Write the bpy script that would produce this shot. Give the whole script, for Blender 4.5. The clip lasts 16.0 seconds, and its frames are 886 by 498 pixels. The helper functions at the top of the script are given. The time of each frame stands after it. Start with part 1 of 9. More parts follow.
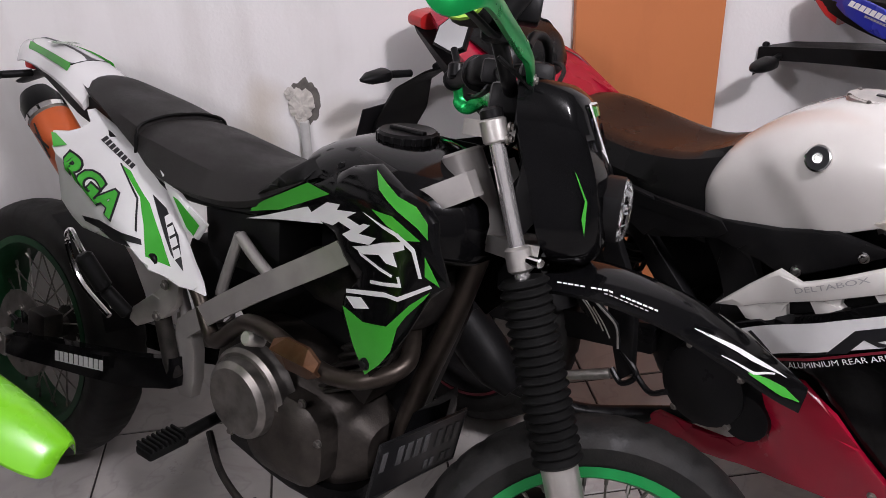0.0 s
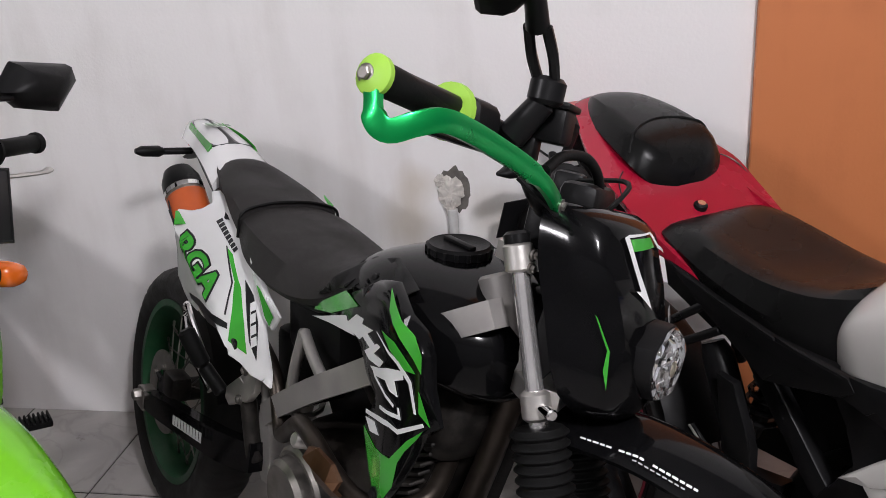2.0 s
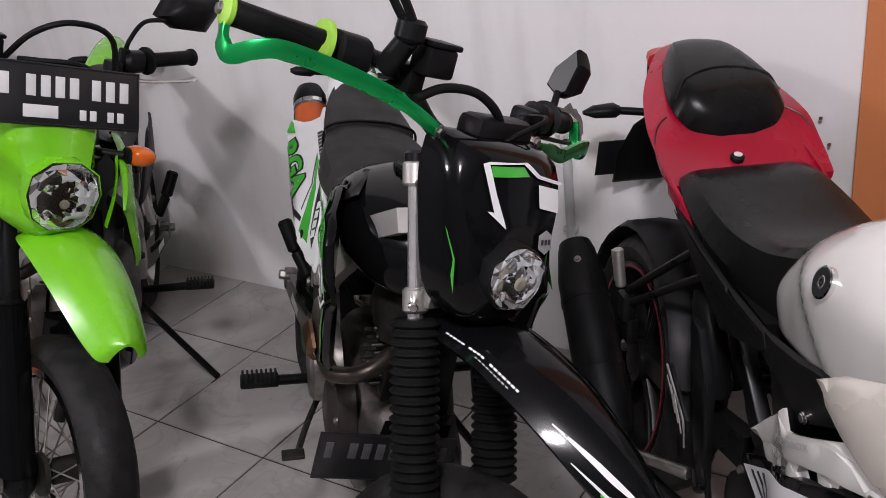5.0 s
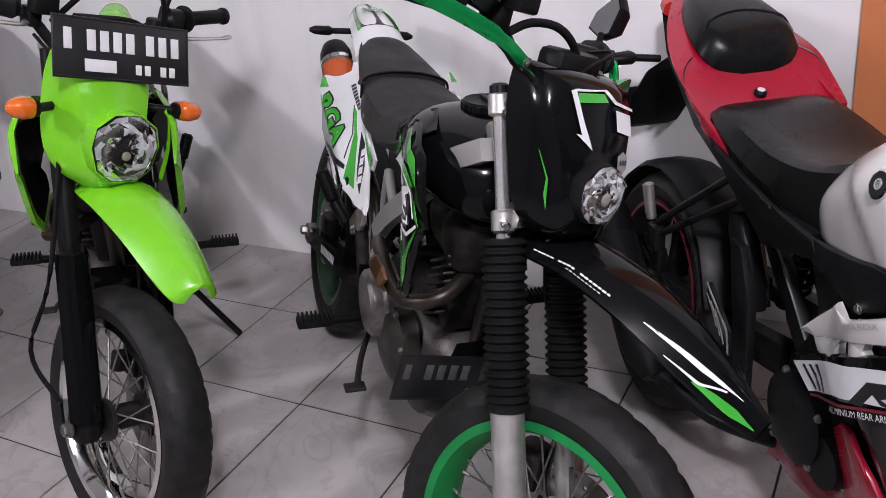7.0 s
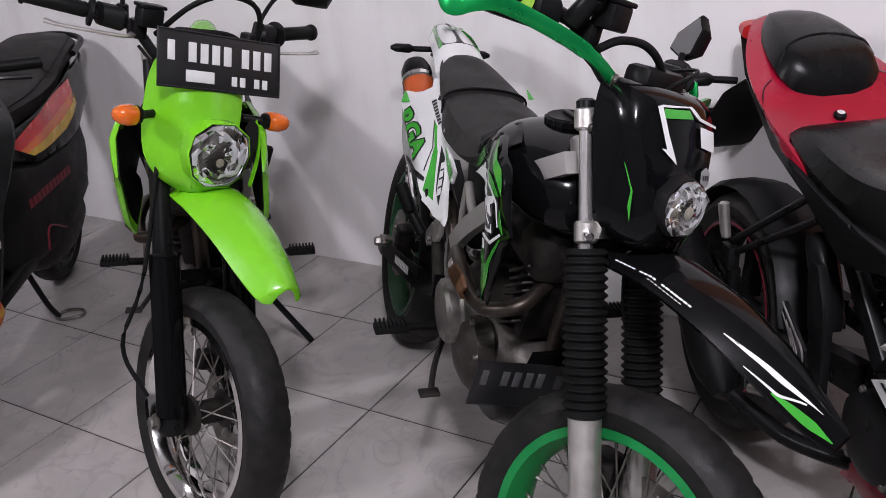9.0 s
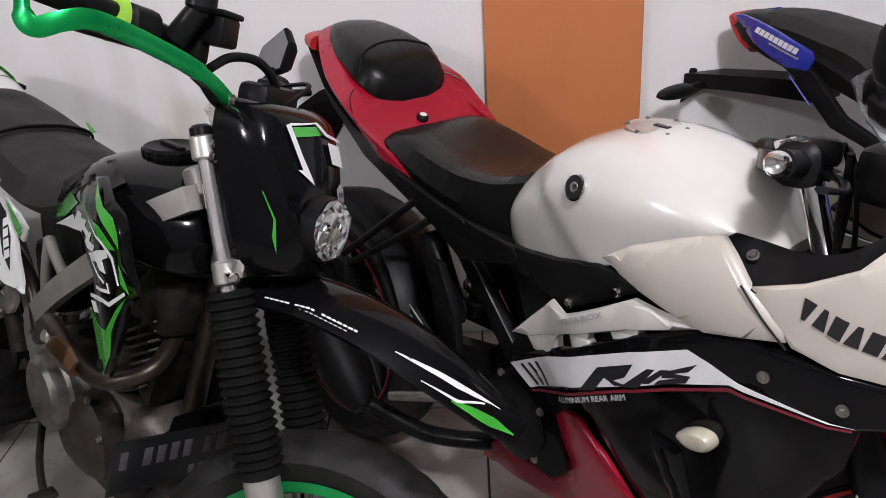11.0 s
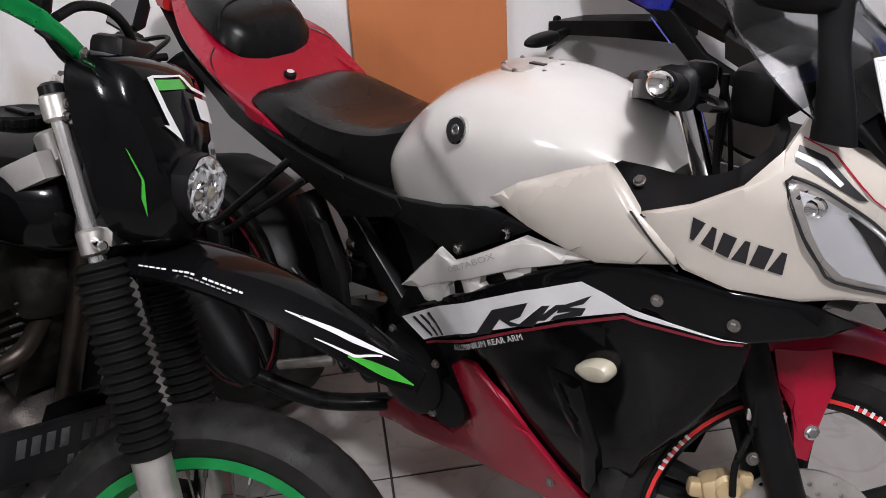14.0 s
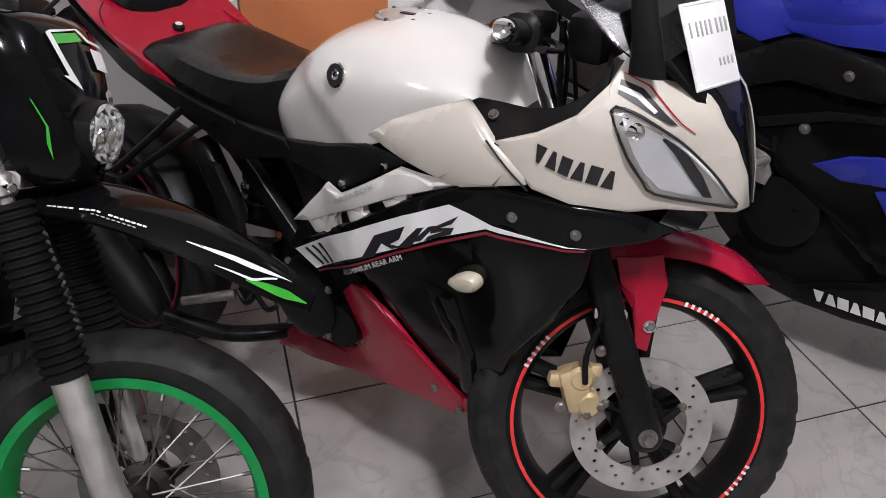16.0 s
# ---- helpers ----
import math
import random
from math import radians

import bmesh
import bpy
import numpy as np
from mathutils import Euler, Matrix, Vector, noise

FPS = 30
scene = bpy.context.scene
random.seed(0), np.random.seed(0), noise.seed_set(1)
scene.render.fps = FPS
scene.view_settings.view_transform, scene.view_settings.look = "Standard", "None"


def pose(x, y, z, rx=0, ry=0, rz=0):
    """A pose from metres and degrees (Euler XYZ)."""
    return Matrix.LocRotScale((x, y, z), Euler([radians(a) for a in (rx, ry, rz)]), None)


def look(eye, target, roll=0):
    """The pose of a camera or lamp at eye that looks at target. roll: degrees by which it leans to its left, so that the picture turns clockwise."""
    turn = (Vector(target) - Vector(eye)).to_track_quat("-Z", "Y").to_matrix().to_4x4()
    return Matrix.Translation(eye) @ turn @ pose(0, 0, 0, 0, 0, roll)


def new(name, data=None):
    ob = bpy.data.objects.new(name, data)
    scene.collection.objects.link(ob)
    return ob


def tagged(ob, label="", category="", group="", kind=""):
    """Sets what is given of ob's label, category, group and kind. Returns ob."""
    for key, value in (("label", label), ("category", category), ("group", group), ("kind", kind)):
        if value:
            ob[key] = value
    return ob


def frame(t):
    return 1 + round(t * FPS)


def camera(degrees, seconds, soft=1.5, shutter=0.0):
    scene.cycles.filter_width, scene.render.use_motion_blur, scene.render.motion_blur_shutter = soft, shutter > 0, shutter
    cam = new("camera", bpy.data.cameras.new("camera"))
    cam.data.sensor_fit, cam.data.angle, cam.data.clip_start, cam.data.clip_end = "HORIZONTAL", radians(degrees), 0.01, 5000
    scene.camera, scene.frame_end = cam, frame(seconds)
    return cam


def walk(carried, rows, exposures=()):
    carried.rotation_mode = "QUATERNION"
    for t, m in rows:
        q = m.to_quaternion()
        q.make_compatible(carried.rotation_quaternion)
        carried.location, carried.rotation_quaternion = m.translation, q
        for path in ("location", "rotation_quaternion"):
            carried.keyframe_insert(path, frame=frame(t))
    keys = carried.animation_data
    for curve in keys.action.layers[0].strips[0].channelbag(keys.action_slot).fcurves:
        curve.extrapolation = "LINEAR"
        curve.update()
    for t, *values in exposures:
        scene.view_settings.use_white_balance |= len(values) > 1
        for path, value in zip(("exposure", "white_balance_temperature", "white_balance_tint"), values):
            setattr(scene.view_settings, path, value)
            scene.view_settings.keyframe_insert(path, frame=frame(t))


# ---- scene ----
cam = camera(53.1, 16.0, soft=0.65)
PATH = [
    (0, (0.603, -1.404, 1.387), (0.832, 0.349, 0.452), -2.0),
    (0.5, (0.628, -1.396, 1.395), (0.827, 0.389, 0.516), -2.1),
    (1, (0.679, -1.311, 1.392), (0.721, 0.518, 0.581), -2.7),
    (1.5, (0.756, -1.26, 1.393), (0.646, 0.578, 0.613), -5.1),
    (2, (0.932, -1.266, 1.393), (0.556, 0.541, 0.622), -4.7),
    (2.5, (1.069, -1.258, 1.39), (0.471, 0.488, 0.619), -5.2),
    (3, (1.153, -1.189, 1.38), (0.451, 0.524, 0.623), -4.9),
    (3.5, (1.242, -1.153, 1.381), (0.416, 0.508, 0.634), -6.8),
    (4, (1.389, -1.167, 1.384), (0.39, 0.377, 0.598), -6.5),
    (4.5, (1.495, -1.213, 1.392), (0.439, 0.29, 0.603), -7.6),
    (5, (1.513, -1.247, 1.382), (0.471, 0.247, 0.555), -7.0),
    (5.2, (1.498, -1.26, 1.375), (0.504, 0.242, 0.505), -6.3),
    (7.3, (1.39, -1.504, 1.384), (0.468, 0.032, 0.497), -7.5),
    (7.5, (1.4, -1.522, 1.388), (0.4, -0.028, 0.513), -7.8),
    (8, (1.41, -1.543, 1.394), (0.307, -0.097, 0.562), -7.8),
    (8.2, (1.415, -1.552, 1.393), (0.294, -0.114, 0.572), -7.9),
    (10.3, (1.237, -1.507, 1.369), (0.758, 0.208, 0.458), -4.8),
    (10.5, (1.216, -1.501, 1.366), (0.871, 0.238, 0.44), -4.3),
    (11, (1.196, -1.464, 1.368), (1.119, 0.33, 0.487), -3.6),
    (11.5, (1.193, -1.431, 1.37), (1.201, 0.363, 0.486), -3.2),
    (12, (1.22, -1.405, 1.37), (1.231, 0.393, 0.494), -3.7),
    (12.5, (1.308, -1.376, 1.373), (1.235, 0.43, 0.515), -3.8),
    (13, (1.349, -1.363, 1.355), (1.263, 0.434, 0.482), -2.7),
    (13.5, (1.263, -1.392, 1.335), (1.379, 0.395, 0.445), -2.6),
    (14, (1.172, -1.445, 1.32), (1.378, 0.303, 0.371), -3.7),
    (14.5, (1.176, -1.49, 1.325), (1.411, 0.249, 0.365), -3.5),
    (15, (1.188, -1.536, 1.337), (1.506, 0.176, 0.353), -2.8),
    (15.5, (1.179, -1.581, 1.357), (1.537, 0.103, 0.339), -2.5),
    (16, (1.175, -1.608, 1.368), (1.58, 0.043, 0.314), -2.5),
]
walk(cam, [(t, look(eye, target, roll)) for t, eye, target, roll in PATH],
     exposures=((0.0, 0.02, 6500, 15), (2.0, -0.06, 6500, 11), (3.0, -0.16, 6500, 12), (5.2, -0.14, 6500, 15), (7.3, 0.12, 6250, 18), (8.2, 0.08, 6250, 18), (10.3, -0.02, 6500, 12), (12.0, -0.06, 6500, 11), (16.0, 0.02, 6500, 10)))

# ---- light ----
world = bpy.data.worlds.new("dim_room_air")
scene.world = world
world.use_nodes = True
world.node_tree.nodes["Background"].inputs[0].default_value = (0.75, 0.8, 0.9, 1)
world.node_tree.nodes["Background"].inputs[1].default_value = 0.02


# the first place follows from the wall shadows; the second is added fill
LAMP, FILL_LAMP = (1.75, -1.75, 2.70), (-1.3, -2.3, 2.70)


def room_light(place, watts, colour):
    data = bpy.data.lights.new("room_light", "POINT")
    data.shadow_soft_size, data.energy, data.color = 0.13, watts, colour
    ob = new("room_light", data)
    ob.location = place
    return ob


room_light(LAMP, 185, (1.0, 0.975, 1.02))
# added fill light with no known source, brightens the left of the wall
room_light(FILL_LAMP, 115, (1.0, 0.975, 1.02))


# ---- materials ----
def nodes_of(name):
    m = bpy.data.materials.new(name)
    m.use_nodes = True
    t = m.node_tree
    return m, t, t.nodes["Principled BSDF"]


def mat(name, colour, rough=0.5, metal=0.0, vary=0.12, scale=14.0, bump=0.0, bump_scale=250.0, coat=0.0, dust=0.0, spec=0.5, object_vary=0.0):
    """A painted, plastic, rubber or metal surface: two scales of colour variation, uneven gloss, fine relief, settled dust."""
    m, t, b = nodes_of(name)
    n, l = t.nodes, t.links
    co = n.new("ShaderNodeTexCoord")
    big = n.new("ShaderNodeTexNoise")
    big.inputs["Scale"].default_value, big.inputs["Detail"].default_value = scale, 5
    fine = n.new("ShaderNodeTexNoise")
    fine.inputs["Scale"].default_value, fine.inputs["Detail"].default_value = bump_scale, 3
    l.new(co.outputs["Object"], big.inputs["Vector"])
    l.new(co.outputs["Object"], fine.inputs["Vector"])
    ramp = n.new("ShaderNodeMapRange")
    ramp.inputs[1].default_value, ramp.inputs[2].default_value = 0.3, 0.7
    ramp.inputs[3].default_value, ramp.inputs[4].default_value = 1 - vary, 1 + vary
    l.new(big.outputs["Fac"], ramp.inputs[0])
    mul = n.new("ShaderNodeMix")
    mul.data_type, mul.blend_type = "RGBA", "MULTIPLY"
    mul.inputs["Factor"].default_value = 1
    mul.inputs["A"].default_value = (*colour, 1)
    l.new(ramp.outputs[0], mul.inputs["B"])
    out = mul.outputs["Result"]
    if object_vary:
        info = n.new("ShaderNodeObjectInfo")
        hv = n.new("ShaderNodeMapRange")
        hv.inputs[3].default_value, hv.inputs[4].default_value = 1 - object_vary, 1 + object_vary
        l.new(info.outputs["Random"], hv.inputs[0])
        m2 = n.new("ShaderNodeMix")
        m2.data_type, m2.blend_type = "RGBA", "MULTIPLY"
        m2.inputs["Factor"].default_value = 1
        l.new(out, m2.inputs["A"])
        l.new(hv.outputs[0], m2.inputs["B"])
        out = m2.outputs["Result"]
    if dust:
        spots = n.new("ShaderNodeTexNoise")
        spots.inputs["Scale"].default_value, spots.inputs["Detail"].default_value, spots.inputs["Roughness"].default_value = 30, 8, 0.7
        l.new(co.outputs["Object"], spots.inputs["Vector"])
        sm = n.new("ShaderNodeMapRange")
        sm.inputs[1].default_value, sm.inputs[2].default_value = 0.42, 0.8
        sm.inputs[3].default_value, sm.inputs[4].default_value = 0, dust
        l.new(spots.outputs["Fac"], sm.inputs[0])
        dm = n.new("ShaderNodeMix")
        dm.data_type = "RGBA"
        l.new(sm.outputs[0], dm.inputs["Factor"])
        l.new(out, dm.inputs["A"])
        dm.inputs["B"].default_value = (0.33, 0.29, 0.24, 1)
        out = dm.outputs["Result"]
    l.new(out, b.inputs["Base Color"])
    rr = n.new("ShaderNodeMapRange")
    rr.inputs[1].default_value, rr.inputs[2].default_value = 0.3, 0.7
    rr.inputs[3].default_value, rr.inputs[4].default_value = max(0.02, rough * 0.8), min(1, rough * 1.25)
    l.new(big.outputs["Fac"], rr.inputs[0])
    l.new(rr.outputs[0], b.inputs["Roughness"])
    b.inputs["Metallic"].default_value = metal
    b.inputs["Specular IOR Level"].default_value = spec
    b.inputs["Coat Weight"].default_value, b.inputs["Coat Roughness"].default_value = coat, 0.06
    if bump:
        bp = n.new("ShaderNodeBump")
        bp.inputs["Strength"].default_value, bp.inputs["Distance"].default_value = bump, 0.002
        l.new(fine.outputs["Fac"], bp.inputs["Height"])
        l.new(bp.outputs[0], b.inputs["Normal"])
    return m


def stone_mat(name, base, vein, rough=0.18):
    """Glazed ceramic tile with cloudy marbling and thin dark veins; every tile differs."""
    m, t, b = nodes_of(name)
    n, l = t.nodes, t.links
    co = n.new("ShaderNodeTexCoord")
    info = n.new("ShaderNodeObjectInfo")
    add = n.new("ShaderNodeVectorMath")
    sc = n.new("ShaderNodeMath")
    sc.operation = "MULTIPLY"
    sc.inputs[1].default_value = 40
    l.new(info.outputs["Random"], sc.inputs[0])
    l.new(co.outputs["Object"], add.inputs[0])
    l.new(sc.outputs[0], add.inputs[1])
    cloud = n.new("ShaderNodeTexNoise")
    cloud.inputs["Scale"].default_value, cloud.inputs["Detail"].default_value, cloud.inputs["Distortion"].default_value = 5, 6, 1.2
    l.new(add.outputs[0], cloud.inputs["Vector"])
    vn = n.new("ShaderNodeTexNoise")
    vn.inputs["Scale"].default_value, vn.inputs["Detail"].default_value, vn.inputs["Distortion"].default_value = 3.2, 4, 2.0
    l.new(add.outputs[0], vn.inputs["Vector"])
    r1 = n.new("ShaderNodeValToRGB")
    r1.color_ramp.elements[0].position, r1.color_ramp.elements[0].color = 0.35, (*[c * 0.82 for c in base], 1)
    r1.color_ramp.elements[1].position, r1.color_ramp.elements[1].color = 0.62, (*base, 1)
    l.new(cloud.outputs["Fac"], r1.inputs[0])
    r2 = n.new("ShaderNodeValToRGB")
    r2.color_ramp.elements[0].position, r2.color_ramp.elements[0].color = 0.47, (0, 0, 0, 1)
    e = r2.color_ramp.elements.new(0.5)
    e.color = (1, 1, 1, 1)
    r2.color_ramp.elements[2].position, r2.color_ramp.elements[2].color = 0.53, (0, 0, 0, 1)
    l.new(vn.outputs["Fac"], r2.inputs[0])
    am = n.new("ShaderNodeMath")
    am.operation = "MULTIPLY"
    am.inputs[1].default_value = 0.3
    l.new(r2.outputs[0], am.inputs[0])
    mx = n.new("ShaderNodeMix")
    mx.data_type = "RGBA"
    l.new(am.outputs[0], mx.inputs["Factor"])
    l.new(r1.outputs[0], mx.inputs["A"])
    mx.inputs["B"].default_value = (*vein, 1)
    # scuffed grime that runs across the tiles
    gr = n.new("ShaderNodeTexNoise")
    gr.inputs["Scale"].default_value, gr.inputs["Detail"].default_value, gr.inputs["Roughness"].default_value = 6.5, 9, 0.72
    geo = n.new("ShaderNodeNewGeometry")
    l.new(geo.outputs["Position"], gr.inputs["Vector"])
    gm = n.new("ShaderNodeMapRange")
    gm.inputs[1].default_value, gm.inputs[2].default_value, gm.inputs[4].default_value = 0.5, 0.8, 0.55
    l.new(gr.outputs["Fac"], gm.inputs[0])
    mx2 = n.new("ShaderNodeMix")
    mx2.data_type = "RGBA"
    l.new(gm.outputs[0], mx2.inputs["Factor"])
    l.new(mx.outputs["Result"], mx2.inputs["A"])
    mx2.inputs["B"].default_value = (0.34, 0.30, 0.27, 1)
    l.new(mx2.outputs["Result"], b.inputs["Base Color"])
    rr = n.new("ShaderNodeMapRange")
    rr.inputs[3].default_value, rr.inputs[4].default_value = rough, rough + 0.25
    l.new(gr.outputs["Fac"], rr.inputs[0])
    l.new(rr.outputs[0], b.inputs["Roughness"])
    return m


def wall_mat(name, colour, grime, stain=0.5, spots=()):
    """Painted plaster: roller texture, faint patches, scuffs, drips."""
    m, t, b = nodes_of(name)
    n, l = t.nodes, t.links
    geo = n.new("ShaderNodeNewGeometry")
    big = n.new("ShaderNodeTexNoise")
    big.inputs["Scale"].default_value, big.inputs["Detail"].default_value, big.inputs["Roughness"].default_value = 1.8, 7, 0.6
    l.new(geo.outputs["Position"], big.inputs["Vector"])
    mp = n.new("ShaderNodeMapping")
    mp.inputs["Scale"].default_value = (9, 9, 1.3)
    l.new(geo.outputs["Position"], mp.inputs["Vector"])
    drip = n.new("ShaderNodeTexNoise")
    drip.inputs["Scale"].default_value, drip.inputs["Detail"].default_value = 1.0, 6
    l.new(mp.outputs[0], drip.inputs["Vector"])
    fine = n.new("ShaderNodeTexNoise")
    fine.inputs["Scale"].default_value, fine.inputs["Detail"].default_value = 120, 4
    l.new(geo.outputs["Position"], fine.inputs["Vector"])
    mul = n.new("ShaderNodeMath")
    mul.operation = "MULTIPLY"
    l.new(big.outputs["Fac"], mul.inputs[0])
    l.new(drip.outputs["Fac"], mul.inputs[1])
    mr = n.new("ShaderNodeMapRange")
    mr.inputs[1].default_value, mr.inputs[2].default_value, mr.inputs[4].default_value = 0.24, 0.48, stain
    l.new(mul.outputs[0], mr.inputs[0])
    mx = n.new("ShaderNodeMix")
    mx.data_type = "RGBA"
    l.new(mr.outputs[0], mx.inputs["Factor"])
    mx.inputs["A"].default_value, mx.inputs["B"].default_value = (*colour, 1), (*grime, 1)
    out = mx.outputs["Result"]
    for place, size, tone in spots:  # damp patches with ragged edges
        far = n.new("ShaderNodeVectorMath")
        far.operation = "DISTANCE"
        far.inputs[1].default_value = place
        l.new(geo.outputs["Position"], far.inputs[0])
        rag = n.new("ShaderNodeMath")
        rag.operation = "MULTIPLY_ADD"
        rag.inputs[1].default_value, rag.inputs[2].default_value = -0.9 * size, 0.45 * size
        l.new(drip.outputs["Fac"], rag.inputs[0])
        tot = n.new("ShaderNodeMath")
        l.new(far.outputs["Value"], tot.inputs[0])
        l.new(rag.outputs[0], tot.inputs[1])
        fade = n.new("ShaderNodeMapRange")
        fade.inputs[1].default_value, fade.inputs[2].default_value, fade.inputs[3].default_value, fade.inputs[4].default_value = 0.2 * size, size, 0.5, 0.0
        l.new(tot.outputs[0], fade.inputs[0])
        dab = n.new("ShaderNodeMix")
        dab.data_type = "RGBA"
        l.new(fade.outputs[0], dab.inputs["Factor"])
        l.new(out, dab.inputs["A"])
        dab.inputs["B"].default_value = (*tone, 1)
        out = dab.outputs["Result"]
    l.new(out, b.inputs["Base Color"])
    b.inputs["Roughness"].default_value = 0.55
    bp = n.new("ShaderNodeBump")
    bp.inputs["Strength"].default_value, bp.inputs["Distance"].default_value = 0.18, 0.003
    l.new(fine.outputs["Fac"], bp.inputs["Height"])
    l.new(bp.outputs[0], b.inputs["Normal"])
    return m


def glass_mat(name, colour, rough=0.03, ior=1.45, alpha=1.0):
    m, t, b = nodes_of(name)
    b.inputs["Base Color"].default_value = (*colour, 1)
    b.inputs["Roughness"].default_value, b.inputs["IOR"].default_value = rough, ior
    b.inputs["Transmission Weight"].default_value = alpha
    return m


M_WALL = wall_mat("white_wall_paint", (0.84, 0.825, 0.815), (0.58, 0.55, 0.52), 0.55, (((0.43, 0.768, 0.60), 0.10, (0.50, 0.43, 0.32)), ((0.46, 0.768, 0.70), 0.07, (0.52, 0.45, 0.34)), ((0.66, 0.768, 0.62), 0.09, (0.55, 0.50, 0.42)), ((1.20, 0.768, 0.62), 0.16, (0.50, 0.48, 0.45)), ((-0.25, 0.768, 0.12), 0.25, (0.55, 0.50, 0.45)), ((-0.9, 0.768, 0.10), 0.22, (0.50, 0.44, 0.40))))
M_ORANGE = wall_mat("orange_wall_paint", (0.58, 0.195, 0.070), (0.42, 0.13, 0.05), 0.75)
# grey of the added, unseen ceiling, set by how much light it bounces
M_CEIL = wall_mat("unseen_ceiling_grey", (0.45, 0.45, 0.45), (0.36, 0.36, 0.36), 0.3)
M_TILE = stone_mat("marbled_floor_tile", (0.41, 0.39, 0.372), (0.19, 0.175, 0.165))
M_GROUT = mat("dark_grout", (0.030, 0.026, 0.024), 0.9, vary=0.3, scale=30)
M_PLASTER = mat("broken_plaster", (0.55, 0.52, 0.48), 0.95, vary=0.25, scale=40, bump=0.9, bump_scale=90)
M_BROKEN = mat("bare_cement", (0.12, 0.11, 0.10), 0.95, vary=0.4, scale=40, bump=0.9, bump_scale=120)
M_PIPE = mat("grey_pvc_pipe", (0.55, 0.55, 0.54), 0.5, vary=0.1, dust=0.3)
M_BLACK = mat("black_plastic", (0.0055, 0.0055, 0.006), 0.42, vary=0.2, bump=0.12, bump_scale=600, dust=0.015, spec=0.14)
M_GLOSS = mat("gloss_black_paint", (0.0032, 0.0032, 0.0036), 0.10, vary=0.2, coat=0.0, dust=0.004, spec=0.17)
M_SATIN = mat("satin_black_metal", (0.006, 0.006, 0.0065), 0.32, metal=0.0, vary=0.2, dust=0.01, spec=0.16)
M_DARK = mat("dark_engine_metal", (0.016, 0.014, 0.013), 0.55, metal=0.6, vary=0.35, scale=30, dust=0.12)
M_RUBBER = mat("tyre_rubber", (0.0115, 0.0113, 0.011), 0.55, vary=0.25, scale=30, bump=0.25, dust=0.03, spec=0.22)
M_SOFT = mat("soft_black_rubber", (0.006, 0.006, 0.006), 0.5, vary=0.2, bump=0.1, dust=0, spec=0.12)
M_SEAT = mat("black_seat_vinyl", (0.022, 0.0205, 0.020), 0.55, vary=0.15, bump=0.45, bump_scale=900, dust=0, spec=0.2)
M_SEAT_S = mat("smooth_seat_vinyl", (0.007, 0.007, 0.007), 0.27, vary=0.2, bump=0.12, bump_scale=700, scale=8, dust=0, spec=0.17)
M_WHITE = mat("white_plastic", (0.70, 0.70, 0.70), 0.2, vary=0.04, scale=6, coat=0.5, dust=0.04)
M_PEARL = mat("pearl_white_paint", (0.60, 0.585, 0.555), 0.2, vary=0.05, scale=5, coat=0.8, dust=0.05)
# warmer pearl for the fairings, their shade against the tank darkened into it
M_PEARL_F = mat("shaded_warm_pearl", (0.47, 0.435, 0.385), 0.24, vary=0.07, scale=4, coat=0.6, dust=0.08)
M_GREEN = mat("green_decal", (0.045, 0.36, 0.035), 0.2, vary=0.08, coat=0.5)
M_ANOD = mat("green_anodised_alloy", (0.0, 0.33, 0.07), 0.28, metal=0.7, vary=0.12, coat=0.2)
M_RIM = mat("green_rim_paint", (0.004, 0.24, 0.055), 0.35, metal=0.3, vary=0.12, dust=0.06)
# darker copy of the rim green: the rear wheel's shade put into colour
M_RIM_SHADE = mat("shaded_green_rim", (0.003, 0.060, 0.018), 0.4, metal=0.3, vary=0.15, dust=0.05)
M_LIME = mat("lime_green_plastic", (0.165, 0.54, 0.012), 0.26, vary=0.05, scale=6, coat=0.3)
M_LIME_D = mat("lime_rubber", (0.30, 0.55, 0.06), 0.5, vary=0.1)
M_ALU = mat("silver_alloy", (0.60, 0.58, 0.55), 0.36, metal=0.85, vary=0.15, scale=25, bump=0.1, dust=0.12)
M_FRAME = mat("silver_frame_paint", (0.34, 0.325, 0.31), 0.38, metal=0.45, vary=0.12, scale=20, dust=0.15)
M_CHROME = mat("chrome", (0.82, 0.81, 0.80), 0.09, metal=1.0, vary=0.05)
M_STEEL = mat("dull_steel", (0.24, 0.225, 0.21), 0.4, metal=0.9, vary=0.3, scale=40, dust=0.1)
M_ENGINE = mat("engine_case_alloy", (0.040, 0.034, 0.030), 0.45, metal=0.6, vary=0.3, scale=24, bump=0.25, bump_scale=400, dust=0.10)
M_BURNT = mat("heat_stained_steel", (0.050, 0.040, 0.033), 0.4, metal=0.8, vary=0.35, scale=20, dust=0.06)
M_FORK = mat("polished_fork_steel", (0.86, 0.84, 0.83), 0.16, metal=0.85, vary=0.08, scale=18, dust=0.03)
M_BRONZE = mat("heat_shield_bronze", (0.11, 0.050, 0.024), 0.42, metal=0.8, vary=0.3, dust=0.15)
M_GOLD = mat("gold_caliper_paint", (0.55, 0.42, 0.24), 0.42, metal=0.45, vary=0.12, dust=0.08)
M_RED = mat("red_paint", (0.33, 0.005, 0.026), 0.25, vary=0.07, scale=6, coat=0.2, dust=0.01, spec=0.35)
M_REDP = mat("red_plastic", (0.50, 0.02, 0.02), 0.4, vary=0.1)
M_ORNG = mat("orange_exhaust_wrap", (0.45, 0.085, 0.02), 0.35, vary=0.15)
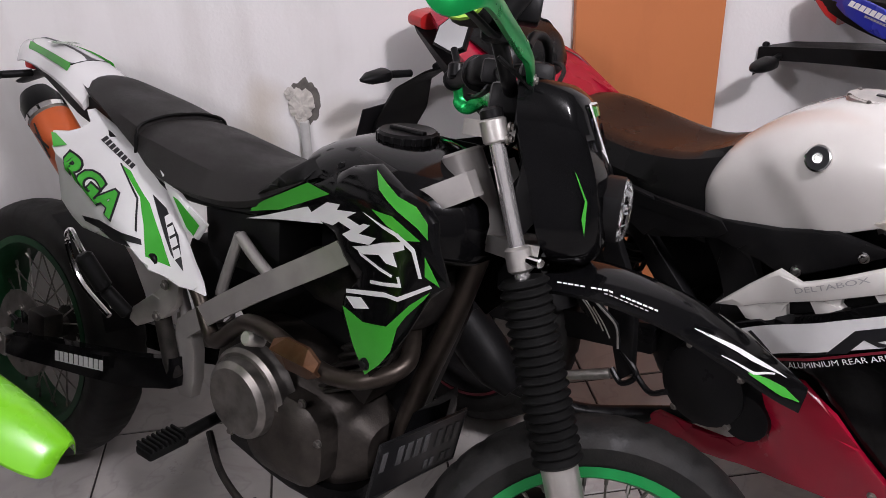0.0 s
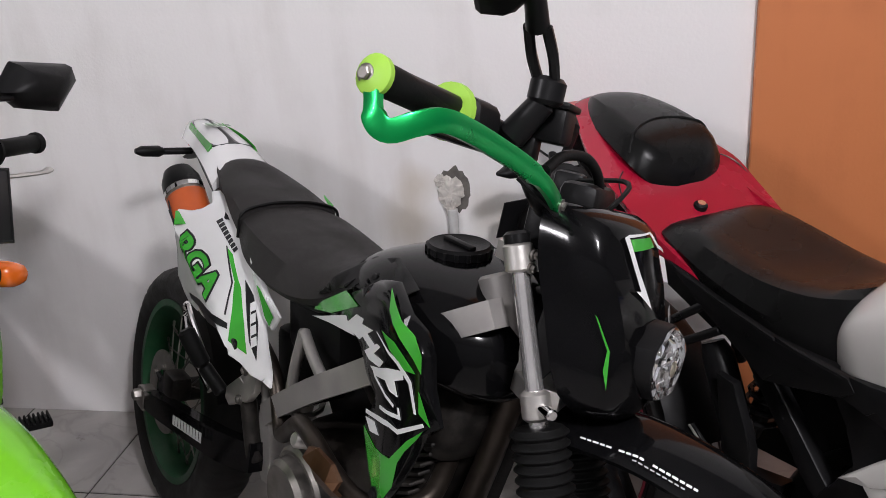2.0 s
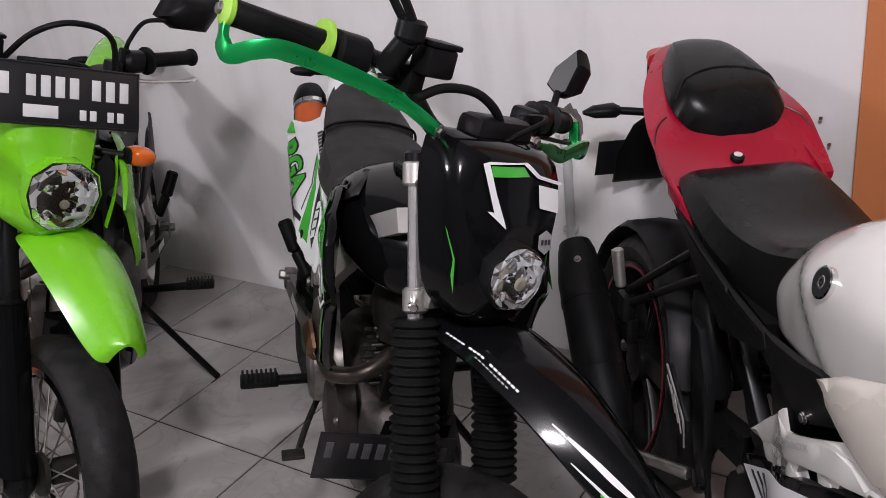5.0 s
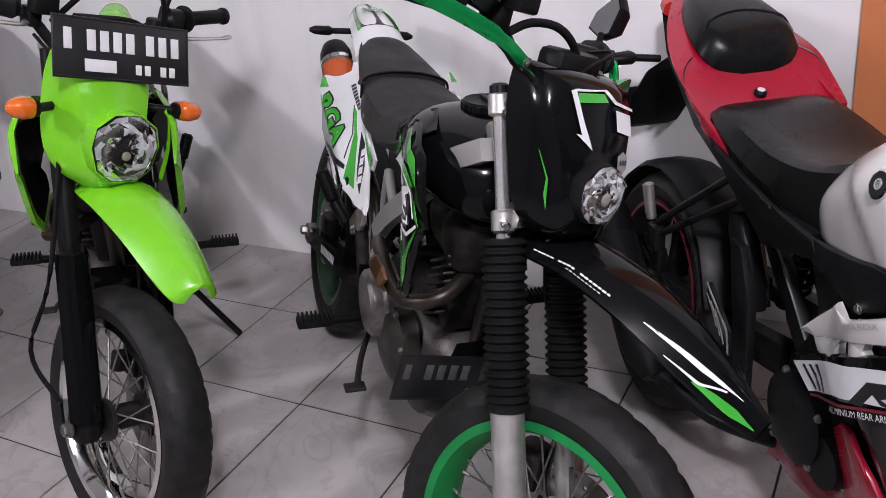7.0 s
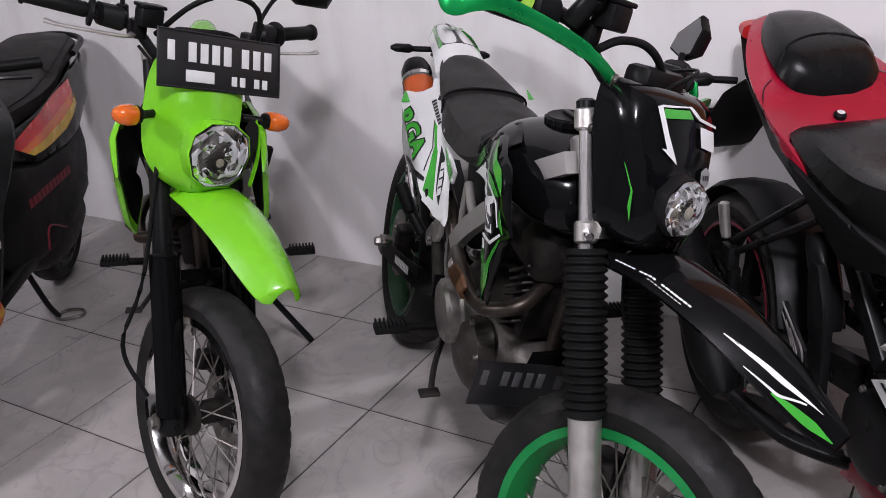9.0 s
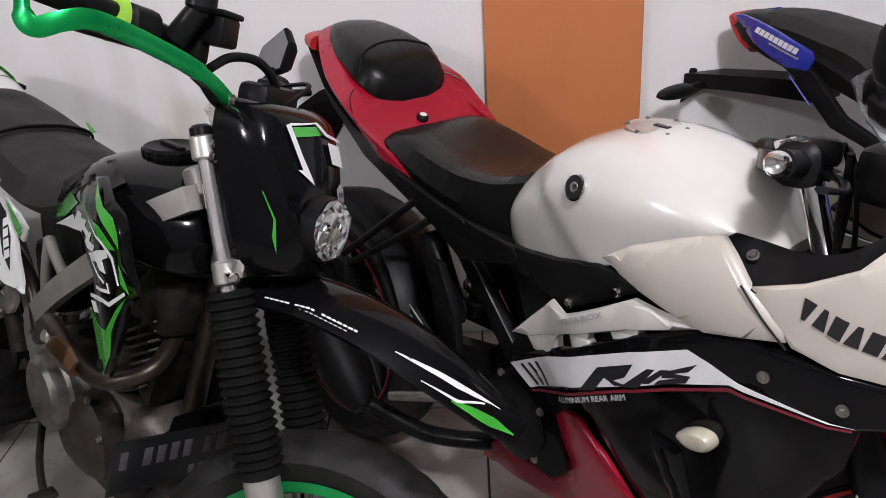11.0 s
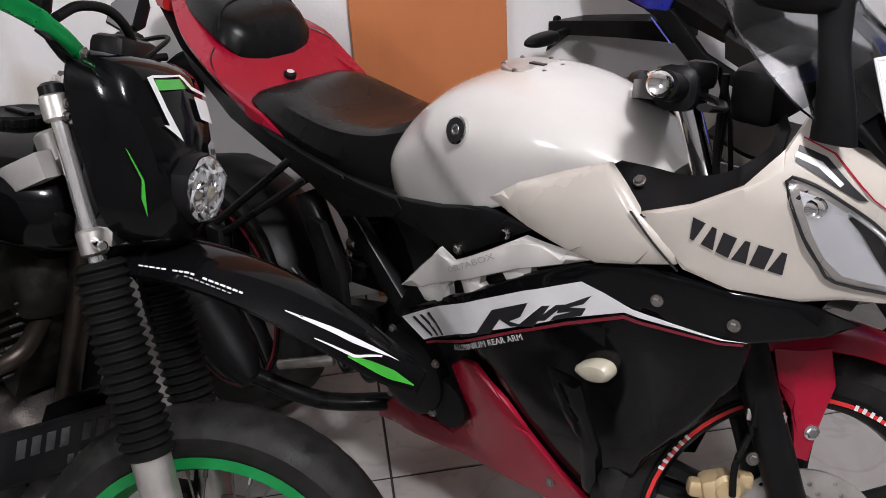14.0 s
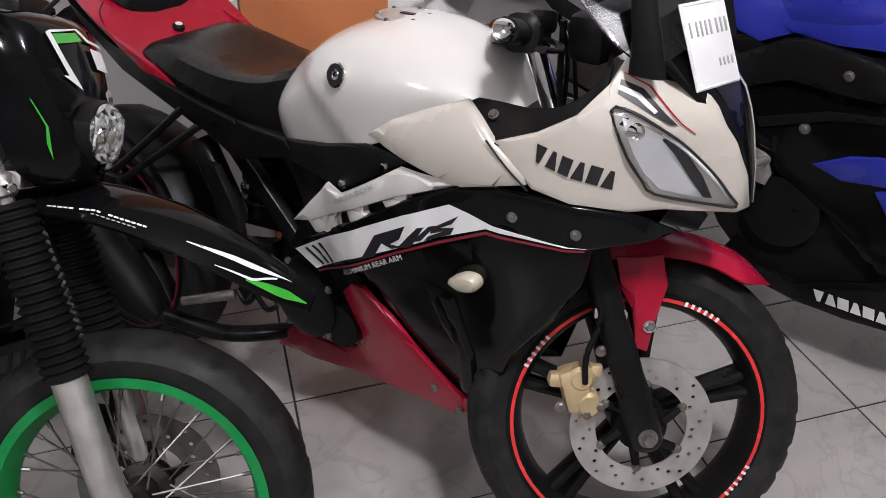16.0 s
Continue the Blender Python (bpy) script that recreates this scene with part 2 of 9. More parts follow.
M_AMBER = mat("amber_lens", (0.70, 0.13, 0.008), 0.15, vary=0.06, coat=0.7)
M_SMOKE = mat("cream_lens", (0.50, 0.46, 0.36), 0.2, vary=0.08, coat=0.6)
M_BLUE = mat("blue_paint", (0.022, 0.03, 0.30), 0.25, vary=0.08, scale=6, coat=0.6)
M_PLATE = mat("black_plate", (0.008, 0.008, 0.009), 0.4, vary=0.15)
M_INK = mat("white_ink", (0.70, 0.70, 0.70), 0.45, vary=0.06)
M_GREY = mat("grey_ink", (0.30, 0.30, 0.30), 0.45, vary=0.06)
M_MAROON = mat("dark_red_ink", (0.16, 0.008, 0.02), 0.4, vary=0.1)
M_FAINT = mat("worn_grey_ink", (0.07, 0.07, 0.072), 0.5, vary=0.3, scale=60)
M_BLKINK = mat("black_ink", (0.01, 0.01, 0.012), 0.35, vary=0.1)
M_REFL = mat("lamp_reflector", (0.86, 0.87, 0.88), 0.12, metal=0.25, vary=0.05)
M_GLASS = glass_mat("clear_lens", (0.97, 0.98, 1.0))
M_SCREEN = glass_mat("smoked_screen", (0.62, 0.64, 0.66), 0.05)
# dark grey of the added, unseen walls, keeps black parts from reflecting much
M_UNSEEN_WALL = wall_mat("unseen_wall_grey", (0.20, 0.20, 0.20), (0.13, 0.13, 0.13), 0.6)
M_MIRROR = mat("mirror_glass", (0.9, 0.91, 0.92), 0.02, metal=1.0, vary=0.01)
M_YELLOW = mat("yellow_sticker", (0.62, 0.39, 0.03), 0.25, vary=0.06, coat=0.4)
M_ORED = mat("red_sticker", (0.62, 0.03, 0.03), 0.25, vary=0.06, coat=0.4)


# ---- shape tools ----
XF = [Matrix.Identity(4)]  # the pose into which parts are baked: the identity, or a turned fork


def part(name, bm, material, parent=None, label="", smooth=True, kind=""):
    """Links a bmesh as ONE mesh object under a thing or a part."""
    if XF[0] != Matrix.Identity(4):
        bm.transform(XF[0])
    bmesh.ops.recalc_face_normals(bm, faces=bm.faces[:])
    me = bpy.data.meshes.new(name)
    bm.to_mesh(me)
    bm.free()
    me.materials.append(material)
    if smooth:
        me.shade_smooth()
        me.set_sharp_from_angle(angle=radians(38))
    ob = new(name, me)
    ob.parent = parent
    if label or kind:
        tagged(ob, label=label, kind=kind)
    return ob


def thing(name, m, label, category, group="", kind=""):
    ob = new(name)
    ob.empty_display_size = 0.1
    ob.matrix_world = m
    return tagged(ob, label, category, group, kind)


def curve_points(pts, closed=False, per=6):
    """A Catmull-Rom line through the points."""
    pts = [Vector(p) for p in pts]
    n, out = len(pts), []
    if n < 3 or per < 2:
        return pts
    for i in range(n if closed else n - 1):
        a, b = pts[i], pts[(i + 1) % n]
        p = pts[i - 1] if (closed or i) else a * 2 - b
        q = pts[(i + 2) % n] if (closed or i + 2 < n) else b * 2 - a
        for k in range(per):
            t = k / per
            out.append(0.5 * (2 * a + (b - p) * t + (2 * p - 5 * a + 4 * b - q) * t * t + (3 * a - p - 3 * b + q) * t ** 3))
    if not closed:
        out.append(pts[-1])
    return out


def tube(pts, r, seg=10, closed=False, per=6, flat=(1, 1)):
    """A bent tube through points; r: a radius, or one at each point."""
    line = curve_points(pts, closed, per)
    n = len(line)
    rs = [r] * n if not isinstance(r, (list, tuple)) else [float(np.interp(i / (n - 1), np.linspace(0, 1, len(r)), r)) for i in range(n)]
    bm, rings = bmesh.new(), []
    up = Vector((0, 0, 1))
    for i, p in enumerate(line):
        d = (line[(i + 1) % n] - line[i - 1]) if closed else (line[min(i + 1, n - 1)] - line[max(i - 1, 0)])
        d.normalize()
        side = d.cross(up)
        if side.length < 0.15:
            side = d.cross(Vector((0, 1, 0)))
        side.normalize()
        top = side.cross(d)
        rings.append([bm.verts.new(p + rs[i] * (flat[0] * math.cos(a) * side + flat[1] * math.sin(a) * top)) for a in np.arange(seg) * (2 * math.pi / seg)])
    for i in range(n if closed else n - 1):
        u, v = rings[i], rings[(i + 1) % n]
        for k in range(seg):
            bm.faces.new((u[k], u[(k + 1) % seg], v[(k + 1) % seg], v[k]))
    if not closed:
        bm.faces.new(rings[0])
        bm.faces.new(rings[-1])
    return bm


def rod(a, b, r0, r1=None, seg=14, soft=0.0):
    """A straight round bar with softened ends."""
    a, b, r1 = Vector(a), Vector(b), r0 if r1 is None else r1
    d = (b - a).normalized()
    soft = min(soft, (b - a).length * 0.4)
    prof = [(a, r0 - soft), (a + d * soft, r0), (b - d * soft, r1), (b, r1 - soft)] if soft else [(a, r0), (b, r1)]
    return spin(prof, d, seg)


def spin(prof, axis, seg=24, hole=False):
    """Rings of the given (centre, radius), joined along an axis."""
    axis = Vector(axis).normalized()
    side = axis.cross(Vector((0, 0, 1)))
    if side.length < 0.2:
        side = axis.cross(Vector((0, 1, 0)))
    side.normalize()
    top = side.cross(axis)
    bm = bmesh.new()
    rings = [[bm.verts.new(Vector(c) + r * (math.cos(a) * side + math.sin(a) * top)) for a in np.arange(seg) * (2 * math.pi / seg)] for c, r in prof]
    for u, v in zip(rings, rings[1:] + ([rings[0]] if hole else [])):
        for k in range(seg):
            bm.faces.new((u[k], u[(k + 1) % seg], v[(k + 1) % seg], v[k]))
    if not hole:
        bm.faces.new(rings[0])
        bm.faces.new(rings[-1])
    return bm


def box(c, s, bevel=0.004, m=None, segs=2):
    bm = bmesh.new()
    bmesh.ops.create_cube(bm, size=1)
    bmesh.ops.transform(bm, matrix=Matrix.Translation(c) @ (m or Matrix.Identity(4)) @ Matrix.Diagonal((*s, 1)), verts=bm.verts[:])
    if bevel:
        bmesh.ops.bevel(bm, geom=bm.edges[:], offset=min(bevel, min(s) * 0.45), segments=segs, affect="EDGES", profile=0.5)
    return bm


def merge(*bms):
    out = bmesh.new()
    for b in bms:
        me = bpy.data.meshes.new("tmp")
        b.to_mesh(me)
        b.free()
        out.from_mesh(me)
        bpy.data.meshes.remove(me)
    return out


def loft(rings, closed_ends=True, per=1):
    """A skin over rings of the same number of points; per: smoothing steps between the rings."""
    rings = [[Vector(p) for p in r] for r in rings]
    if per > 1:
        cols = [curve_points([r[k] for r in rings], False, per) for k in range(len(rings[0]))]
        rings = [[c[i] for c in cols] for i in range(len(cols[0]))]
    bm = bmesh.new()
    vs = [[bm.verts.new(p) for p in r] for r in rings]
    n = len(vs[0])
    for u, v in zip(vs, vs[1:]):
        for k in range(n):
            bm.faces.new((u[k], u[(k + 1) % n], v[(k + 1) % n], v[k]))
    if closed_ends:
        bm.faces.new(vs[0])
        bm.faces.new(vs[-1])
    bmesh.ops.remove_doubles(bm, verts=bm.verts[:], dist=1e-5)
    return bm


def oval(c, w, h, u=(0, 1, 0), v=(0, 0, 1), n=20, power=2.5, drop=0.0):
    """A rounded ring round c: half-widths w along u and h along v; drop narrows the lower half."""
    c, u, v, out = Vector(c), Vector(u), Vector(v), []
    for a in np.arange(n) * (2 * math.pi / n):
        ca, sa = math.cos(a), math.sin(a)
        x = math.copysign(abs(ca) ** (2 / power), ca)
        y = math.copysign(abs(sa) ** (2 / power), sa)
        out.append(c + u * (w * x * (1 + drop * min(y, 0))) + v * (h * y))
    return out


def inside(p, poly):
    hit, j = False, len(poly) - 1
    for i in range(len(poly)):
        a, b = poly[i], poly[j]
        if (a[1] > p[1]) != (b[1] > p[1]) and p[0] < (b[0] - a[0]) * (p[1] - a[1]) / (b[1] - a[1]) + a[0]:
            hit = not hit
        j = i
    return hit


def edge_far(p, poly):
    best, q = 9.0, np.array(p)
    a = np.array(poly)
    b = np.roll(a, -1, 0)
    d = b - a
    t = np.clip(((q - a) * d).sum(1) / np.maximum((d * d).sum(1), 1e-12), 0, 1)
    return float(np.sqrt((((a + t[:, None] * d) - q) ** 2).sum(1)).min())


def panel(outline, surf, thick=0.004, edge=0.006, step=0.03, smooth=0, side=-1):
    """A moulded panel: an outline in a bike's (x, z), laid on the surface y = surf(x, z), with a rounded edge. side -1: its outer face looks to -y."""
    from mathutils.geometry import delaunay_2d_cdt
    poly = [(p[0], p[1]) for p in (curve_points([(x, z, 0) for x, z in outline], True, smooth) if smooth > 1 else [(x, z, 0) for x, z in outline])]
    fine = []
    for (x0, z0), (x1, z1) in zip(poly, poly[1:] + poly[:1]):
        k = max(1, int(math.hypot(x1 - x0, z1 - z0) / step))
        fine += [(x0 + (x1 - x0) * i / k, z0 + (z1 - z0) * i / k) for i in range(k)]
    pts, n = list(fine), len(fine)
    c = np.array(fine)
    area = 0.5 * np.sum(c[:, 0] * np.roll(c[:, 1], -1) - np.roll(c[:, 0], -1) * c[:, 1])
    if edge:
        tang = np.roll(c, -1, 0) - np.roll(c, 1, 0)
        tang /= np.maximum(np.linalg.norm(tang, axis=1, keepdims=True), 1e-9)
        nrm = np.stack([-tang[:, 1], tang[:, 0]], 1) * (1 if area > 0 else -1)
        for f in (0.35, 1.0):
            for p in c + nrm * edge * f:
                if inside(p, fine) and edge_far(p, fine) > edge * f * 0.8:
                    pts.append(tuple(p))
    lo, hi = c.min(0), c.max(0)
    for i, x in enumerate(np.arange(lo[0] + step / 2, hi[0], step)):
        for z in np.arange(lo[1] + step / 2 * (1 + i % 2) * 0.7, hi[1], step):
            if inside((x, z), fine) and edge_far((x, z), fine) > max(edge * 1.4, step * 0.4):
                pts.append((x, z))
    vs, _, fs, *_ = delaunay_2d_cdt([Vector(p) for p in pts], [(i, (i + 1) % n) for i in range(n)], [], 1, 1e-6)
    bm = bmesh.new()
    outer, inner = [], []
    for v in vs:
        d = edge_far(v, fine)
        s = 1 - min(d / edge, 1) if edge else 0
        y = surf(v[0], v[1])
        outer.append(bm.verts.new((v[0], y - side * edge * 0.8 * (1 - math.sqrt(max(0, 1 - s * s))), v[1])))
        inner.append(bm.verts.new((v[0], y - side * (thick + edge * 0.8), v[1])))
    count = {}
    for f in fs:
        bm.faces.new([outer[i] for i in f])
        bm.faces.new([inner[i] for i in reversed(f)])
        for a, b in zip(f, f[1:] + f[:1]):
            k = (min(a, b), max(a, b))
            count[k] = None if k in count else (a, b)
    for k, ab in count.items():
        if ab:
            a, b = ab
            bm.faces.new((outer[b], outer[a], inner[a], inner[b]))
    return bm


def flip(bm):
    """The same on the bike's other side."""
    bmesh.ops.transform(bm, matrix=Matrix.Diagonal((1, -1, 1, 1)), verts=bm.verts[:])
    bmesh.ops.reverse_faces(bm, faces=bm.faces[:])
    return bm


def decal(outline, surf, lift=0.0012, step=0.02, side=-1):
    return panel(outline, lambda x, z: surf(x, z) + side * lift, 0.0006, 0, step, side=side)


def letters(text, size, fat=0.0):
    """Flat letters as a bmesh in x, y from Blender's built-in font."""
    cu = bpy.data.curves.new("text", "FONT")
    cu.body, cu.size = text, size
    cu.resolution_u, cu.offset = 3, fat
    ob = bpy.data.objects.new("text", cu)
    scene.collection.objects.link(ob)
    me = bpy.data.meshes.new_from_object(ob.evaluated_get(bpy.context.evaluated_depsgraph_get()))
    bm = bmesh.new()
    bm.from_mesh(me)
    bpy.data.objects.remove(ob)
    bpy.data.curves.remove(cu)
    bpy.data.meshes.remove(me)
    return bm


def blocks(n, w, h, gap=0.25, slant=0.2, cut=False):
    """A word as plain slanted blocks on one hairline, in x, y from 0, 0: its width w and height h."""
    bm = bmesh.new()
    cw = w / (n * (1 + gap) - gap)
    rows = (0, 0.09, 0.36, 0.62, 1)
    for i in range(n):
        cols = (0, 0.30, 0.66, 1)
        shut = {0: ((1, 0),), 1: ((1, 3),), 2: ((1, 1), (1, 3)), 3: ((1, 2),)}[(i * 7 + n) % 4] if cut else ()
        for c in range(3):
            for r in range(4):
                if (c, r) in shut:
                    continue
                x0, x1, y0, y1 = i * cw * (1 + gap) + cols[c] * cw, i * cw * (1 + gap) + cols[c + 1] * cw, rows[r] * h, rows[r + 1] * h
                bm.faces.new([bm.verts.new((x + slant * y, y, 0)) for x, y in ((x0, y0), (x1, y0), (x1, y1), (x0, y1))])
        if i < n - 1:
            x0, x1, y1 = i * cw * (1 + gap) + cw, (i + 1) * cw * (1 + gap), rows[1] * h
            bm.faces.new([bm.verts.new((x + slant * y, y, 0)) for x, y in ((x0, 0), (x1, 0), (x1, y1), (x0, y1))])
    bmesh.ops.remove_doubles(bm, verts=bm.verts[:], dist=1e-6)
    return bm


def wedge(w, h, low, high, slant=-0.12):
    """A plain block that narrows to the given shares of its width at its foot and head, cut into rows."""
    bm = bmesh.new()
    rows = [[bm.verts.new((w * (0.5 + (f - 0.5) * (low + (high - low) * y)) + slant * h * y, h * y, 0)) for f in (0, 0.5, 1)] for y in (0, 0.33, 0.66, 1)]
    for u, v in zip(rows, rows[1:]):
        for i in (0, 1):
            bm.faces.new((u[i], u[i + 1], v[i + 1], v[i]))
    return bm


def stretched(bm, k):
    bmesh.ops.scale(bm, vec=(k, 1, 1), verts=bm.verts[:])
    return bm


def on_surface(bm, origin, along, surf, lift=0.0015, side=-1, up=None):
    """Lays flat writing on a surface y = surf(x, z): origin and direction in (x, z)."""
    ax, az = along
    k = math.hypot(ax, az)
    ax, az = ax / k, az / k
    ux, uz = up or (-az, ax)
    for v in bm.verts:
        x, z = origin[0] + v.co.x * ax + v.co.y * ux, origin[1] + v.co.x * az + v.co.y * uz
        v.co = (x, surf(x, z) + side * lift, z)
    return bm


def bolt(c, axis, r=0.007, h=0.006, hex_head=True):
    c, d = Vector(c), Vector(axis).normalized()
    return merge(spin([(c - d * 0.002, r * 1.35), (c + d * 0.0015, r * 1.35), (c + d * 0.002, r * 1.1)], d, 14),
                 spin([(c + d * 0.002, r), (c + d * h * 0.8, r), (c + d * h, r * 0.8)], d, 6 if hex_head else 14))

# ---- the room ----
X0, X1, Y0, Y1, H = -3.4, 4.6, -4.4, 0.768, 3.0


def slab(name, c, s, material, label="", category="", bevel=0.0):
    return tagged(part(name, box(c, s, bevel), material, smooth=False), label, category, kind="structure")


slab("wall_north", ((X0 + X1) / 2, Y1 + 0.075, H / 2), (X1 - X0 + 0.3, 0.15, H), M_WALL, "scuffed white painted plaster wall behind the motorcycles", "wall")
# south, west and east walls and ceiling: added out of view to shape light
slab("wall_south", ((X0 + X1) / 2, Y0 - 0.075, H / 2), (X1 - X0 + 0.3, 0.15, H), M_UNSEEN_WALL, "added unseen wall, dark grey to weaken reflections", "wall")
slab("wall_west", (X0 - 0.075, (Y0 + Y1) / 2, H / 2), (0.15, Y1 - Y0 - 0.002, H), M_UNSEEN_WALL, "added unseen wall, dark grey to weaken reflections", "wall")
slab("wall_east", (X1 + 0.075, (Y0 + Y1) / 2, H / 2), (0.15, Y1 - Y0 - 0.002, H), M_UNSEEN_WALL, "added unseen wall, dark grey to weaken reflections", "wall")
slab("ceiling", ((X0 + X1) / 2, (Y0 + Y1) / 2, H + 0.06), (X1 - X0 + 0.3, Y1 - Y0 + 0.3, 0.12), M_CEIL, "added unseen ceiling, grey to limit bounced light", "ceiling")
slab("pillar", (1.433, Y1 - 0.012, H / 2), (0.392, 0.024, H), M_ORANGE, "flat orange painted wall pillar", "pillar", 0.003)
floor = slab("floor", ((X0 + X1) / 2, (Y0 + Y1) / 2, -0.055), (X1 - X0 + 0.3, Y1 - Y0 + 0.3, 0.104), M_GROUT, "glossy cream marbled ceramic floor tiles with dark joints", "floor")


# added fitting, out of view, to go with a point light
def added_pendant(x, y, z):
    t = thing("pendant_lamp", pose(x, y, H), "added cord and lamp holder above a point light, out of view", "lamp", "hanging bulbs")
    part("rose", spin([((0, 0, -0.03), 0.03), ((0, 0, -0.024), 0.045), ((0, 0, 0), 0.05)], (0, 0, 1), 24), M_WHITE, t)
    part("cord", rod((0, 0, -0.02), (0, 0, z - H + 0.27), 0.004, seg=8), M_BLACK, t)
    part("holder", spin([((0, 0, z - H + 0.28), 0.012), ((0, 0, z - H + 0.26), 0.02), ((0, 0, z - H + 0.20), 0.022)], (0, 0, -1), 20), M_WHITE, t)


added_pendant(*LAMP)
added_pendant(*FILL_LAMP)

# broken plaster on the wall with a pipe stub in it
WX, WZ = 0.543, 0.655
chip = thing("wall_break", Matrix.Translation((0, 0, 0)), "broken plaster patch with loose white filler on the wall", "damage", kind="structure")


def blotch(cx, cz, w, h, y, bulge, name, material, seed):
    """A ragged low mound lying on the wall."""
    rnd = random.Random(seed)
    rings = []
    for k, d in ((1.0, 0.0), (0.92, 0.6), (0.6, 1.0), (0.15, 1.0)):
        rings.append([(cx + k * w * math.cos(a) * q, y - bulge * d * (0.8 + 0.4 * rnd.random()), cz + k * h * math.sin(a) * q) for a, q in zip(np.arange(28) * (2 * math.pi / 28), [rnd.uniform(0.86, 1.14) for _ in range(28)])])
    return part(name, loft(rings), material, chip, smooth=False)


blotch(WX + 0.007, WZ + 0.028, 0.038, 0.064, Y1 + 0.001, 0.002, "bare_cement", M_BROKEN, 3)
blotch(WX - 0.003, WZ + 0.022, 0.032, 0.042, Y1 - 0.001, 0.007, "filler", M_PLASTER, 5)
blotch(WX - 0.006, WZ - 0.012, 0.015, 0.028, Y1 - 0.006, 0.008, "filler", M_PLASTER, 8)
blotch(WX - 0.026, WZ + 0.052, 0.016, 0.018, Y1 - 0.001, 0.006, "filler", M_PLASTER, 9)
pipe = thing("conduit", Matrix.Translation((WX, Y1 - 0.008, 0)), "grey plastic conduit stub running down the wall", "pipe")
part("tube", rod((0, 0, WZ - 0.32), (0, 0, WZ - 0.018), 0.013, seg=18, soft=0.002), M_PIPE, pipe)
part("clip", box((0, 0, WZ - 0.26), (0.04, 0.018, 0.016), 0.003), M_PIPE, pipe)
for i, (x, z) in enumerate(((1.161, 0.744), (1.182, 0.685), (2.02, 0.985))):
    nail = thing("nail", Matrix.Translation((x, Y1, z)), "small rusty nail in the white wall", "nail", "wall nails")
    part("shank", rod((0, 0.002, 0), (0, -0.016, 0.003), 0.0018, seg=8), M_BRONZE, nail)
    part("head", rod((0, -0.016, 0.003), (0, -0.018, 0.0035), 0.004, seg=10), M_BRONZE, nail)

# ---- parts that several motorcycles share ----
def bike_pose(x, y, head, lean):
    """The frame of a bike: x ahead, y to its left, z up, leaning to its left."""
    return pose(x, y, 0, 0, 0, head) @ pose(0, 0, 0, -lean, 0, 0)


def steer(angle, px, pz, rake):
    a = Vector((-math.sin(radians(rake)), 0, math.cos(radians(rake))))
    p = Matrix.Translation((px, 0, pz))
    return p @ Matrix.Rotation(radians(angle), 4, a) @ p.inverted()


def tyre_mesh(c, R, w, rim, seg=176):
    """A road tyre with a rounded crown and cut grooves."""
    prof = [(rim - 0.004, 0.36), (rim + 0.012, 0.44), ((R + rim) / 2, 0.5), (R - 0.020, 0.44), (R - 0.008, 0.33), (R - 0.002, 0.17), (R, 0)]
    prof = prof + [(r, -k) for r, k in reversed(prof[:-1])]
    bm = bmesh.new()
    rings = []
    for i in range(seg):
        a = 2 * math.pi * i / seg
        ring = []
        for j, (r, k) in enumerate(prof):
            groove = 0.0048 if (3 <= j <= 9 and j != 6 and (i + (j if j < 6 else 12 - j) * 2) % 5 == 0) else 0
            ring.append(bm.verts.new((c[0] + (r - groove) * math.cos(a), c[1] + k * w, c[2] + (r - groove) * math.sin(a))))
        rings.append(ring)
    for i in range(seg):
        u, v = rings[i], rings[(i + 1) % seg]
        for k in range(len(prof) - 1):
            bm.faces.new((u[k], u[k + 1], v[k + 1], v[k]))
    return bm


def ring_mesh(c, prof, seg=64):
    """A closed ring round the y axis through c; prof: (radius, y)."""
    return spin([(Vector(c) + Vector((0, y, 0)), r) for r, y in prof], (0, 1, 0), seg, hole=True)


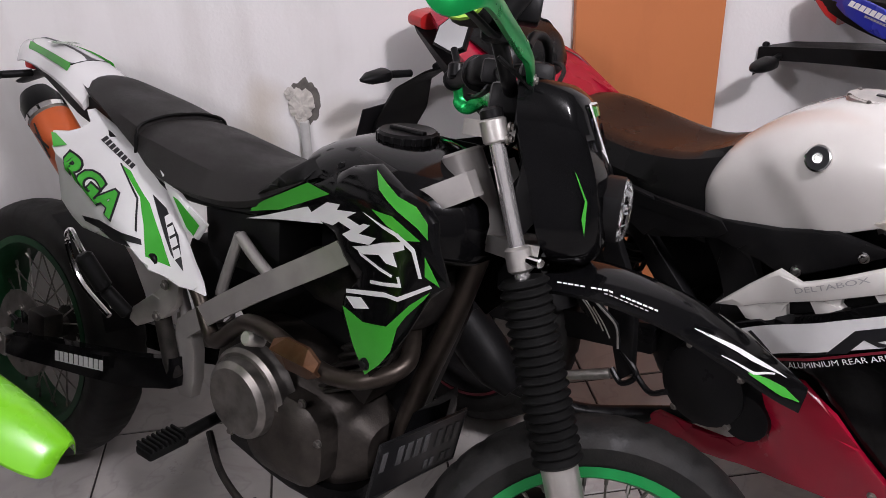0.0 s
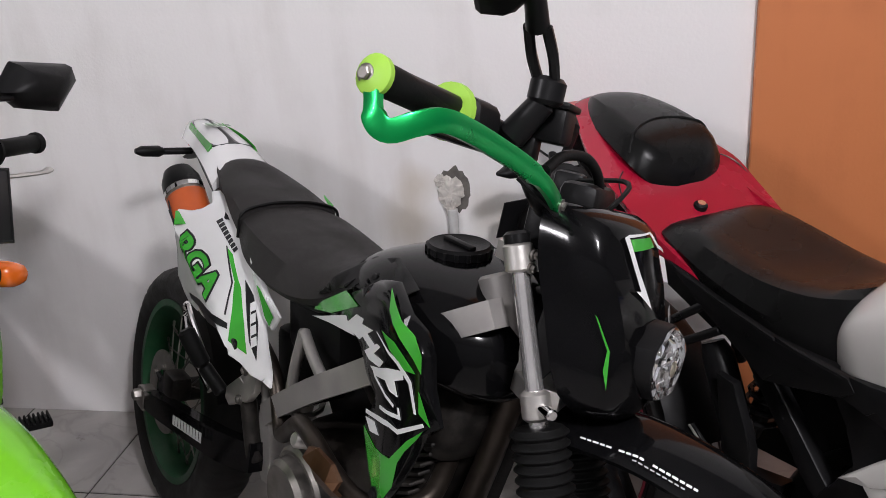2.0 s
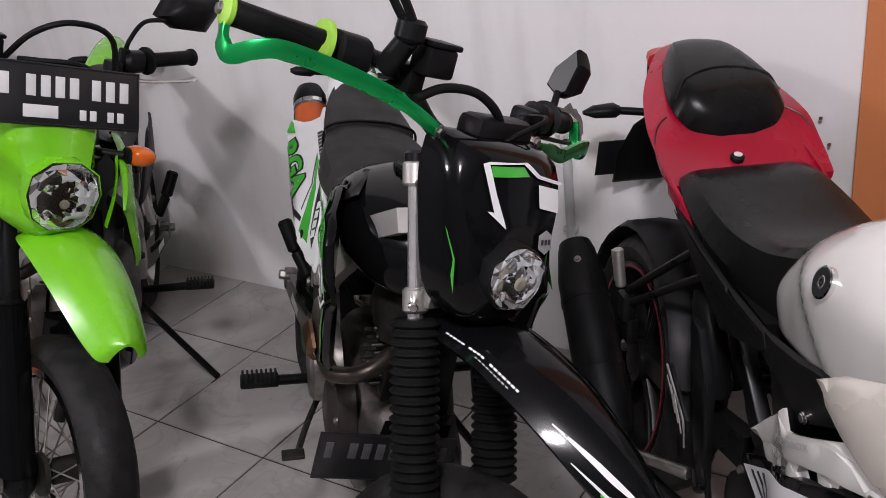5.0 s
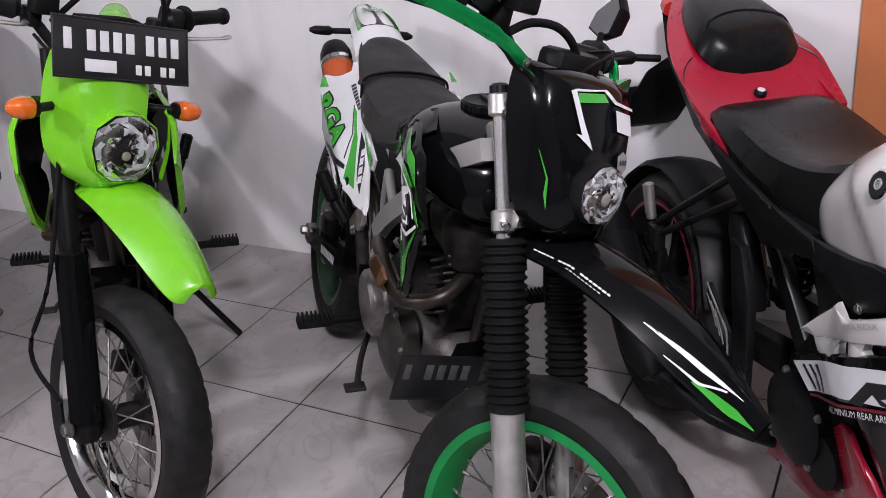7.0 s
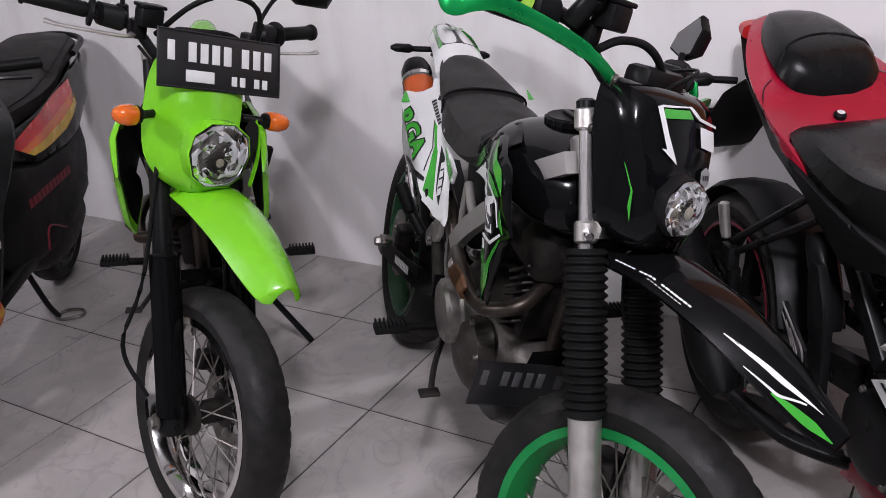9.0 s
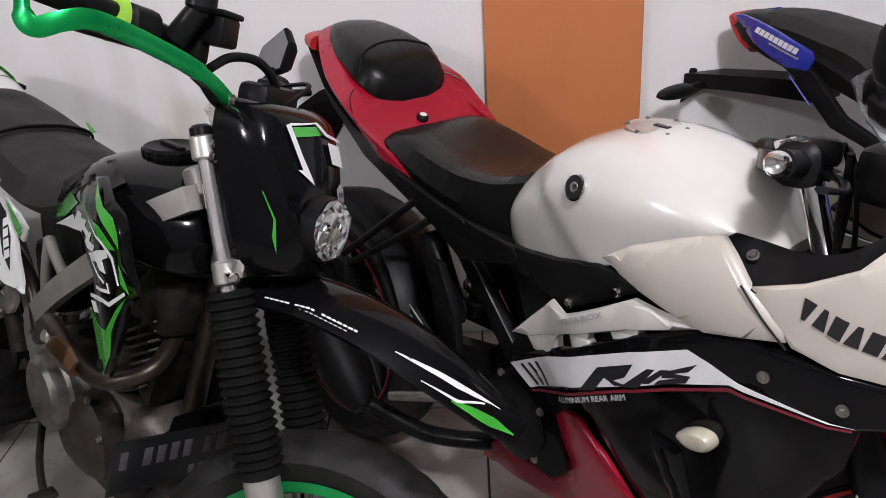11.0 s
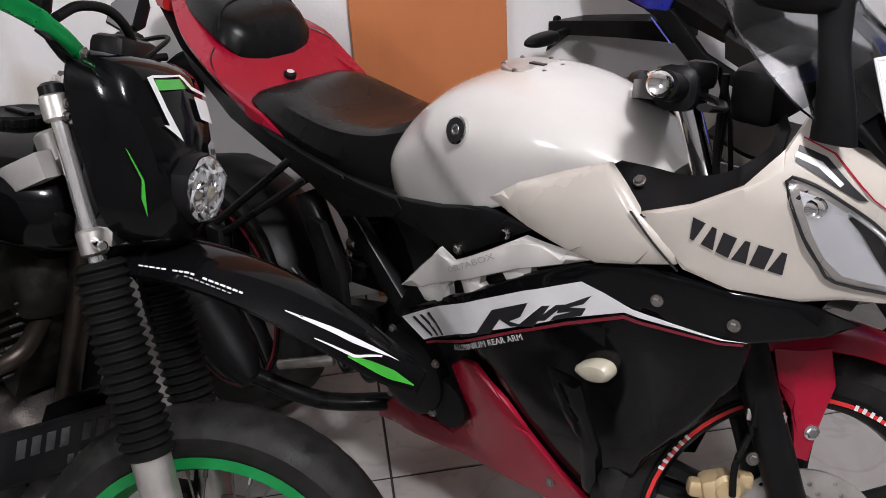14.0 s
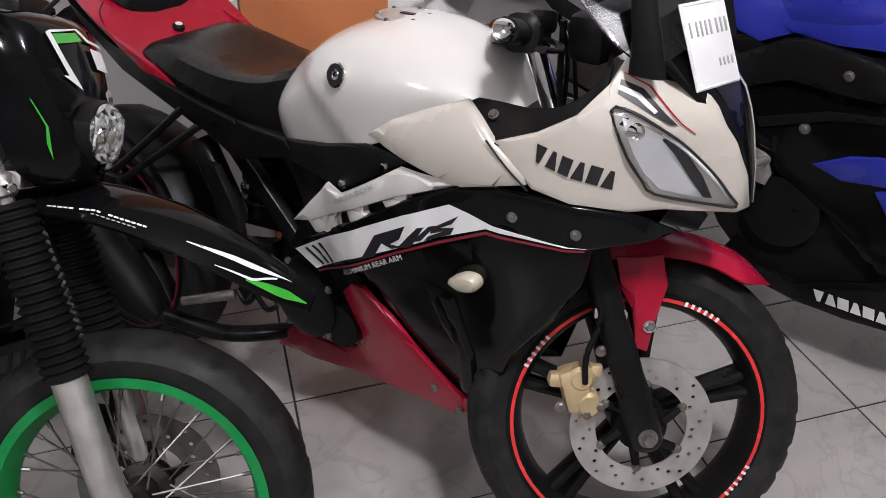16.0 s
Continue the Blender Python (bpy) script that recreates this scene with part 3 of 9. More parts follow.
def spoked_wheel(bike, c, R, w, rim_r, rim_mat, rim_label, disc_side=-1, disc_r=0.12):
    wheel = part("wheel", ring_mesh(c, [(rim_r, -0.36 * w), (rim_r + 0.004, -0.42 * w), (rim_r - 0.012, -0.42 * w), (rim_r - 0.022, -0.2 * w), (rim_r - 0.028, 0), (rim_r - 0.022, 0.2 * w), (rim_r - 0.012, 0.42 * w), (rim_r + 0.004, 0.42 * w), (rim_r, 0.36 * w)]), rim_mat, bike, rim_label)
    part("tyre", tyre_mesh(c, R, w, rim_r), M_RUBBER, wheel, "black rubber road tyre")
    C = Vector(c)
    part("hub", spin([(C + Vector((0, -0.055, 0)), 0.022), (C + Vector((0, -0.05, 0)), 0.045), (C + Vector((0, -0.04, 0)), 0.046), (C + Vector((0, -0.03, 0)), 0.028), (C + Vector((0, 0.03, 0)), 0.028), (C + Vector((0, 0.04, 0)), 0.046), (C + Vector((0, 0.05, 0)), 0.045), (C + Vector((0, 0.055, 0)), 0.022)], (0, 1, 0), 28), M_DARK, wheel, "dusty dark metal wheel hub")
    n = 18
    sp = []
    for i in range(2 * n):
        a = 2 * math.pi * i / (2 * n)
        s = 1 if i % 2 else -1
        lead = (0.42 if (i // 2) % 2 else -0.42)
        p = C + Vector((0.043 * math.cos(a + lead), s * 0.04, 0.043 * math.sin(a + lead)))
        q = C + Vector(((rim_r - 0.024) * math.cos(a), s * 0.004, (rim_r - 0.024) * math.sin(a)))
        sp.append(rod(p, q, 0.0019, seg=5))
        d = (q - p).normalized()
        sp.append(rod(q - d * 0.016, q + d * 0.004, 0.0034, seg=6))
    spokes = part("spokes", merge(*sp), M_STEEL, wheel, "thin steel wire spokes", kind="stuff")
    brake_disc(wheel, c, disc_side * 0.068, disc_r)
    return wheel


def brake_disc(wheel, c, off, r, hole_r=0.004, inner=0.55, holes=30, colour=None):
    """A drilled steel disc with a spidered carrier."""
    from mathutils.geometry import delaunay_2d_cdt
    pts, edges, cut = [], [], []

    def loop(cx, cz, rad, n, turn=0.0):
        k = len(pts)
        pts.extend(Vector((cx + rad * math.cos(turn + 2 * math.pi * i / n), cz + rad * math.sin(turn + 2 * math.pi * i / n))) for i in range(n))
        edges.extend((k + i, k + (i + 1) % n) for i in range(n))

    loop(0, 0, r, 60)
    loop(0, 0, r * inner, 48)
    for i in range(holes):
        a = 2 * math.pi * i / holes
        rr = r * (0.72, 0.82, 0.91)[i % 3]
        loop(rr * math.cos(a), rr * math.sin(a), hole_r, 8)
        cut.append((rr * math.cos(a), rr * math.sin(a)))
    vs, _, fs, *_ = delaunay_2d_cdt(pts, edges, [], 0, 1e-6)
    bm = bmesh.new()
    for y in (off - 0.002, off + 0.002):
        vv = [bm.verts.new((c[0] + v[0], c[1] + y, c[2] + v[1])) for v in vs]
        for f in fs:
            mid = sum((vs[i] for i in f), Vector((0, 0))) / len(f)
            if mid.length < r * inner or any(math.hypot(mid[0] - a, mid[1] - b) < hole_r * 0.9 for a, b in cut):
                continue
            bm.faces.new([vv[i] for i in f])
    bmesh.ops.bridge_loops(bm, edges=[e for e in bm.edges if e.is_boundary and all(abs((Vector((v.co.x, v.co.z)) - Vector((c[0], c[2]))).length - r) < 0.001 for v in e.verts)])
    disc = part("brake_disc", bm, colour or M_STEEL, wheel, "drilled steel brake disc")
    part("disc_carrier", spin([((c[0], c[1] + off - 0.003, c[2]), r * 0.36), ((c[0], c[1] + off + 0.004, c[2]), r * 0.36)], (0, 1, 0), 24), M_SATIN, wheel)
    for i in range(6):
        a = math.pi / 3 * i + 0.3
        p = Vector((c[0] + r * 0.3 * math.cos(a), c[1] + off, c[2] + r * 0.3 * math.sin(a)))
        q = Vector((c[0] + r * 0.62 * math.cos(a + 0.25), c[1] + off, c[2] + r * 0.62 * math.sin(a + 0.25)))
        part("carrier_arm", rod(p, q, r * 0.075, r * 0.055, 8), M_SATIN, wheel)
    for i in range(6):
        a = math.pi / 3 * i + 0.55
        part("bolt", bolt((c[0] + r * 0.62 * math.cos(a), c[1] + off + math.copysign(0.003, off), c[2] + r * 0.62 * math.sin(a)), (0, math.copysign(1, off), 0), 0.006), M_STEEL, wheel)


def boot_mesh(a, b, r, folds=20):
    """A ribbed rubber fork boot."""
    a, b = Vector(a), Vector(b)
    prof = [(a, r * 0.82)]
    for i in range(folds):
        for f, k in ((0.1, 0.84), (0.45, 1.0), (0.6, 1.0), (0.95, 0.84)):
            prof.append((a.lerp(b, (i + f) / folds), r * k))
    prof.append((b, r * 0.8))
    return spin(prof, b - a, 22)


def coil(a, b, r, wire, turns):
    a, b = Vector(a), Vector(b)
    d = (b - a).normalized()
    s = d.cross(Vector((0, 1, 0))).normalized()
    t = d.cross(s)
    pts = [a.lerp(b, i / (turns * 10)) + r * (math.cos(i * 2 * math.pi / 10) * s + math.sin(i * 2 * math.pi / 10) * t) for i in range(turns * 10 + 1)]
    return tube(pts, wire, 6, per=1)


def number_plate(parent, m, w, h, base, ink, rows):
    """A pressed plate at the pose m (its face towards +z, x to the reader's right); its characters as plain bars: rows of (x, y, width, height)."""
    body = box((0, 0, 0), (w, h, 0.003), 0.0012)
    bmesh.ops.transform(body, matrix=m, verts=body.verts[:])
    plate = part("number_plate", body, base, parent, "number plate with plain bars")
    rim = merge(*[box((x, y, 0.002), s, 0.001) for x, y, s in ((0, h / 2 - 0.003, (w - 0.004, 0.003, 0.002)), (0, -h / 2 + 0.003, (w - 0.004, 0.003, 0.002)), (w / 2 - 0.003, 0, (0.003, h - 0.008, 0.002)), (-w / 2 + 0.003, 0, (0.003, h - 0.008, 0.002)))])
    bmesh.ops.transform(rim, matrix=m, verts=rim.verts[:])
    part("plate_edge", rim, base, plate)
    for x, y, a, b in rows:
        bar = box((x, y, 0.0022), (a, b, 0.0016), 0.0006)
        bmesh.ops.transform(bar, matrix=m, verts=bar.verts[:])
        part("bar", bar, ink, plate)
    return plate


def facing(c, right, normal):
    """A pose at c with x along right and z along the normal."""
    x = Vector(right).normalized()
    z = (Vector(normal) - x * Vector(normal).dot(x)).normalized()
    y = z.cross(x)
    return Matrix.Translation(c) @ Matrix((x, y, z)).transposed().to_4x4()


def moved(bm, m):
    bmesh.ops.transform(bm, matrix=m, verts=bm.verts[:])
    return bm


PLATE_BARS = [(-0.115, 0.016, 0.016, 0.04)] + [(-0.068 + i * 0.027, 0.016, 0.018, 0.04) for i in range(4)] + [(0.056 + i * 0.028, 0.016, 0.018, 0.04) for i in range(3)] + [(0.03 + i * 0.02, -0.034, 0.013, 0.02) for i in range(2)] + [(0.085 + i * 0.02, -0.034, 0.013, 0.02) for i in range(2)]

# ---- the black, white and green supermoto ----
KR, KF = Vector((-0.20, 0, 0.287)), Vector((1.18, 0, 0.287))


def k_side(x, z):
    return -0.125 - 0.02 * math.sin(max(0, min(1, (x - 0.05) / 0.45)) * math.pi) + 0.10 * max(0, z - 0.84)


def k_side_art(x, z):
    """The panel leans in towards the seat above a crease that falls to the front."""
    inner = float(np.interp(x, (0.0, 0.07, 0.15, 0.25, 0.31, 0.39, 0.47), (0.885, 0.858, 0.818, 0.788, 0.775, 0.745, 0.70)))
    crease = float(np.interp(x, (0.0, 0.09, 0.14, 0.26, 0.35, 0.47), (0.85, 0.812, 0.780, 0.703, 0.65, 0.58)))
    return -0.172 + 0.074 * max(0, min(1.25, (z - crease) / max(0.03, inner - crease)))


def k_shroud(x, z):
    return -0.085 - 0.085 * max(0, min(1, (x - 0.5) / 0.4)) ** 1.1 + 0.35 * max(0, z - 0.87) - 0.12 * max(0, 0.68 - z) * 0


def build_klx(b, V):
    XF[0] = Matrix.Identity(4)
    # seat and tail
    XF[0] = V["seat"]
    def ring(x, zt, zb, wt, wb, crown):
        out = []
        for k in np.linspace(-1, 1, 11):
            out.append((x, k * wt, zt + crown * (1 - k * k) - 0.012 * abs(k) ** 6))
        out += [(x, wb, zb + 0.012), (x, wb * 0.9, zb), (x, -wb * 0.9, zb), (x, -wb, zb + 0.012)]
        return out
    front = [ring(x, zt, zb, w, wb, c) for x, zt, zb, w, wb, c in ((0.255, 0.850, 0.80, 0.094, 0.10, 0.012), (0.32, 0.848, 0.775, 0.104, 0.114, 0.012), (0.40, 0.838, 0.765, 0.106, 0.12, 0.012), (0.50, 0.828, 0.765, 0.100, 0.114, 0.014), (0.58, 0.832, 0.785, 0.086, 0.10, 0.016), (0.66, 0.862, 0.83, 0.072, 0.08, 0.014), (0.73, 0.905, 0.88, 0.06, 0.064, 0.012))]
    part("seat", loft(front, True, 4), M_SEAT, b, "black grained vinyl rider seat")
    rear = [ring(x, zt, zb, w, wb, c) for x, zt, zb, w, wb, c in ((0.02, 0.898, 0.880, 0.050, 0.056, 0.010), (0.06, 0.896, 0.870, 0.064, 0.07, 0.012), (0.13, 0.886, 0.855, 0.078, 0.086, 0.012), (0.20, 0.874, 0.825, 0.090, 0.096, 0.012), (0.256, 0.862, 0.80, 0.096, 0.10, 0.012))]
    part("passenger_seat", loft(rear, True, 4), M_SEAT, b, "black grained vinyl passenger seat")
    part("seat_seam", tube([(0.258, -0.102, 0.806), (0.258, -0.097, 0.852), (0.258, -0.05, 0.868), (0.258, 0, 0.871), (0.258, 0.05, 0.868), (0.258, 0.097, 0.852), (0.258, 0.102, 0.806)], 0.003, 6), M_SOFT, b)
    # tail fender
    tail = []
    for x, z, w, t in ((-0.26, 0.925, 0.034, 0.010), (-0.20, 0.935, 0.050, 0.013), (-0.11, 0.928, 0.060, 0.016), (-0.03, 0.912, 0.068, 0.020), (0.05, 0.886, 0.076, 0.022)):
        tail.append([(x, k * w, z + 0.016 * (1 - k * k) - 0.03 * abs(k) ** 5) for k in np.linspace(-1, 1, 9)] + [(x, k * w * 0.94, z - t - 0.02 * abs(k) ** 4) for k in np.linspace(1, -1, 9)])
    fend = part("tail_fender", loft(tail, True, 4), V["tail"], b, V["tail_label"])
    for side in (-1, 1) if V["art"] else ():
        strip = loft([[(x, side * w0, z + 0.016 * (1 - (w0 / w) ** 2) + 0.0016), (x, side * w1, z + 0.016 * (1 - (w1 / w) ** 2) - 0.03 * (w1 / w) ** 5 + 0.0016), (x, side * w1, z - 0.006), (x, side * w0, z)] for x, z, w, w0, w1 in ((-0.215, 0.933, 0.046, 0.0, 0.022), (-0.19, 0.935, 0.051, 0.0, 0.036), (-0.11, 0.928, 0.060, 0.0, 0.046), (-0.045, 0.916, 0.067, 0.0, 0.048), (-0.03, 0.912, 0.068, 0.0, 0.030))], True, 3)
        part("sticker", strip, M_BLKINK, fend)
        strip = loft([[(x, side * w0, z + 0.016 * (1 - (w0 / w) ** 2) + 0.0017), (x, side * w1, z + 0.016 * (1 - (w1 / w) ** 2) - 0.03 * (w1 / w) ** 5 + 0.0017), (x, side * w1, z - 0.006), (x, side * w0, z)] for x, z, w, w0, w1 in ((-0.20, 0.935, 0.050, 0.036, 0.040), (-0.11, 0.928, 0.060, 0.047, 0.051), (-0.035, 0.913, 0.068, 0.048, 0.056))], True, 3)
        part("sticker", strip, M_GREEN, fend)
    if V["art"]:
        part("sticker", moved(blocks(4, 0.062, 0.030, 0.2, 0), facing((-0.145, 0.031, 0.9505), (0, -1, 0), (0.05, 0, 1))), M_INK, fend, "white and green block shapes")
        part("sticker", moved(blocks(4, 0.054, 0.020, 0.45, 0), facing((-0.140, 0.027, 0.9515), (0, -1, 0), (0.05, 0, 1))), M_GREEN, fend)
    under = []
    for x, z, w, t in ((-0.22, 0.912, 0.034, 0.012), (-0.12, 0.905, 0.05, 0.03), (0.0, 0.88, 0.06, 0.05), (0.2, 0.84, 0.07, 0.06)):
        under.append([(x, -w, z), (x, w, z), (x, w * 0.9, z - t), (x, -w * 0.9, z - t)])
    part("inner_fender", loft(under), M_BLACK, b)
    part("tail_light", box((-0.225, 0, 0.898), (0.03, 0.06, 0.03), 0.008), M_REDP, b, "red tail lamp")
    part("tail_bracket", tube([(-0.15, 0, 0.895), (-0.22, 0, 0.875), (-0.30, 0, 0.845)], [0.02, 0.016, 0.01], 8, flat=(1.6, 0.5)), M_BLACK, b)
    for s in (-1, 1):
        stalk = part("rear_indicator", merge(rod((-0.22, s * 0.02, 0.875), (-0.245, s * 0.08, 0.868), 0.008, soft=0.002), loft([oval((-0.245 + d * 0.1, s * (0.08 + d), 0.868), 0.016 * k, 0.013 * k, (1, 0, 0), (0, 0, 1), 12) for d, k in ((0, 0.6), (0.012, 1), (0.05, 0.9), (0.065, 0.4))])), M_BLACK, b, "black stalk indicator")
    # white side panels
    XF[0] = Matrix.Identity(4)
    ks = k_side_art if V["art"] else k_side
    outline = [(0.086, 0.853), (0.092, 0.855), (0.116, 0.845), (0.161, 0.830), (0.218, 0.812), (0.266, 0.797), (0.301, 0.782), (0.317, 0.770), (0.354, 0.739), (0.398, 0.703), (0.441, 0.659), (0.490, 0.614), (0.437, 0.617), (0.402, 0.628), (0.370, 0.630), (0.333, 0.651), (0.318, 0.658), (0.176, 0.659), (0.147, 0.672), (0.111, 0.698), (0.110, 0.753), (0.095, 0.797), (0.080, 0.822), (0.099, 0.822), (0.108, 0.827), (0.110, 0.836)]
    sticks = [(M_GREEN, [(0.226, 0.781), (0.250, 0.774), (0.321, 0.733), (0.373, 0.684), (0.410, 0.646), (0.359, 0.654), (0.329, 0.701), (0.298, 0.739)], 0.0012),
              (M_BLKINK, [(0.183, 0.686), (0.236, 0.691), (0.337, 0.678), (0.343, 0.670), (0.277, 0.673), (0.192, 0.678)], 0.0014),
              (M_BLKINK, [(0.234, 0.674), (0.310, 0.673), (0.326, 0.664), (0.276, 0.661)], 0.0014),
              (M_BLKINK, [(0.222, 0.783), (0.225, 0.783), (0.296, 0.737), (0.324, 0.688), (0.320, 0.689), (0.293, 0.736)], 0.0016),
              (M_BLKINK, [(0.319, 0.747), (0.357, 0.730), (0.400, 0.694), (0.435, 0.643), (0.402, 0.664), (0.360, 0.706)], 0.0012),
              (M_GREEN, [(0.083, 0.821), (0.090, 0.820), (0.120, 0.803), (0.107, 0.800)], 0.0014)]
    for s in (-1, 1):
        p = panel(outline if s < 0 else [(x, min(z, 0.775)) for x, z in outline], ks, 0.004, 0.006, 0.02)
        side = part("side_panel", p if s < 0 else flip(p), V["side"], b, V["side_label"])
        if not V["art"]:
            continue
        for m_, o, lift in sticks:
            d = decal(o, ks, lift)
            part("sticker", d if s < 0 else flip(d), m_, side, "green block lettering" if lift > 0.002 else "")
        if s > 0:
            continue
        corners = [Vector(c) for c in ((0.139, 0.767), (0.267, 0.702), (0.278, 0.729), (0.132, 0.794))]
        for fat, lift, m_ in ((0.0062, 0.0014, M_BLKINK), (0.0026, 0.0024, M_GREEN)):
            w = letters("RGA", 0.064, fat)
            bmesh.ops.triangulate(w, faces=w.faces[:])
            bmesh.ops.subdivide_edges(w, edges=[e for e in w.edges if e.calc_length() > 0.012], cuts=2)
            for v in w.verts:
                u, h = v.co.x / 0.132, v.co.y / 0.046
                p = corners[0].lerp(corners[1], u).lerp(corners[3].lerp(corners[2], u), h)
                v.co = (p.x, ks(p.x, p.y) - lift, p.y)
            part("sticker", w, m_, side, "green block lettering with a black edge")
        w = on_surface(blocks(8, 0.102, 0.007, 0.3, 0.0), (0.155, 0.812), (0.096, -0.035), ks, 0.0016)
        part("sticker", w, M_BLKINK, side)
        w = on_surface(blocks(4, 0.080, 0.011, 0.3, 0.0), (0.361, 0.718), (0.060, -0.070), ks, 0.0022)
        part("sticker", w, M_INK, side)
    # rear side strip under the seat
    strip = [(0.342, 0.799), (0.360, 0.795), (0.420, 0.750), (0.466, 0.727), (0.440, 0.694), (0.405, 0.704), (0.378, 0.745)]
    for s in (-1, 1):
        p = panel(strip, lambda x, z: -0.122, 0.004, 0.006, 0.03)
        o = part("seat_cowl", p if s < 0 else flip(p), V["side"], b)
        if not V["art"]:
            continue
        d = decal([(0.384, 0.760), (0.398, 0.757), (0.452, 0.724), (0.436, 0.702), (0.418, 0.712)], lambda x, z: -0.122)
        part("sticker", d if s < 0 else flip(d), M_GREEN, o)
    # tank
    tank = [oval((x, 0, z), w, h, n=24, power=2.6) for x, z, w, h in ((0.64, 0.850, 0.06, 0.02), (0.67, 0.858, 0.095, 0.040), (0.72, 0.856, 0.120, 0.060), (0.78, 0.850, 0.132, 0.073), (0.85, 0.842, 0.130, 0.074), (0.91, 0.830, 0.108, 0.066), (0.95, 0.818, 0.07, 0.05), (0.965, 0.812, 0.03, 0.025))]
    part("fuel_tank", loft(tank, True, 4), M_GLOSS, b, "black fuel tank")
    cap = part("fuel_cap", merge(spin([((0.785, 0.01, 0.916), 0.046), ((0.785, 0.01, 0.930), 0.047), ((0.785, 0.01, 0.934), 0.043), ((0.785, 0.01, 0.931), 0.036)], (0, 0, 1), 36), box((0.785, 0.01, 0.933), (0.066, 0.012, 0.008), 0.003)), M_BLACK, b, "black ribbed plastic fuel cap")
    for i in range(18):
        a_ = 2 * math.pi * i / 18
        part("rib", box((0.785 + 0.0465 * math.cos(a_), 0.01 + 0.0465 * math.sin(a_), 0.924), (0.004, 0.006, 0.013), 0.001, Matrix.Rotation(a_, 4, "Z")), M_BLACK, cap)
    # shrouds
    sh = [(0.52, 0.752), (0.60, 0.785), (0.73, 0.868), (0.80, 0.905), (0.855, 0.92), (0.912, 0.900), (0.950, 0.892), (0.975, 0.874), (0.982, 0.835), (1.0, 0.792), (0.97, 0.765), (0.935, 0.70), (0.898, 0.64), (0.866, 0.606), (0.83, 0.64), (0.796, 0.682), (0.803, 0.718), (0.83, 0.745), (0.80, 0.772), (0.745, 0.806), (0.632, 0.775)]
    dec = [(M_GREEN, [(0.535, 0.764), (0.589, 0.798), (0.712, 0.861), (0.768, 0.859), (0.64, 0.798)]),
           (M_INK, [(0.535, 0.752), (0.589, 0.773), (0.713, 0.824), (0.724, 0.817), (0.754, 0.810), (0.632, 0.779)]),
           (M_INK, [(0.718, 0.815), (0.762, 0.845), (0.794, 0.851), (0.787, 0.841), (0.833, 0.851), (0.811, 0.837), (0.85, 0.834), (0.826, 0.822), (0.792, 0.825), (0.778, 0.815), (0.751, 0.812)]),
           (M_INK, [(0.801, 0.809), (0.85, 0.840), (0.865, 0.842), (0.84, 0.822), (0.879, 0.828), (0.865, 0.814), (0.821, 0.805)]),
           (M_INK, [(0.827, 0.799), (0.862, 0.812), (0.892, 0.826), (0.93, 0.838), (0.933, 0.828), (0.913, 0.818), (0.922, 0.800), (0.903, 0.800), (0.887, 0.807), (0.852, 0.796)]),
           (M_INK, [(0.848, 0.856), (0.92, 0.848), (0.95, 0.833), (0.964, 0.796), (0.959, 0.795), (0.945, 0.828), (0.917, 0.842)]),
           (M_GREEN, [(0.859, 0.916), (0.911, 0.894), (0.944, 0.888), (0.968, 0.872), (0.970, 0.851), (0.952, 0.863), (0.917, 0.876), (0.873, 0.894)]),
           (M_GREEN, [(0.868, 0.866), (0.909, 0.868), (0.958, 0.846), (0.935, 0.841), (0.90, 0.854)]),
           (M_GREEN, [(0.967, 0.827), (0.994, 0.793), (0.969, 0.800)]),
           (M_GREEN, [(0.807, 0.700), (0.857, 0.694), (0.908, 0.708), (0.946, 0.752), (0.980, 0.782), (0.968, 0.765), (0.942, 0.735), (0.927, 0.712), (0.917, 0.672), (0.898, 0.645), (0.866, 0.614), (0.835, 0.648)]),
           (M_INK, [(0.815, 0.724), (0.906, 0.751), (0.926, 0.751), (0.982, 0.788), (0.978, 0.791), (0.924, 0.757), (0.90, 0.757), (0.815, 0.730)]),
           (M_INK, [(0.87, 0.764), (0.925, 0.777), (0.922, 0.786), (0.926, 0.787), (0.931, 0.773), (0.87, 0.759)]),
           (M_INK, [(0.814, 0.718), (0.850, 0.730), (0.870, 0.720), (0.835, 0.707)]),
           (M_INK, [(0.84, 0.797), (0.914, 0.786), (0.913, 0.782), (0.846, 0.792)])]
    for s in (-1, 1):
        p = panel(sh, k_shroud, 0.005, 0.012, 0.035)
        o = part("shroud", p if s < 0 else flip(p), V["shroud"], b, V["shroud_label"])
        for m_, q in dec if V["art"] else dec[:1]:
            d = decal(q, k_shroud)
            part("sticker", d if s < 0 else flip(d), m_, o)
        if not V["art"]:
            p = panel([(0.80 + (x - 0.80) * 0.88, 0.77 + (z - 0.77) * 0.88) for x, z in sh], lambda x, z: k_shroud(x, z) + 0.009, 0.003, 0.004, 0.035)
            part("shroud_liner", p if s < 0 else flip(p), M_BLACK, o, "black inner face")
        part("bolt", bolt((0.866, s * (0.165), 0.632), (0, s, 0), 0.007), M_BLACK, o)
        p = panel([(0.556, 0.796), (0.61, 0.832), (0.66, 0.868), (0.71, 0.904), (0.760, 0.916), (0.815, 0.912), (0.862, 0.908), (0.842, 0.892), (0.79, 0.878), (0.73, 0.872), (0.66, 0.842)], lambda x, z: k_shroud(x, z) - 0.004 + 0.9 * max(0, z - 0.865), 0.004, 0.005, 0.025)
        part("tank_cover", p if s < 0 else flip(p), M_BLACK, b, "black plastic tank cover")
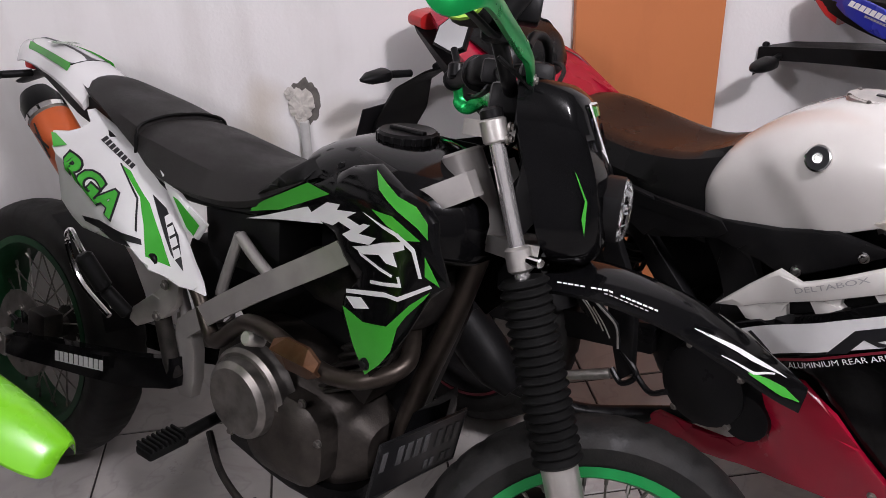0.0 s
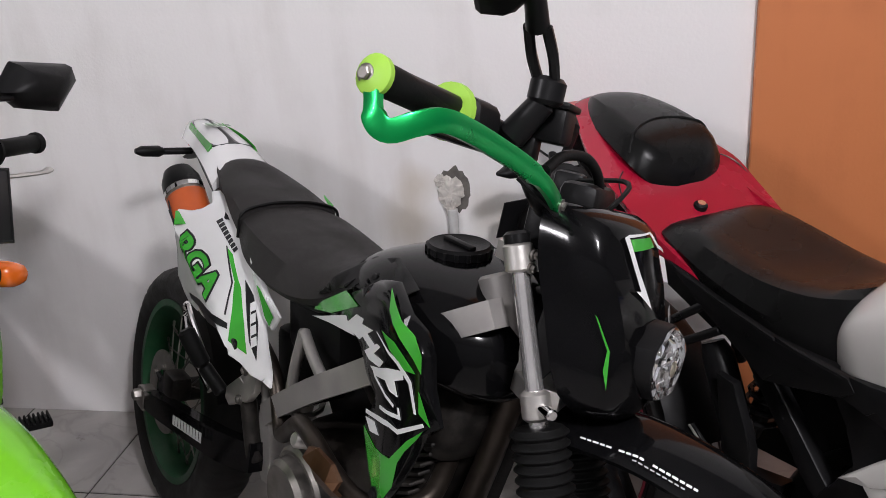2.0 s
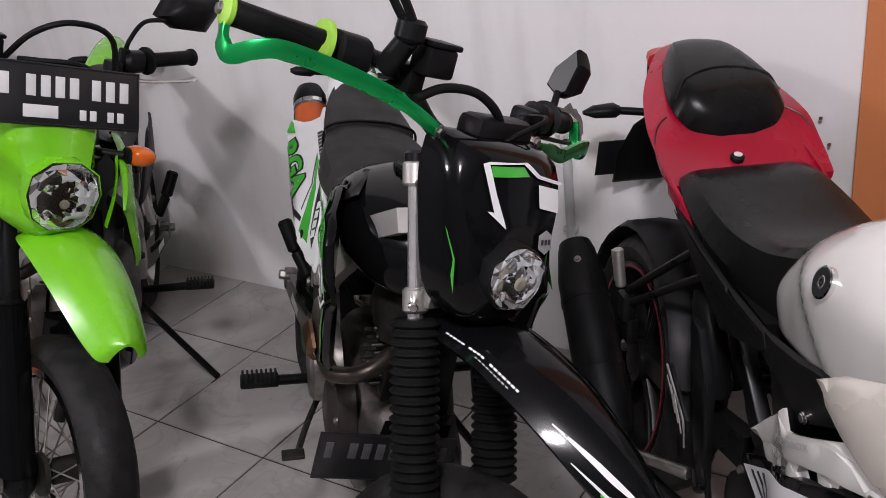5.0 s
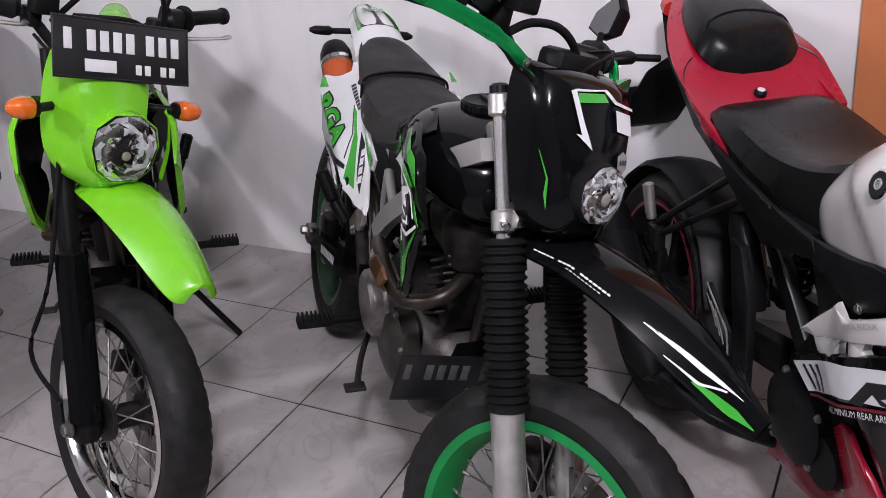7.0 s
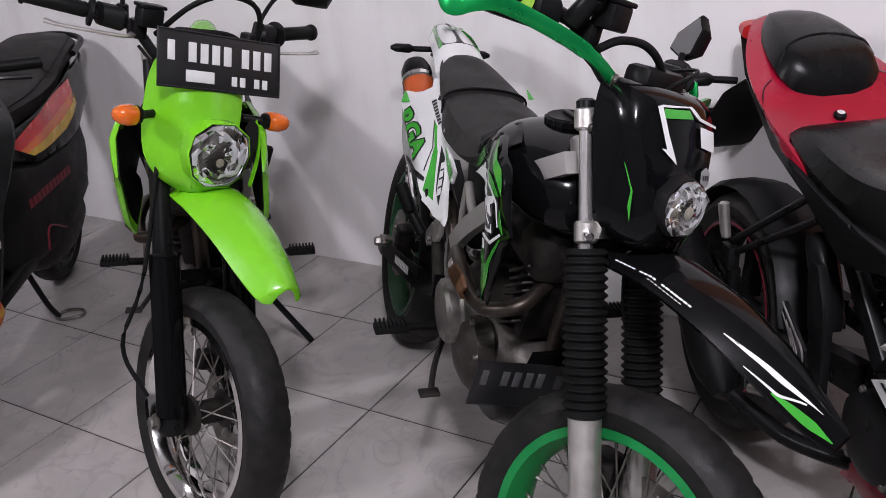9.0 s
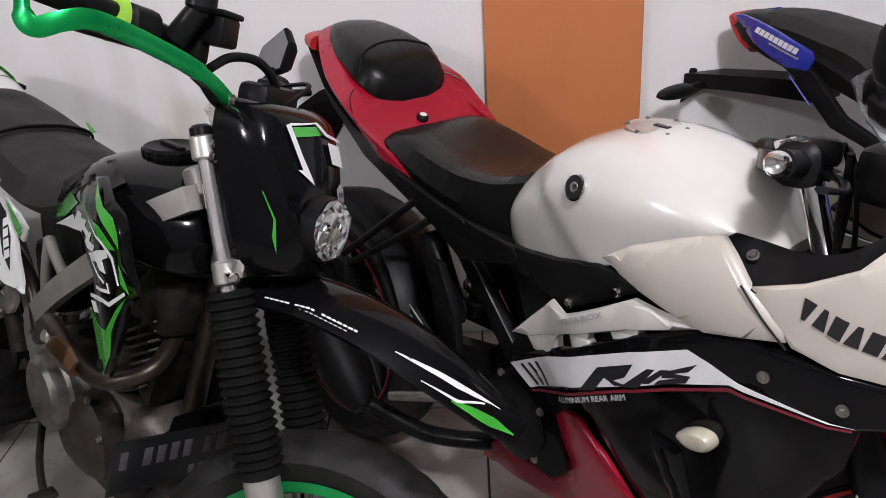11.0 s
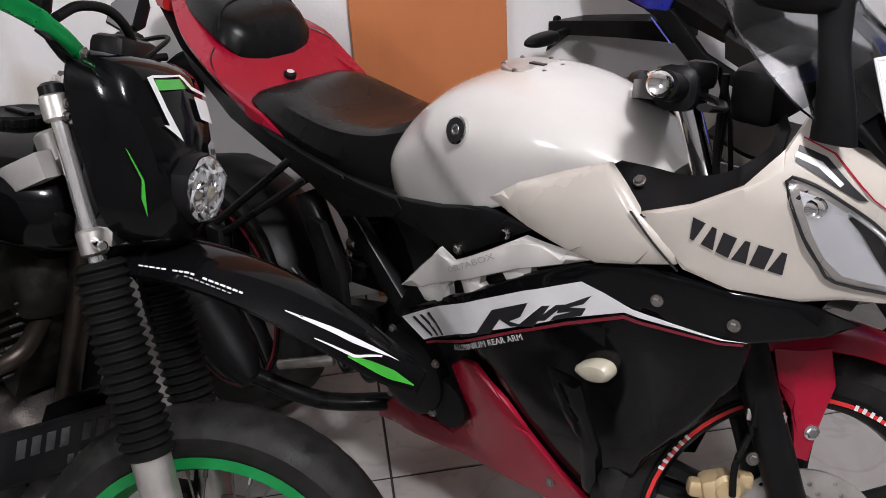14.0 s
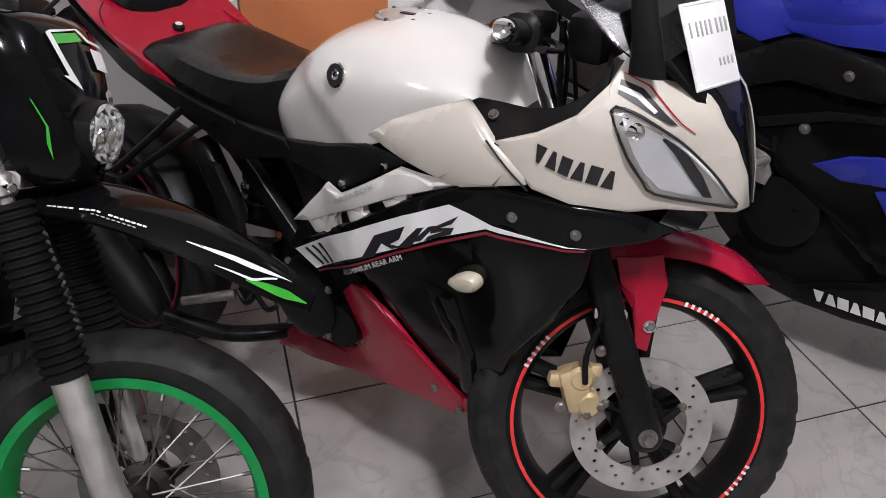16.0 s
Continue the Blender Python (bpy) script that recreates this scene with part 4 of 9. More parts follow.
        part("bolt", bolt((0.765, s * (-k_shroud(0.765, 0.893) - 0.020), 0.893), (0, s, 0.7), 0.006), M_SATIN, b)
    # frame
    for s in (-1, 1):
        rail = loft([[(x + dx, s * (y + dy), z + dz) for dx, dz, dy in ((-0.010, 0.017, -0.011), (-0.010, 0.017, 0.011), (0.010, -0.017, 0.011), (0.010, -0.017, -0.011))] for x, y, z in ((0.375, 0.10, 0.500), (0.44, 0.108, 0.548), (0.60, 0.118, 0.655), (0.765, 0.112, 0.758), (0.87, 0.09, 0.835))], True, 3)
        part("frame_rail", rail, M_FRAME, b, "silver painted box-section frame rail")
        part("frame_rail", loft([[(x + dx, s * (y + dy), z + dz) for dx, dz, dy in ((-0.009, 0.016, -0.011), (-0.009, 0.016, 0.011), (0.009, -0.016, 0.011), (0.009, -0.016, -0.011))] for x, y, z in ((0.77, 0.112, 0.790), (0.84, 0.100, 0.832), (0.90, 0.082, 0.868), (0.955, 0.05, 0.900))], True, 3), M_FRAME, b)
        part("subframe_tube", tube([(0.475, s * 0.10, 0.60), (0.505, s * 0.105, 0.66), (0.534, s * 0.105, 0.725)], 0.010, 10), M_FRAME, b)
        part("subframe_tube", tube([(0.534, s * 0.105, 0.725), (0.575, s * 0.11, 0.70), (0.62, s * 0.113, 0.675)], 0.010, 10), M_FRAME, b)
        part("subframe_tube", tube([(0.33, s * 0.10, 0.66), (0.36, s * 0.10, 0.58), (0.385, s * 0.10, 0.51)], 0.011, 10), M_FRAME, b)
        part("subframe_tube", tube([(0.10, s * 0.08, 0.83), (0.35, s * 0.09, 0.76), (0.60, s * 0.08, 0.78), (0.75, s * 0.06, 0.82)], 0.012, 10), M_SATIN, b)
        pv = panel([(0.355, 0.525), (0.39, 0.52), (0.405, 0.46), (0.40, 0.40), (0.385, 0.355), (0.35, 0.35), (0.335, 0.40), (0.345, 0.46)], lambda x, z: -0.108, 0.02, 0.006, 0.03)
        part("pivot_plate", pv if s < 0 else flip(pv), M_FRAME, b, "silver cast pivot plate")
    part("down_tube", tube([(0.945, 0, 0.80), (0.90, 0, 0.66), (0.83, 0, 0.47), (0.80, 0, 0.34)], 0.019, 12), M_BURNT, b, "steel frame down tube")
    part("steering_head", rod((0.955, 0, 0.80), (0.893, 0, 0.925), 0.031, soft=0.004, seg=20), M_FRAME, b, "silver steering head")
    # engine
    eng = loft([oval((x, 0, z), w, h, n=24, power=3.2) for x, z, w, h in ((0.42, 0.42, 0.06, 0.06), (0.46, 0.42, 0.095, 0.10), (0.55, 0.415, 0.11, 0.12), (0.66, 0.40, 0.11, 0.11), (0.74, 0.385, 0.095, 0.09), (0.79, 0.38, 0.06, 0.05))], True, 3)
    part("crankcase", eng, M_ENGINE, b, "dusty alloy engine crankcase")
    cl = Vector((0.582, -0.105, 0.455))
    part("clutch_cover", merge(spin([(cl, 0.088), (cl + Vector((0, -0.03, 0)), 0.086), (cl + Vector((0, -0.036, 0)), 0.079)], (0, -1, 0), 36), spin([(cl + Vector((0, -0.03, 0)), 0.073), (cl + Vector((0, -0.054, 0)), 0.070), (cl + Vector((0, -0.062, 0)), 0.060), (cl + Vector((0, -0.058, 0)), 0.044)], (0, -1, 0), 36)), M_STEEL, b, "round brushed alloy clutch cover")
    cs = loft([oval((0.655 + dx, y, 0.40), w, h, (1, 0, 0), (0, 0, 1), 20, 3) for dx, y, w, h in ((0, -0.09, 0.095, 0.085), (0, -0.125, 0.092, 0.082), (0, -0.14, 0.075, 0.066), (0, -0.143, 0.04, 0.04))], True)
    part("engine_cover", cs, M_ENGINE, b, "dusty alloy engine side cover")
    for i in range(8):
        a = i / 8 * 2 * math.pi
        part("bolt", bolt((0.62 + 0.12 * math.cos(a), -0.128 if math.cos(a) > -0.3 else -0.135, 0.425 + 0.085 * math.sin(a)), (0, -1, 0), 0.006), M_STEEL, b)
    part("oil_cap", spin([((0.60, -0.12, 0.56), 0.012), ((0.60, -0.15, 0.575), 0.014), ((0.60, -0.155, 0.577), 0.010)], (0, -0.9, 0.4), 12), M_ALU, b)
    fins = []
    for i in range(8):
        c = Vector((0.735 + 0.012 * i, 0, 0.50 + 0.022 * i))
        fins.append(box(c, (0.12, 0.15 + 0.012 * (i % 2), 0.006), 0.002, Matrix.Rotation(radians(-28), 4, "Y")))
    fins.append(box((0.78, 0, 0.58), (0.085, 0.11, 0.2), 0.01, Matrix.Rotation(radians(28), 4, "Y")))
    cyl = part("cylinder", fins.pop(), M_DARK, b, "finned engine cylinder")
    for f in fins:
        part("fin", f, M_DARK, cyl)
    part("cylinder_head", loft([oval((0.83 + k * 0.05, 0, 0.68 + k * 0.08), w, h, (0.85, 0, -0.5), (0, 1, 0), 18, 3.5) for k, w, h in ((-0.1, 0.055, 0.075), (0.3, 0.06, 0.08), (0.8, 0.05, 0.07), (1, 0.03, 0.05))]), M_DARK, b, "dark cylinder head")
    part("carburettor", loft([oval((x, 0, z), w, w, n=16) for x, z, w in ((0.60, 0.66, 0.035), (0.64, 0.655, 0.045), (0.70, 0.65, 0.045), (0.75, 0.645, 0.03))]), M_DARK, b)
    part("air_box", box((0.50, 0, 0.70), (0.20, 0.16, 0.13), 0.03), M_BLACK, b, "black plastic air box")
    # added black sheet in place of the bay's shade; closes see-through gaps
    part("inner_cover", panel([(0.36, 0.80), (0.55, 0.80), (0.72, 0.86), (0.88, 0.84), (0.90, 0.66), (0.83, 0.46), (0.74, 0.40), (0.46, 0.40), (0.38, 0.50)], lambda x, z: 0.02, 0.03, 0.008, 0.05), M_BLACK, b, "added black sheet standing for the dark engine bay")
    part("battery_box", box((0.40, 0, 0.60), (0.10, 0.15, 0.14), 0.02), M_BLACK, b)
    part("skid_plate", loft([[(x, -w, z + 0.05), (x, -w, z + 0.015), (x, -w * 0.7, z), (x, w * 0.7, z), (x, w, z + 0.015), (x, w, z + 0.05)] for x, z, w in ((0.48, 0.285, 0.09), (0.65, 0.27, 0.105), (0.78, 0.285, 0.10), (0.85, 0.36, 0.085), (0.88, 0.46, 0.06))], True, 3), M_GLOSS, b, "black skid plate under the engine")
    # exhaust
    hp = [(0.84, -0.02, 0.64), (0.885, -0.09, 0.612), (0.855, -0.140, 0.592), (0.79, -0.150, 0.577), (0.73, -0.155, 0.590), (0.66, -0.150, 0.604), (0.595, -0.140, 0.598), (0.545, -0.130, 0.566), (0.488, -0.122, 0.520), (0.455, -0.112, 0.530), (0.40, -0.10, 0.60), (0.28, -0.10, 0.66), (0.16, -0.100, 0.700)]
    part("exhaust_pipe", tube(hp, 0.0145, 14), M_BURNT, b, "heat-stained steel exhaust pipe")
    part("heat_shield", loft([[(x, y - 0.012, z + t), (x, y - 0.022, z), (x, y - 0.012, z - t), (x, y - 0.006, z - t), (x, y - 0.014, z), (x, y - 0.006, z + t)] for x, y, z, t in ((0.782, -0.160, 0.592, 0.012), (0.762, -0.162, 0.596, 0.026), (0.715, -0.162, 0.597, 0.027), (0.686, -0.160, 0.598, 0.014))], True), M_BRONZE, b, "bronze coloured exhaust heat shield", smooth=False)
    ca, cb = Vector((0.14, -0.108, 0.690)), Vector((-0.045, -0.108, 0.852))
    d = (cb - ca).normalized()
    muf = part("muffler", spin([(ca - d * 0.03, 0.017), (ca, 0.026), (ca + d * 0.03, 0.038), (cb - d * 0.02, 0.040), (cb - d * 0.012, 0.037)], d, 28), M_STEEL, b, "slim steel muffler with an orange wrap")
    part("wrap", spin([(ca.lerp(cb, 0.30), 0.0385), (ca.lerp(cb, 0.31), 0.0405), (ca.lerp(cb, 0.80), 0.0412), (ca.lerp(cb, 0.81), 0.039)], d, 28), M_ORNG, muf, "orange printed wrap")
    part("strap", spin([(ca.lerp(cb, 0.83), 0.0415), (ca.lerp(cb, 0.87), 0.0415)], d, 28), M_CHROME, muf)
    part("end_cap", spin([(cb - d * 0.030, 0.0415), (cb - d * 0.008, 0.040), (cb + d * 0.016, 0.030), (cb + d * 0.013, 0.019), (cb - d * 0.03, 0.017)], d, 28), M_SATIN, muf, "dark end cap")
    for k in (-1, 1):
        part("sticker", tube([ca.lerp(cb, 0.50) + Vector((0, -0.0395, 0.010 * k)), ca.lerp(cb, 0.62) + Vector((0, -0.0415, 0)), ca.lerp(cb, 0.74) + Vector((0, -0.0395, -0.010 * k))], 0.0025, 6), M_BLKINK, muf)
    # swingarm, shock, rear wheel
    XF[0] = V["rear"]
    for s in (-1, 1):
        arm = loft([[(x, s * (y - 0.014), z - h), (x, s * (y + 0.014), z - h), (x, s * (y + 0.014), z + h), (x, s * (y - 0.014), z + h)] for x, y, z, h in ((0.36, 0.085, 0.40, 0.03), (0.22, 0.095, 0.36, 0.032), (0.0, 0.105, 0.318, 0.028), (-0.14, 0.108, 0.289, 0.024), (-0.215, 0.108, 0.275, 0.018))], True, 2)
        o = part("swingarm", arm, M_GLOSS, b, "black box-section swingarm with white lettering blocks")
        t = on_surface(blocks(10, 0.17, 0.022, 0.2, 0.15), (0.02, 0.313), (1, 0.215), lambda x, z: -0.122, 0.0015)
        part("sticker", t if s < 0 else flip(t), M_INK, o)
        part("axle_nut", bolt((KR.x, s * 0.122, KR.z), (0, s, 0), 0.014, 0.02), M_STEEL, b)
        part("chain_adjuster", box((-0.20, s * 0.108, 0.277), (0.05, 0.034, 0.05), 0.005), M_STEEL, b)
    part("shock_absorber", merge(rod((0.32, 0.02, 0.42), (0.40, 0.0, 0.74), 0.018, soft=0.003), coil((0.335, 0.018, 0.47), (0.395, 0.0, 0.71), 0.032, 0.006, 8)), M_STEEL, b, "rear shock absorber with coil spring")
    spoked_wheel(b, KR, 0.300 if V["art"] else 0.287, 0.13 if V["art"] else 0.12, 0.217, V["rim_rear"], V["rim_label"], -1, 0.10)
    part("rear_caliper", box((KR.x + 0.10, -0.075, KR.z + 0.06), (0.07, 0.05, 0.06), 0.012), M_DARK, b, "dusty rear brake caliper")
    part("rear_mudguard", loft([[(KR.x + r * math.cos(a), y, KR.z + r * math.sin(a)) for r, y in ((0.305, -0.055), (0.312, 0), (0.305, 0.055), (0.301, 0.05), (0.308, 0), (0.301, -0.05))] for a in np.radians((18, 30, 45, 60, 75))]), M_BLACK, b, "black inner mudguard")
    # foot pegs
    XF[0] = Matrix.Identity(4)
    for s in (-1, 1):
        hang = panel([(0.245, 0.485), (0.27, 0.478), (0.36, 0.525), (0.395, 0.56), (0.40, 0.60), (0.375, 0.612), (0.355, 0.585), (0.26, 0.515)], lambda x, z: -0.135, 0.01, 0.005, 0.03)
        o = part("peg_bracket", hang if s < 0 else flip(hang), M_ALU, b, "silver passenger peg bracket")
        part("passenger_peg", merge(rod((0.255, s * 0.14, 0.50), (0.225, s * 0.165, 0.55), 0.014, soft=0.004), rod((0.225, s * 0.165, 0.55), (0.20, s * 0.19, 0.62), 0.017, soft=0.006)), M_SOFT, o, "folded black rubber peg")
        part("bolt", bolt((0.38, s * 0.145, 0.60), (0, s, 0), 0.007), M_STEEL, o)
        part("bolt", bolt((0.35, s * 0.145, 0.53), (0, s, 0), 0.007), M_STEEL, o)
        peg = part("rider_peg", merge(box((0.515, s * 0.262, 0.388), (0.040, 0.078, 0.016), 0.004), rod((0.49, s * 0.11, 0.37), (0.515, s * 0.225, 0.386), 0.011)), M_SOFT, b, "ribbed black rubber foot peg")
        for i in range(8):
            part("rib", box((0.515, s * (0.229 + 0.0095 * i), 0.399), (0.042, 0.005, 0.010), 0.002), M_SOFT, peg)
    part("grab_hoop", tube([(0.21, -0.14, 0.50), (0.13, -0.15, 0.60), (0.10, -0.15, 0.63), (0.085, -0.15, 0.60), (0.12, -0.15, 0.53), (0.20, -0.145, 0.48)], 0.006, 8), M_CHROME, b, "bent steel guard hoop")
    part("brake_pedal", merge(tube([(0.47, -0.13, 0.33), (0.54, -0.165, 0.30), (0.62, -0.19, 0.29), (0.655, -0.195, 0.30)], 0.007, 8), box((0.665, -0.205, 0.305), (0.03, 0.045, 0.008), 0.003)), M_DARK, b, "steel brake pedal")
    part("master_cylinder", rod((0.36, -0.12, 0.40), (0.33, -0.12, 0.53), 0.016, soft=0.003), M_DARK, b)
    part("panel_bolt", bolt((0.37, -0.152, 0.647), (0, -1, 0), 0.014, 0.012, False), M_BLACK, b)
    part("side_stand", merge(tube([(0.50, 0.10, 0.33), (0.46, 0.20, 0.17), (0.44, 0.285, 0.045)], 0.010, 10), box((0.44, 0.29, 0.036), (0.06, 0.05, 0.008), 0.003, Matrix.Rotation(radians(6), 4, "X"))), M_SATIN, b, "black side stand, folded out")
    # number plate hung on the engine guard
    if V["art"]:
        number_plate(b, facing((0.897, -0.062, 0.447), (-0.008, 0.234, -0.044), (1, 0, -0.1)), 0.24, 0.098, M_PLATE, M_FAINT, [(x * 0.87, y * 0.85, w * 0.8, h * 0.8) for x, y, w, h in PLATE_BARS])

    # ---- fork, turned to the left ----
    XF[0] = V["steer"]
    up = Vector((-math.sin(radians(20.4)), 0, math.cos(radians(20.4))))
    top = Vector((0.957, 0, 0.905))
    axle = KF
    for s in (-1, 1):
        o = Vector((0, s * 0.088, 0))
        lo, hi = axle + o + Vector((-0.012, 0, 0.0)), None
        line = lambda t: axle + o + up * t
        if V["art"]:
            part("fork_tube", rod(line(0.30), line(0.735), 0.0112, seg=20, soft=0.002), M_FORK, b, "polished steel fork tube")
            leg = part("fork_leg", spin([(line(-0.035), 0.022), (line(-0.02), 0.030), (line(0.04), 0.030), (line(0.06), 0.026), (line(0.30), 0.027)], up, 20), M_ALU, b, "silver alloy lower fork leg")
            part("fork_boot", boot_mesh(line(0.512), line(0.245), 0.036), M_SOFT, b, "ribbed black rubber fork boot")
            clamp = part("fork_clamp", spin([(line(0.520), 0.0140), (line(0.524), 0.0185), (line(0.552), 0.0185), (line(0.556), 0.0140)], up, 20), M_ALU, b, "silver ring clamp on the fork")
            part("bolt", rod(line(0.541) + Vector((0.012, s * 0.014, 0)), line(0.541) + Vector((0.030, s * 0.032, 0)), 0.0075, soft=0.002, seg=10), M_CHROME, clamp)
        else:
            part("fork_tube", rod(line(0.30), line(0.80), 0.022, seg=20, soft=0.002), M_SATIN, b, "black fork tube")
            part("fork_leg", spin([(line(-0.035), 0.022), (line(-0.02), 0.032), (line(0.04), 0.032), (line(0.06), 0.028), (line(0.36), 0.029), (line(0.365), 0.024)], up, 20), M_SATIN, b, "black lower fork leg")
            part("fork_guard", loft([[line(t) + Vector((0.028 * math.cos(a) + 0.012, 0.036 * math.sin(a) + s * 0.004, 0)) for a in np.linspace(-1.5, 1.5, 9)] + [line(t) + Vector((0.024 * math.cos(a) + 0.012, 0.032 * math.sin(a) + s * 0.004, 0)) for a in np.linspace(1.5, -1.5, 9)] for t in (0.02, 0.12, 0.30, 0.37)]), M_GLOSS, b, "black plastic fork guard")
        for t, h in ((0.715, 0.034),) if V["art"] else ((0.795, 0.028), (0.665, 0.03)):
            part("yoke_clamp", spin([(line(t - h / 2), 0.015), (line(t - h / 2 + 0.003), 0.0185), (line(t + h / 2 - 0.003), 0.0185), (line(t + h / 2), 0.015)] if V["art"] else [(line(t - h / 2), 0.021), (line(t - h / 2 + 0.003), 0.0245), (line(t + h / 2 - 0.003), 0.0245), (line(t + h / 2), 0.021)], up, 20), M_ALU, b, "silver alloy yoke clamp")
        ft = 0.732 if V["art"] else 0.80
        part("fork_cap", spin([(line(ft), 0.016), (line(ft + 0.011), 0.016), (line(ft + 0.015), 0.011)], up, 16), M_SATIN if V["art"] else M_ALU, b)
        for k in (-1, 1) if V["art"] else ():
            part("bolt", bolt(line(0.715) + Vector((0.020, s * 0.008, 0.008 * k)), (1, s * 0.4, 0), 0.005), M_STEEL, b)
    for t, fat in ((0.715, 0.022), (0.548, 0.024)) if V["art"] else ((0.795, 0.024), (0.665, 0.028)):
        c = axle + up * t
        part("yoke", loft([[(c.x + dx, y, c.z + dz) for dx, dz in ((-0.045 * k, -fat / 2), (0.028, -fat / 2), (0.028, fat / 2), (-0.045 * k, fat / 2))] for y, k in ((-0.085, 0.3), (-0.04, 1), (0.04, 1), (0.085, 0.3))]), M_ALU, b, "silver alloy fork yoke")
    spoked_wheel(b, KF, 0.285, 0.105, 0.217, V["rim"], V["rim_label"], 1, 0.12)
    part("axle_bolt", bolt(axle + Vector((0, -0.125, 0)), (0, -1, 0), 0.014, 0.015), M_STEEL, b)
    part("front_caliper", merge(box(axle + Vector((-0.10, 0.075, 0.08)), (0.06, 0.055, 0.085), 0.014), rod(axle + Vector((-0.10, 0.03, 0.06)), axle + Vector((-0.10, 0.03, 0.10)), 0.018)), M_DARK, b, "dusty front brake caliper")
    # front mudguard, high above the wheel
    GUARD = ((0.97, 0.745, 0.05, 0.0), (1.04, 0.765, 0.080, 0.01), (1.12, 0.772, 0.086, 0.02), (1.22, 0.752, 0.080, 0.026), (1.31, 0.714, 0.061, 0.028), (1.38, 0.674, 0.037, 0.022), (1.43, 0.640, 0.012, 0.008))
    if not V["art"]:
        GUARD = GUARD[:4] + ((1.31, 0.714, 0.068, 0.028), (1.36, 0.686, 0.057, 0.024), (1.385, 0.669, 0.047, 0.016), (1.394, 0.662, 0.030, 0.010))
    rings = []
    for x, z, w, t in GUARD:
        n = Vector((-0.1, 0, 0.99)) if x < 1.2 else Vector((0.4, 0, 0.9))
        rings.append([Vector((x, k * w, z)) + n * (0.026 * (1 - abs(k) ** 1.6)) + Vector((0, 0, -t * abs(k) ** 3)) for k in np.linspace(-1, 1, 11)] + [Vector((x, k * w * 0.96, z - 0.005)) + n * (0.026 * (1 - abs(k) ** 1.6)) + Vector((0, 0, -t * abs(k) ** 3)) for k in np.linspace(1, -1, 11)])
    mg = part("front_mudguard", loft(rings, True, 4), V["guard"], b, V["guard_label"])

    def on_guard(x, k, lift=0.003):
        z, w, t = (float(np.interp(x, [r[0] for r in GUARD], [r[i] for r in GUARD])) for i in (1, 2, 3))
        n = Vector((-0.1, 0, 0.99)).lerp(Vector((0.4, 0, 0.9)), max(0, min(1, (x - 1.12) / 0.1)))
        side = Vector((0, k, 0.5)).normalized()
        return Vector((x, k * w, z)) + n * (0.026 * (1 - abs(k) ** 1.6)) + Vector((0, 0, -t * abs(k) ** 3)) + side * lift

    def guard_strip(pairs, s, lift=0.003):
        """A thin sticker between two lines, each step (x, k at one edge, k at the other)."""
        xs = np.linspace(pairs[0][0], pairs[-1][0], 14)
        out = bmesh.new()
        rows_ = []
        for x in xs:
            ka, kb = (float(np.interp(x, [q[0] for q in pairs], [q[i] for q in pairs])) for i in (1, 2))
            rows_.append([out.verts.new(on_guard(x, s * (ka + (kb - ka) * f), lift)) for f in (0, 0.25, 0.5, 0.75, 1)])
        for u, v in zip(rows_, rows_[1:]):
            for a in range(4):
                out.faces.new((u[a], u[a + 1], v[a + 1], v[a]) if s > 0 else (v[a], v[a + 1], u[a + 1], u[a]))
        return out
    for s in (-1, 1) if V["art"] else ():
        part("sticker", guard_strip(((1.335, 0.93, 0.95), (1.365, 0.84, 0.95), (1.395, 0.78, 0.95), (1.424, 0.84, 0.87)), s, 0.0025), M_GREEN, mg, "green tip sticker")
        part("sticker", guard_strip(((1.245, 0.82, 0.835), (1.29, 0.74, 0.80), (1.335, 0.66, 0.76), (1.365, 0.60, 0.68), (1.395, 0.54, 0.55)), s, 0.002), M_INK, mg)
        part("sticker", guard_strip(((1.29, 0.94, 0.95), (1.345, 0.88, 0.92), (1.375, 0.66, 0.70)), s, 0.003), M_INK, mg)
        x0 = 1.05
        for i in range(18):
            w_ = (0.0066, 0.005, 0.0072, 0.0058)[i % 4]
            if i not in (5, 10):
                part("sticker", guard_strip(((x0, 0.838, 0.864), (x0 + w_, 0.838, 0.864)), s, 0.0040), M_INK, mg)
            x0 += w_ + 0.0018
        for i in range(9):
            part("sticker", guard_strip(((1.115 + i * 0.0072, 0.895, 0.912), (1.120 + i * 0.0072, 0.895, 0.912)), s, 0.0040), M_GREY, mg)
    # headlight mask
    XF[0] = V["steer"] @ V["mask_pose"]
    def mask_ring(z, xf, w, xb, wb):
        return [(xb, -wb, z), (xb + 0.4 * (xf - xb), -(w + 0.75 * (wb - w)), z), (xf - 0.022, -w - 0.004, z), (xf - 0.006, -w * 0.92, z), (xf + 0.006, -w * 0.5, z), (xf + 0.010, 0, z), (xf + 0.006, w * 0.5, z), (xf - 0.006, w * 0.92, z), (xf - 0.022, w + 0.004, z), (xb + 0.4 * (xf - xb), w + 0.75 * (wb - w), z), (xb, wb, z)]
    MASK = ((1.052, 1.005, 0.045, 0.985, 0.05), (1.045, 1.035, 0.062, 0.98, 0.075), (1.02, 1.052, 0.076, 0.975, 0.092), (0.975, 1.068, 0.082, 0.97, 0.10), (0.925, 1.088, 0.072, 0.975, 0.105), (0.88, 1.108, 0.060, 0.985, 0.108), (0.83, 1.118, 0.056, 1.00, 0.105), (0.79, 1.112, 0.050, 1.02, 0.085), (0.765, 1.085, 0.035, 1.04, 0.05))
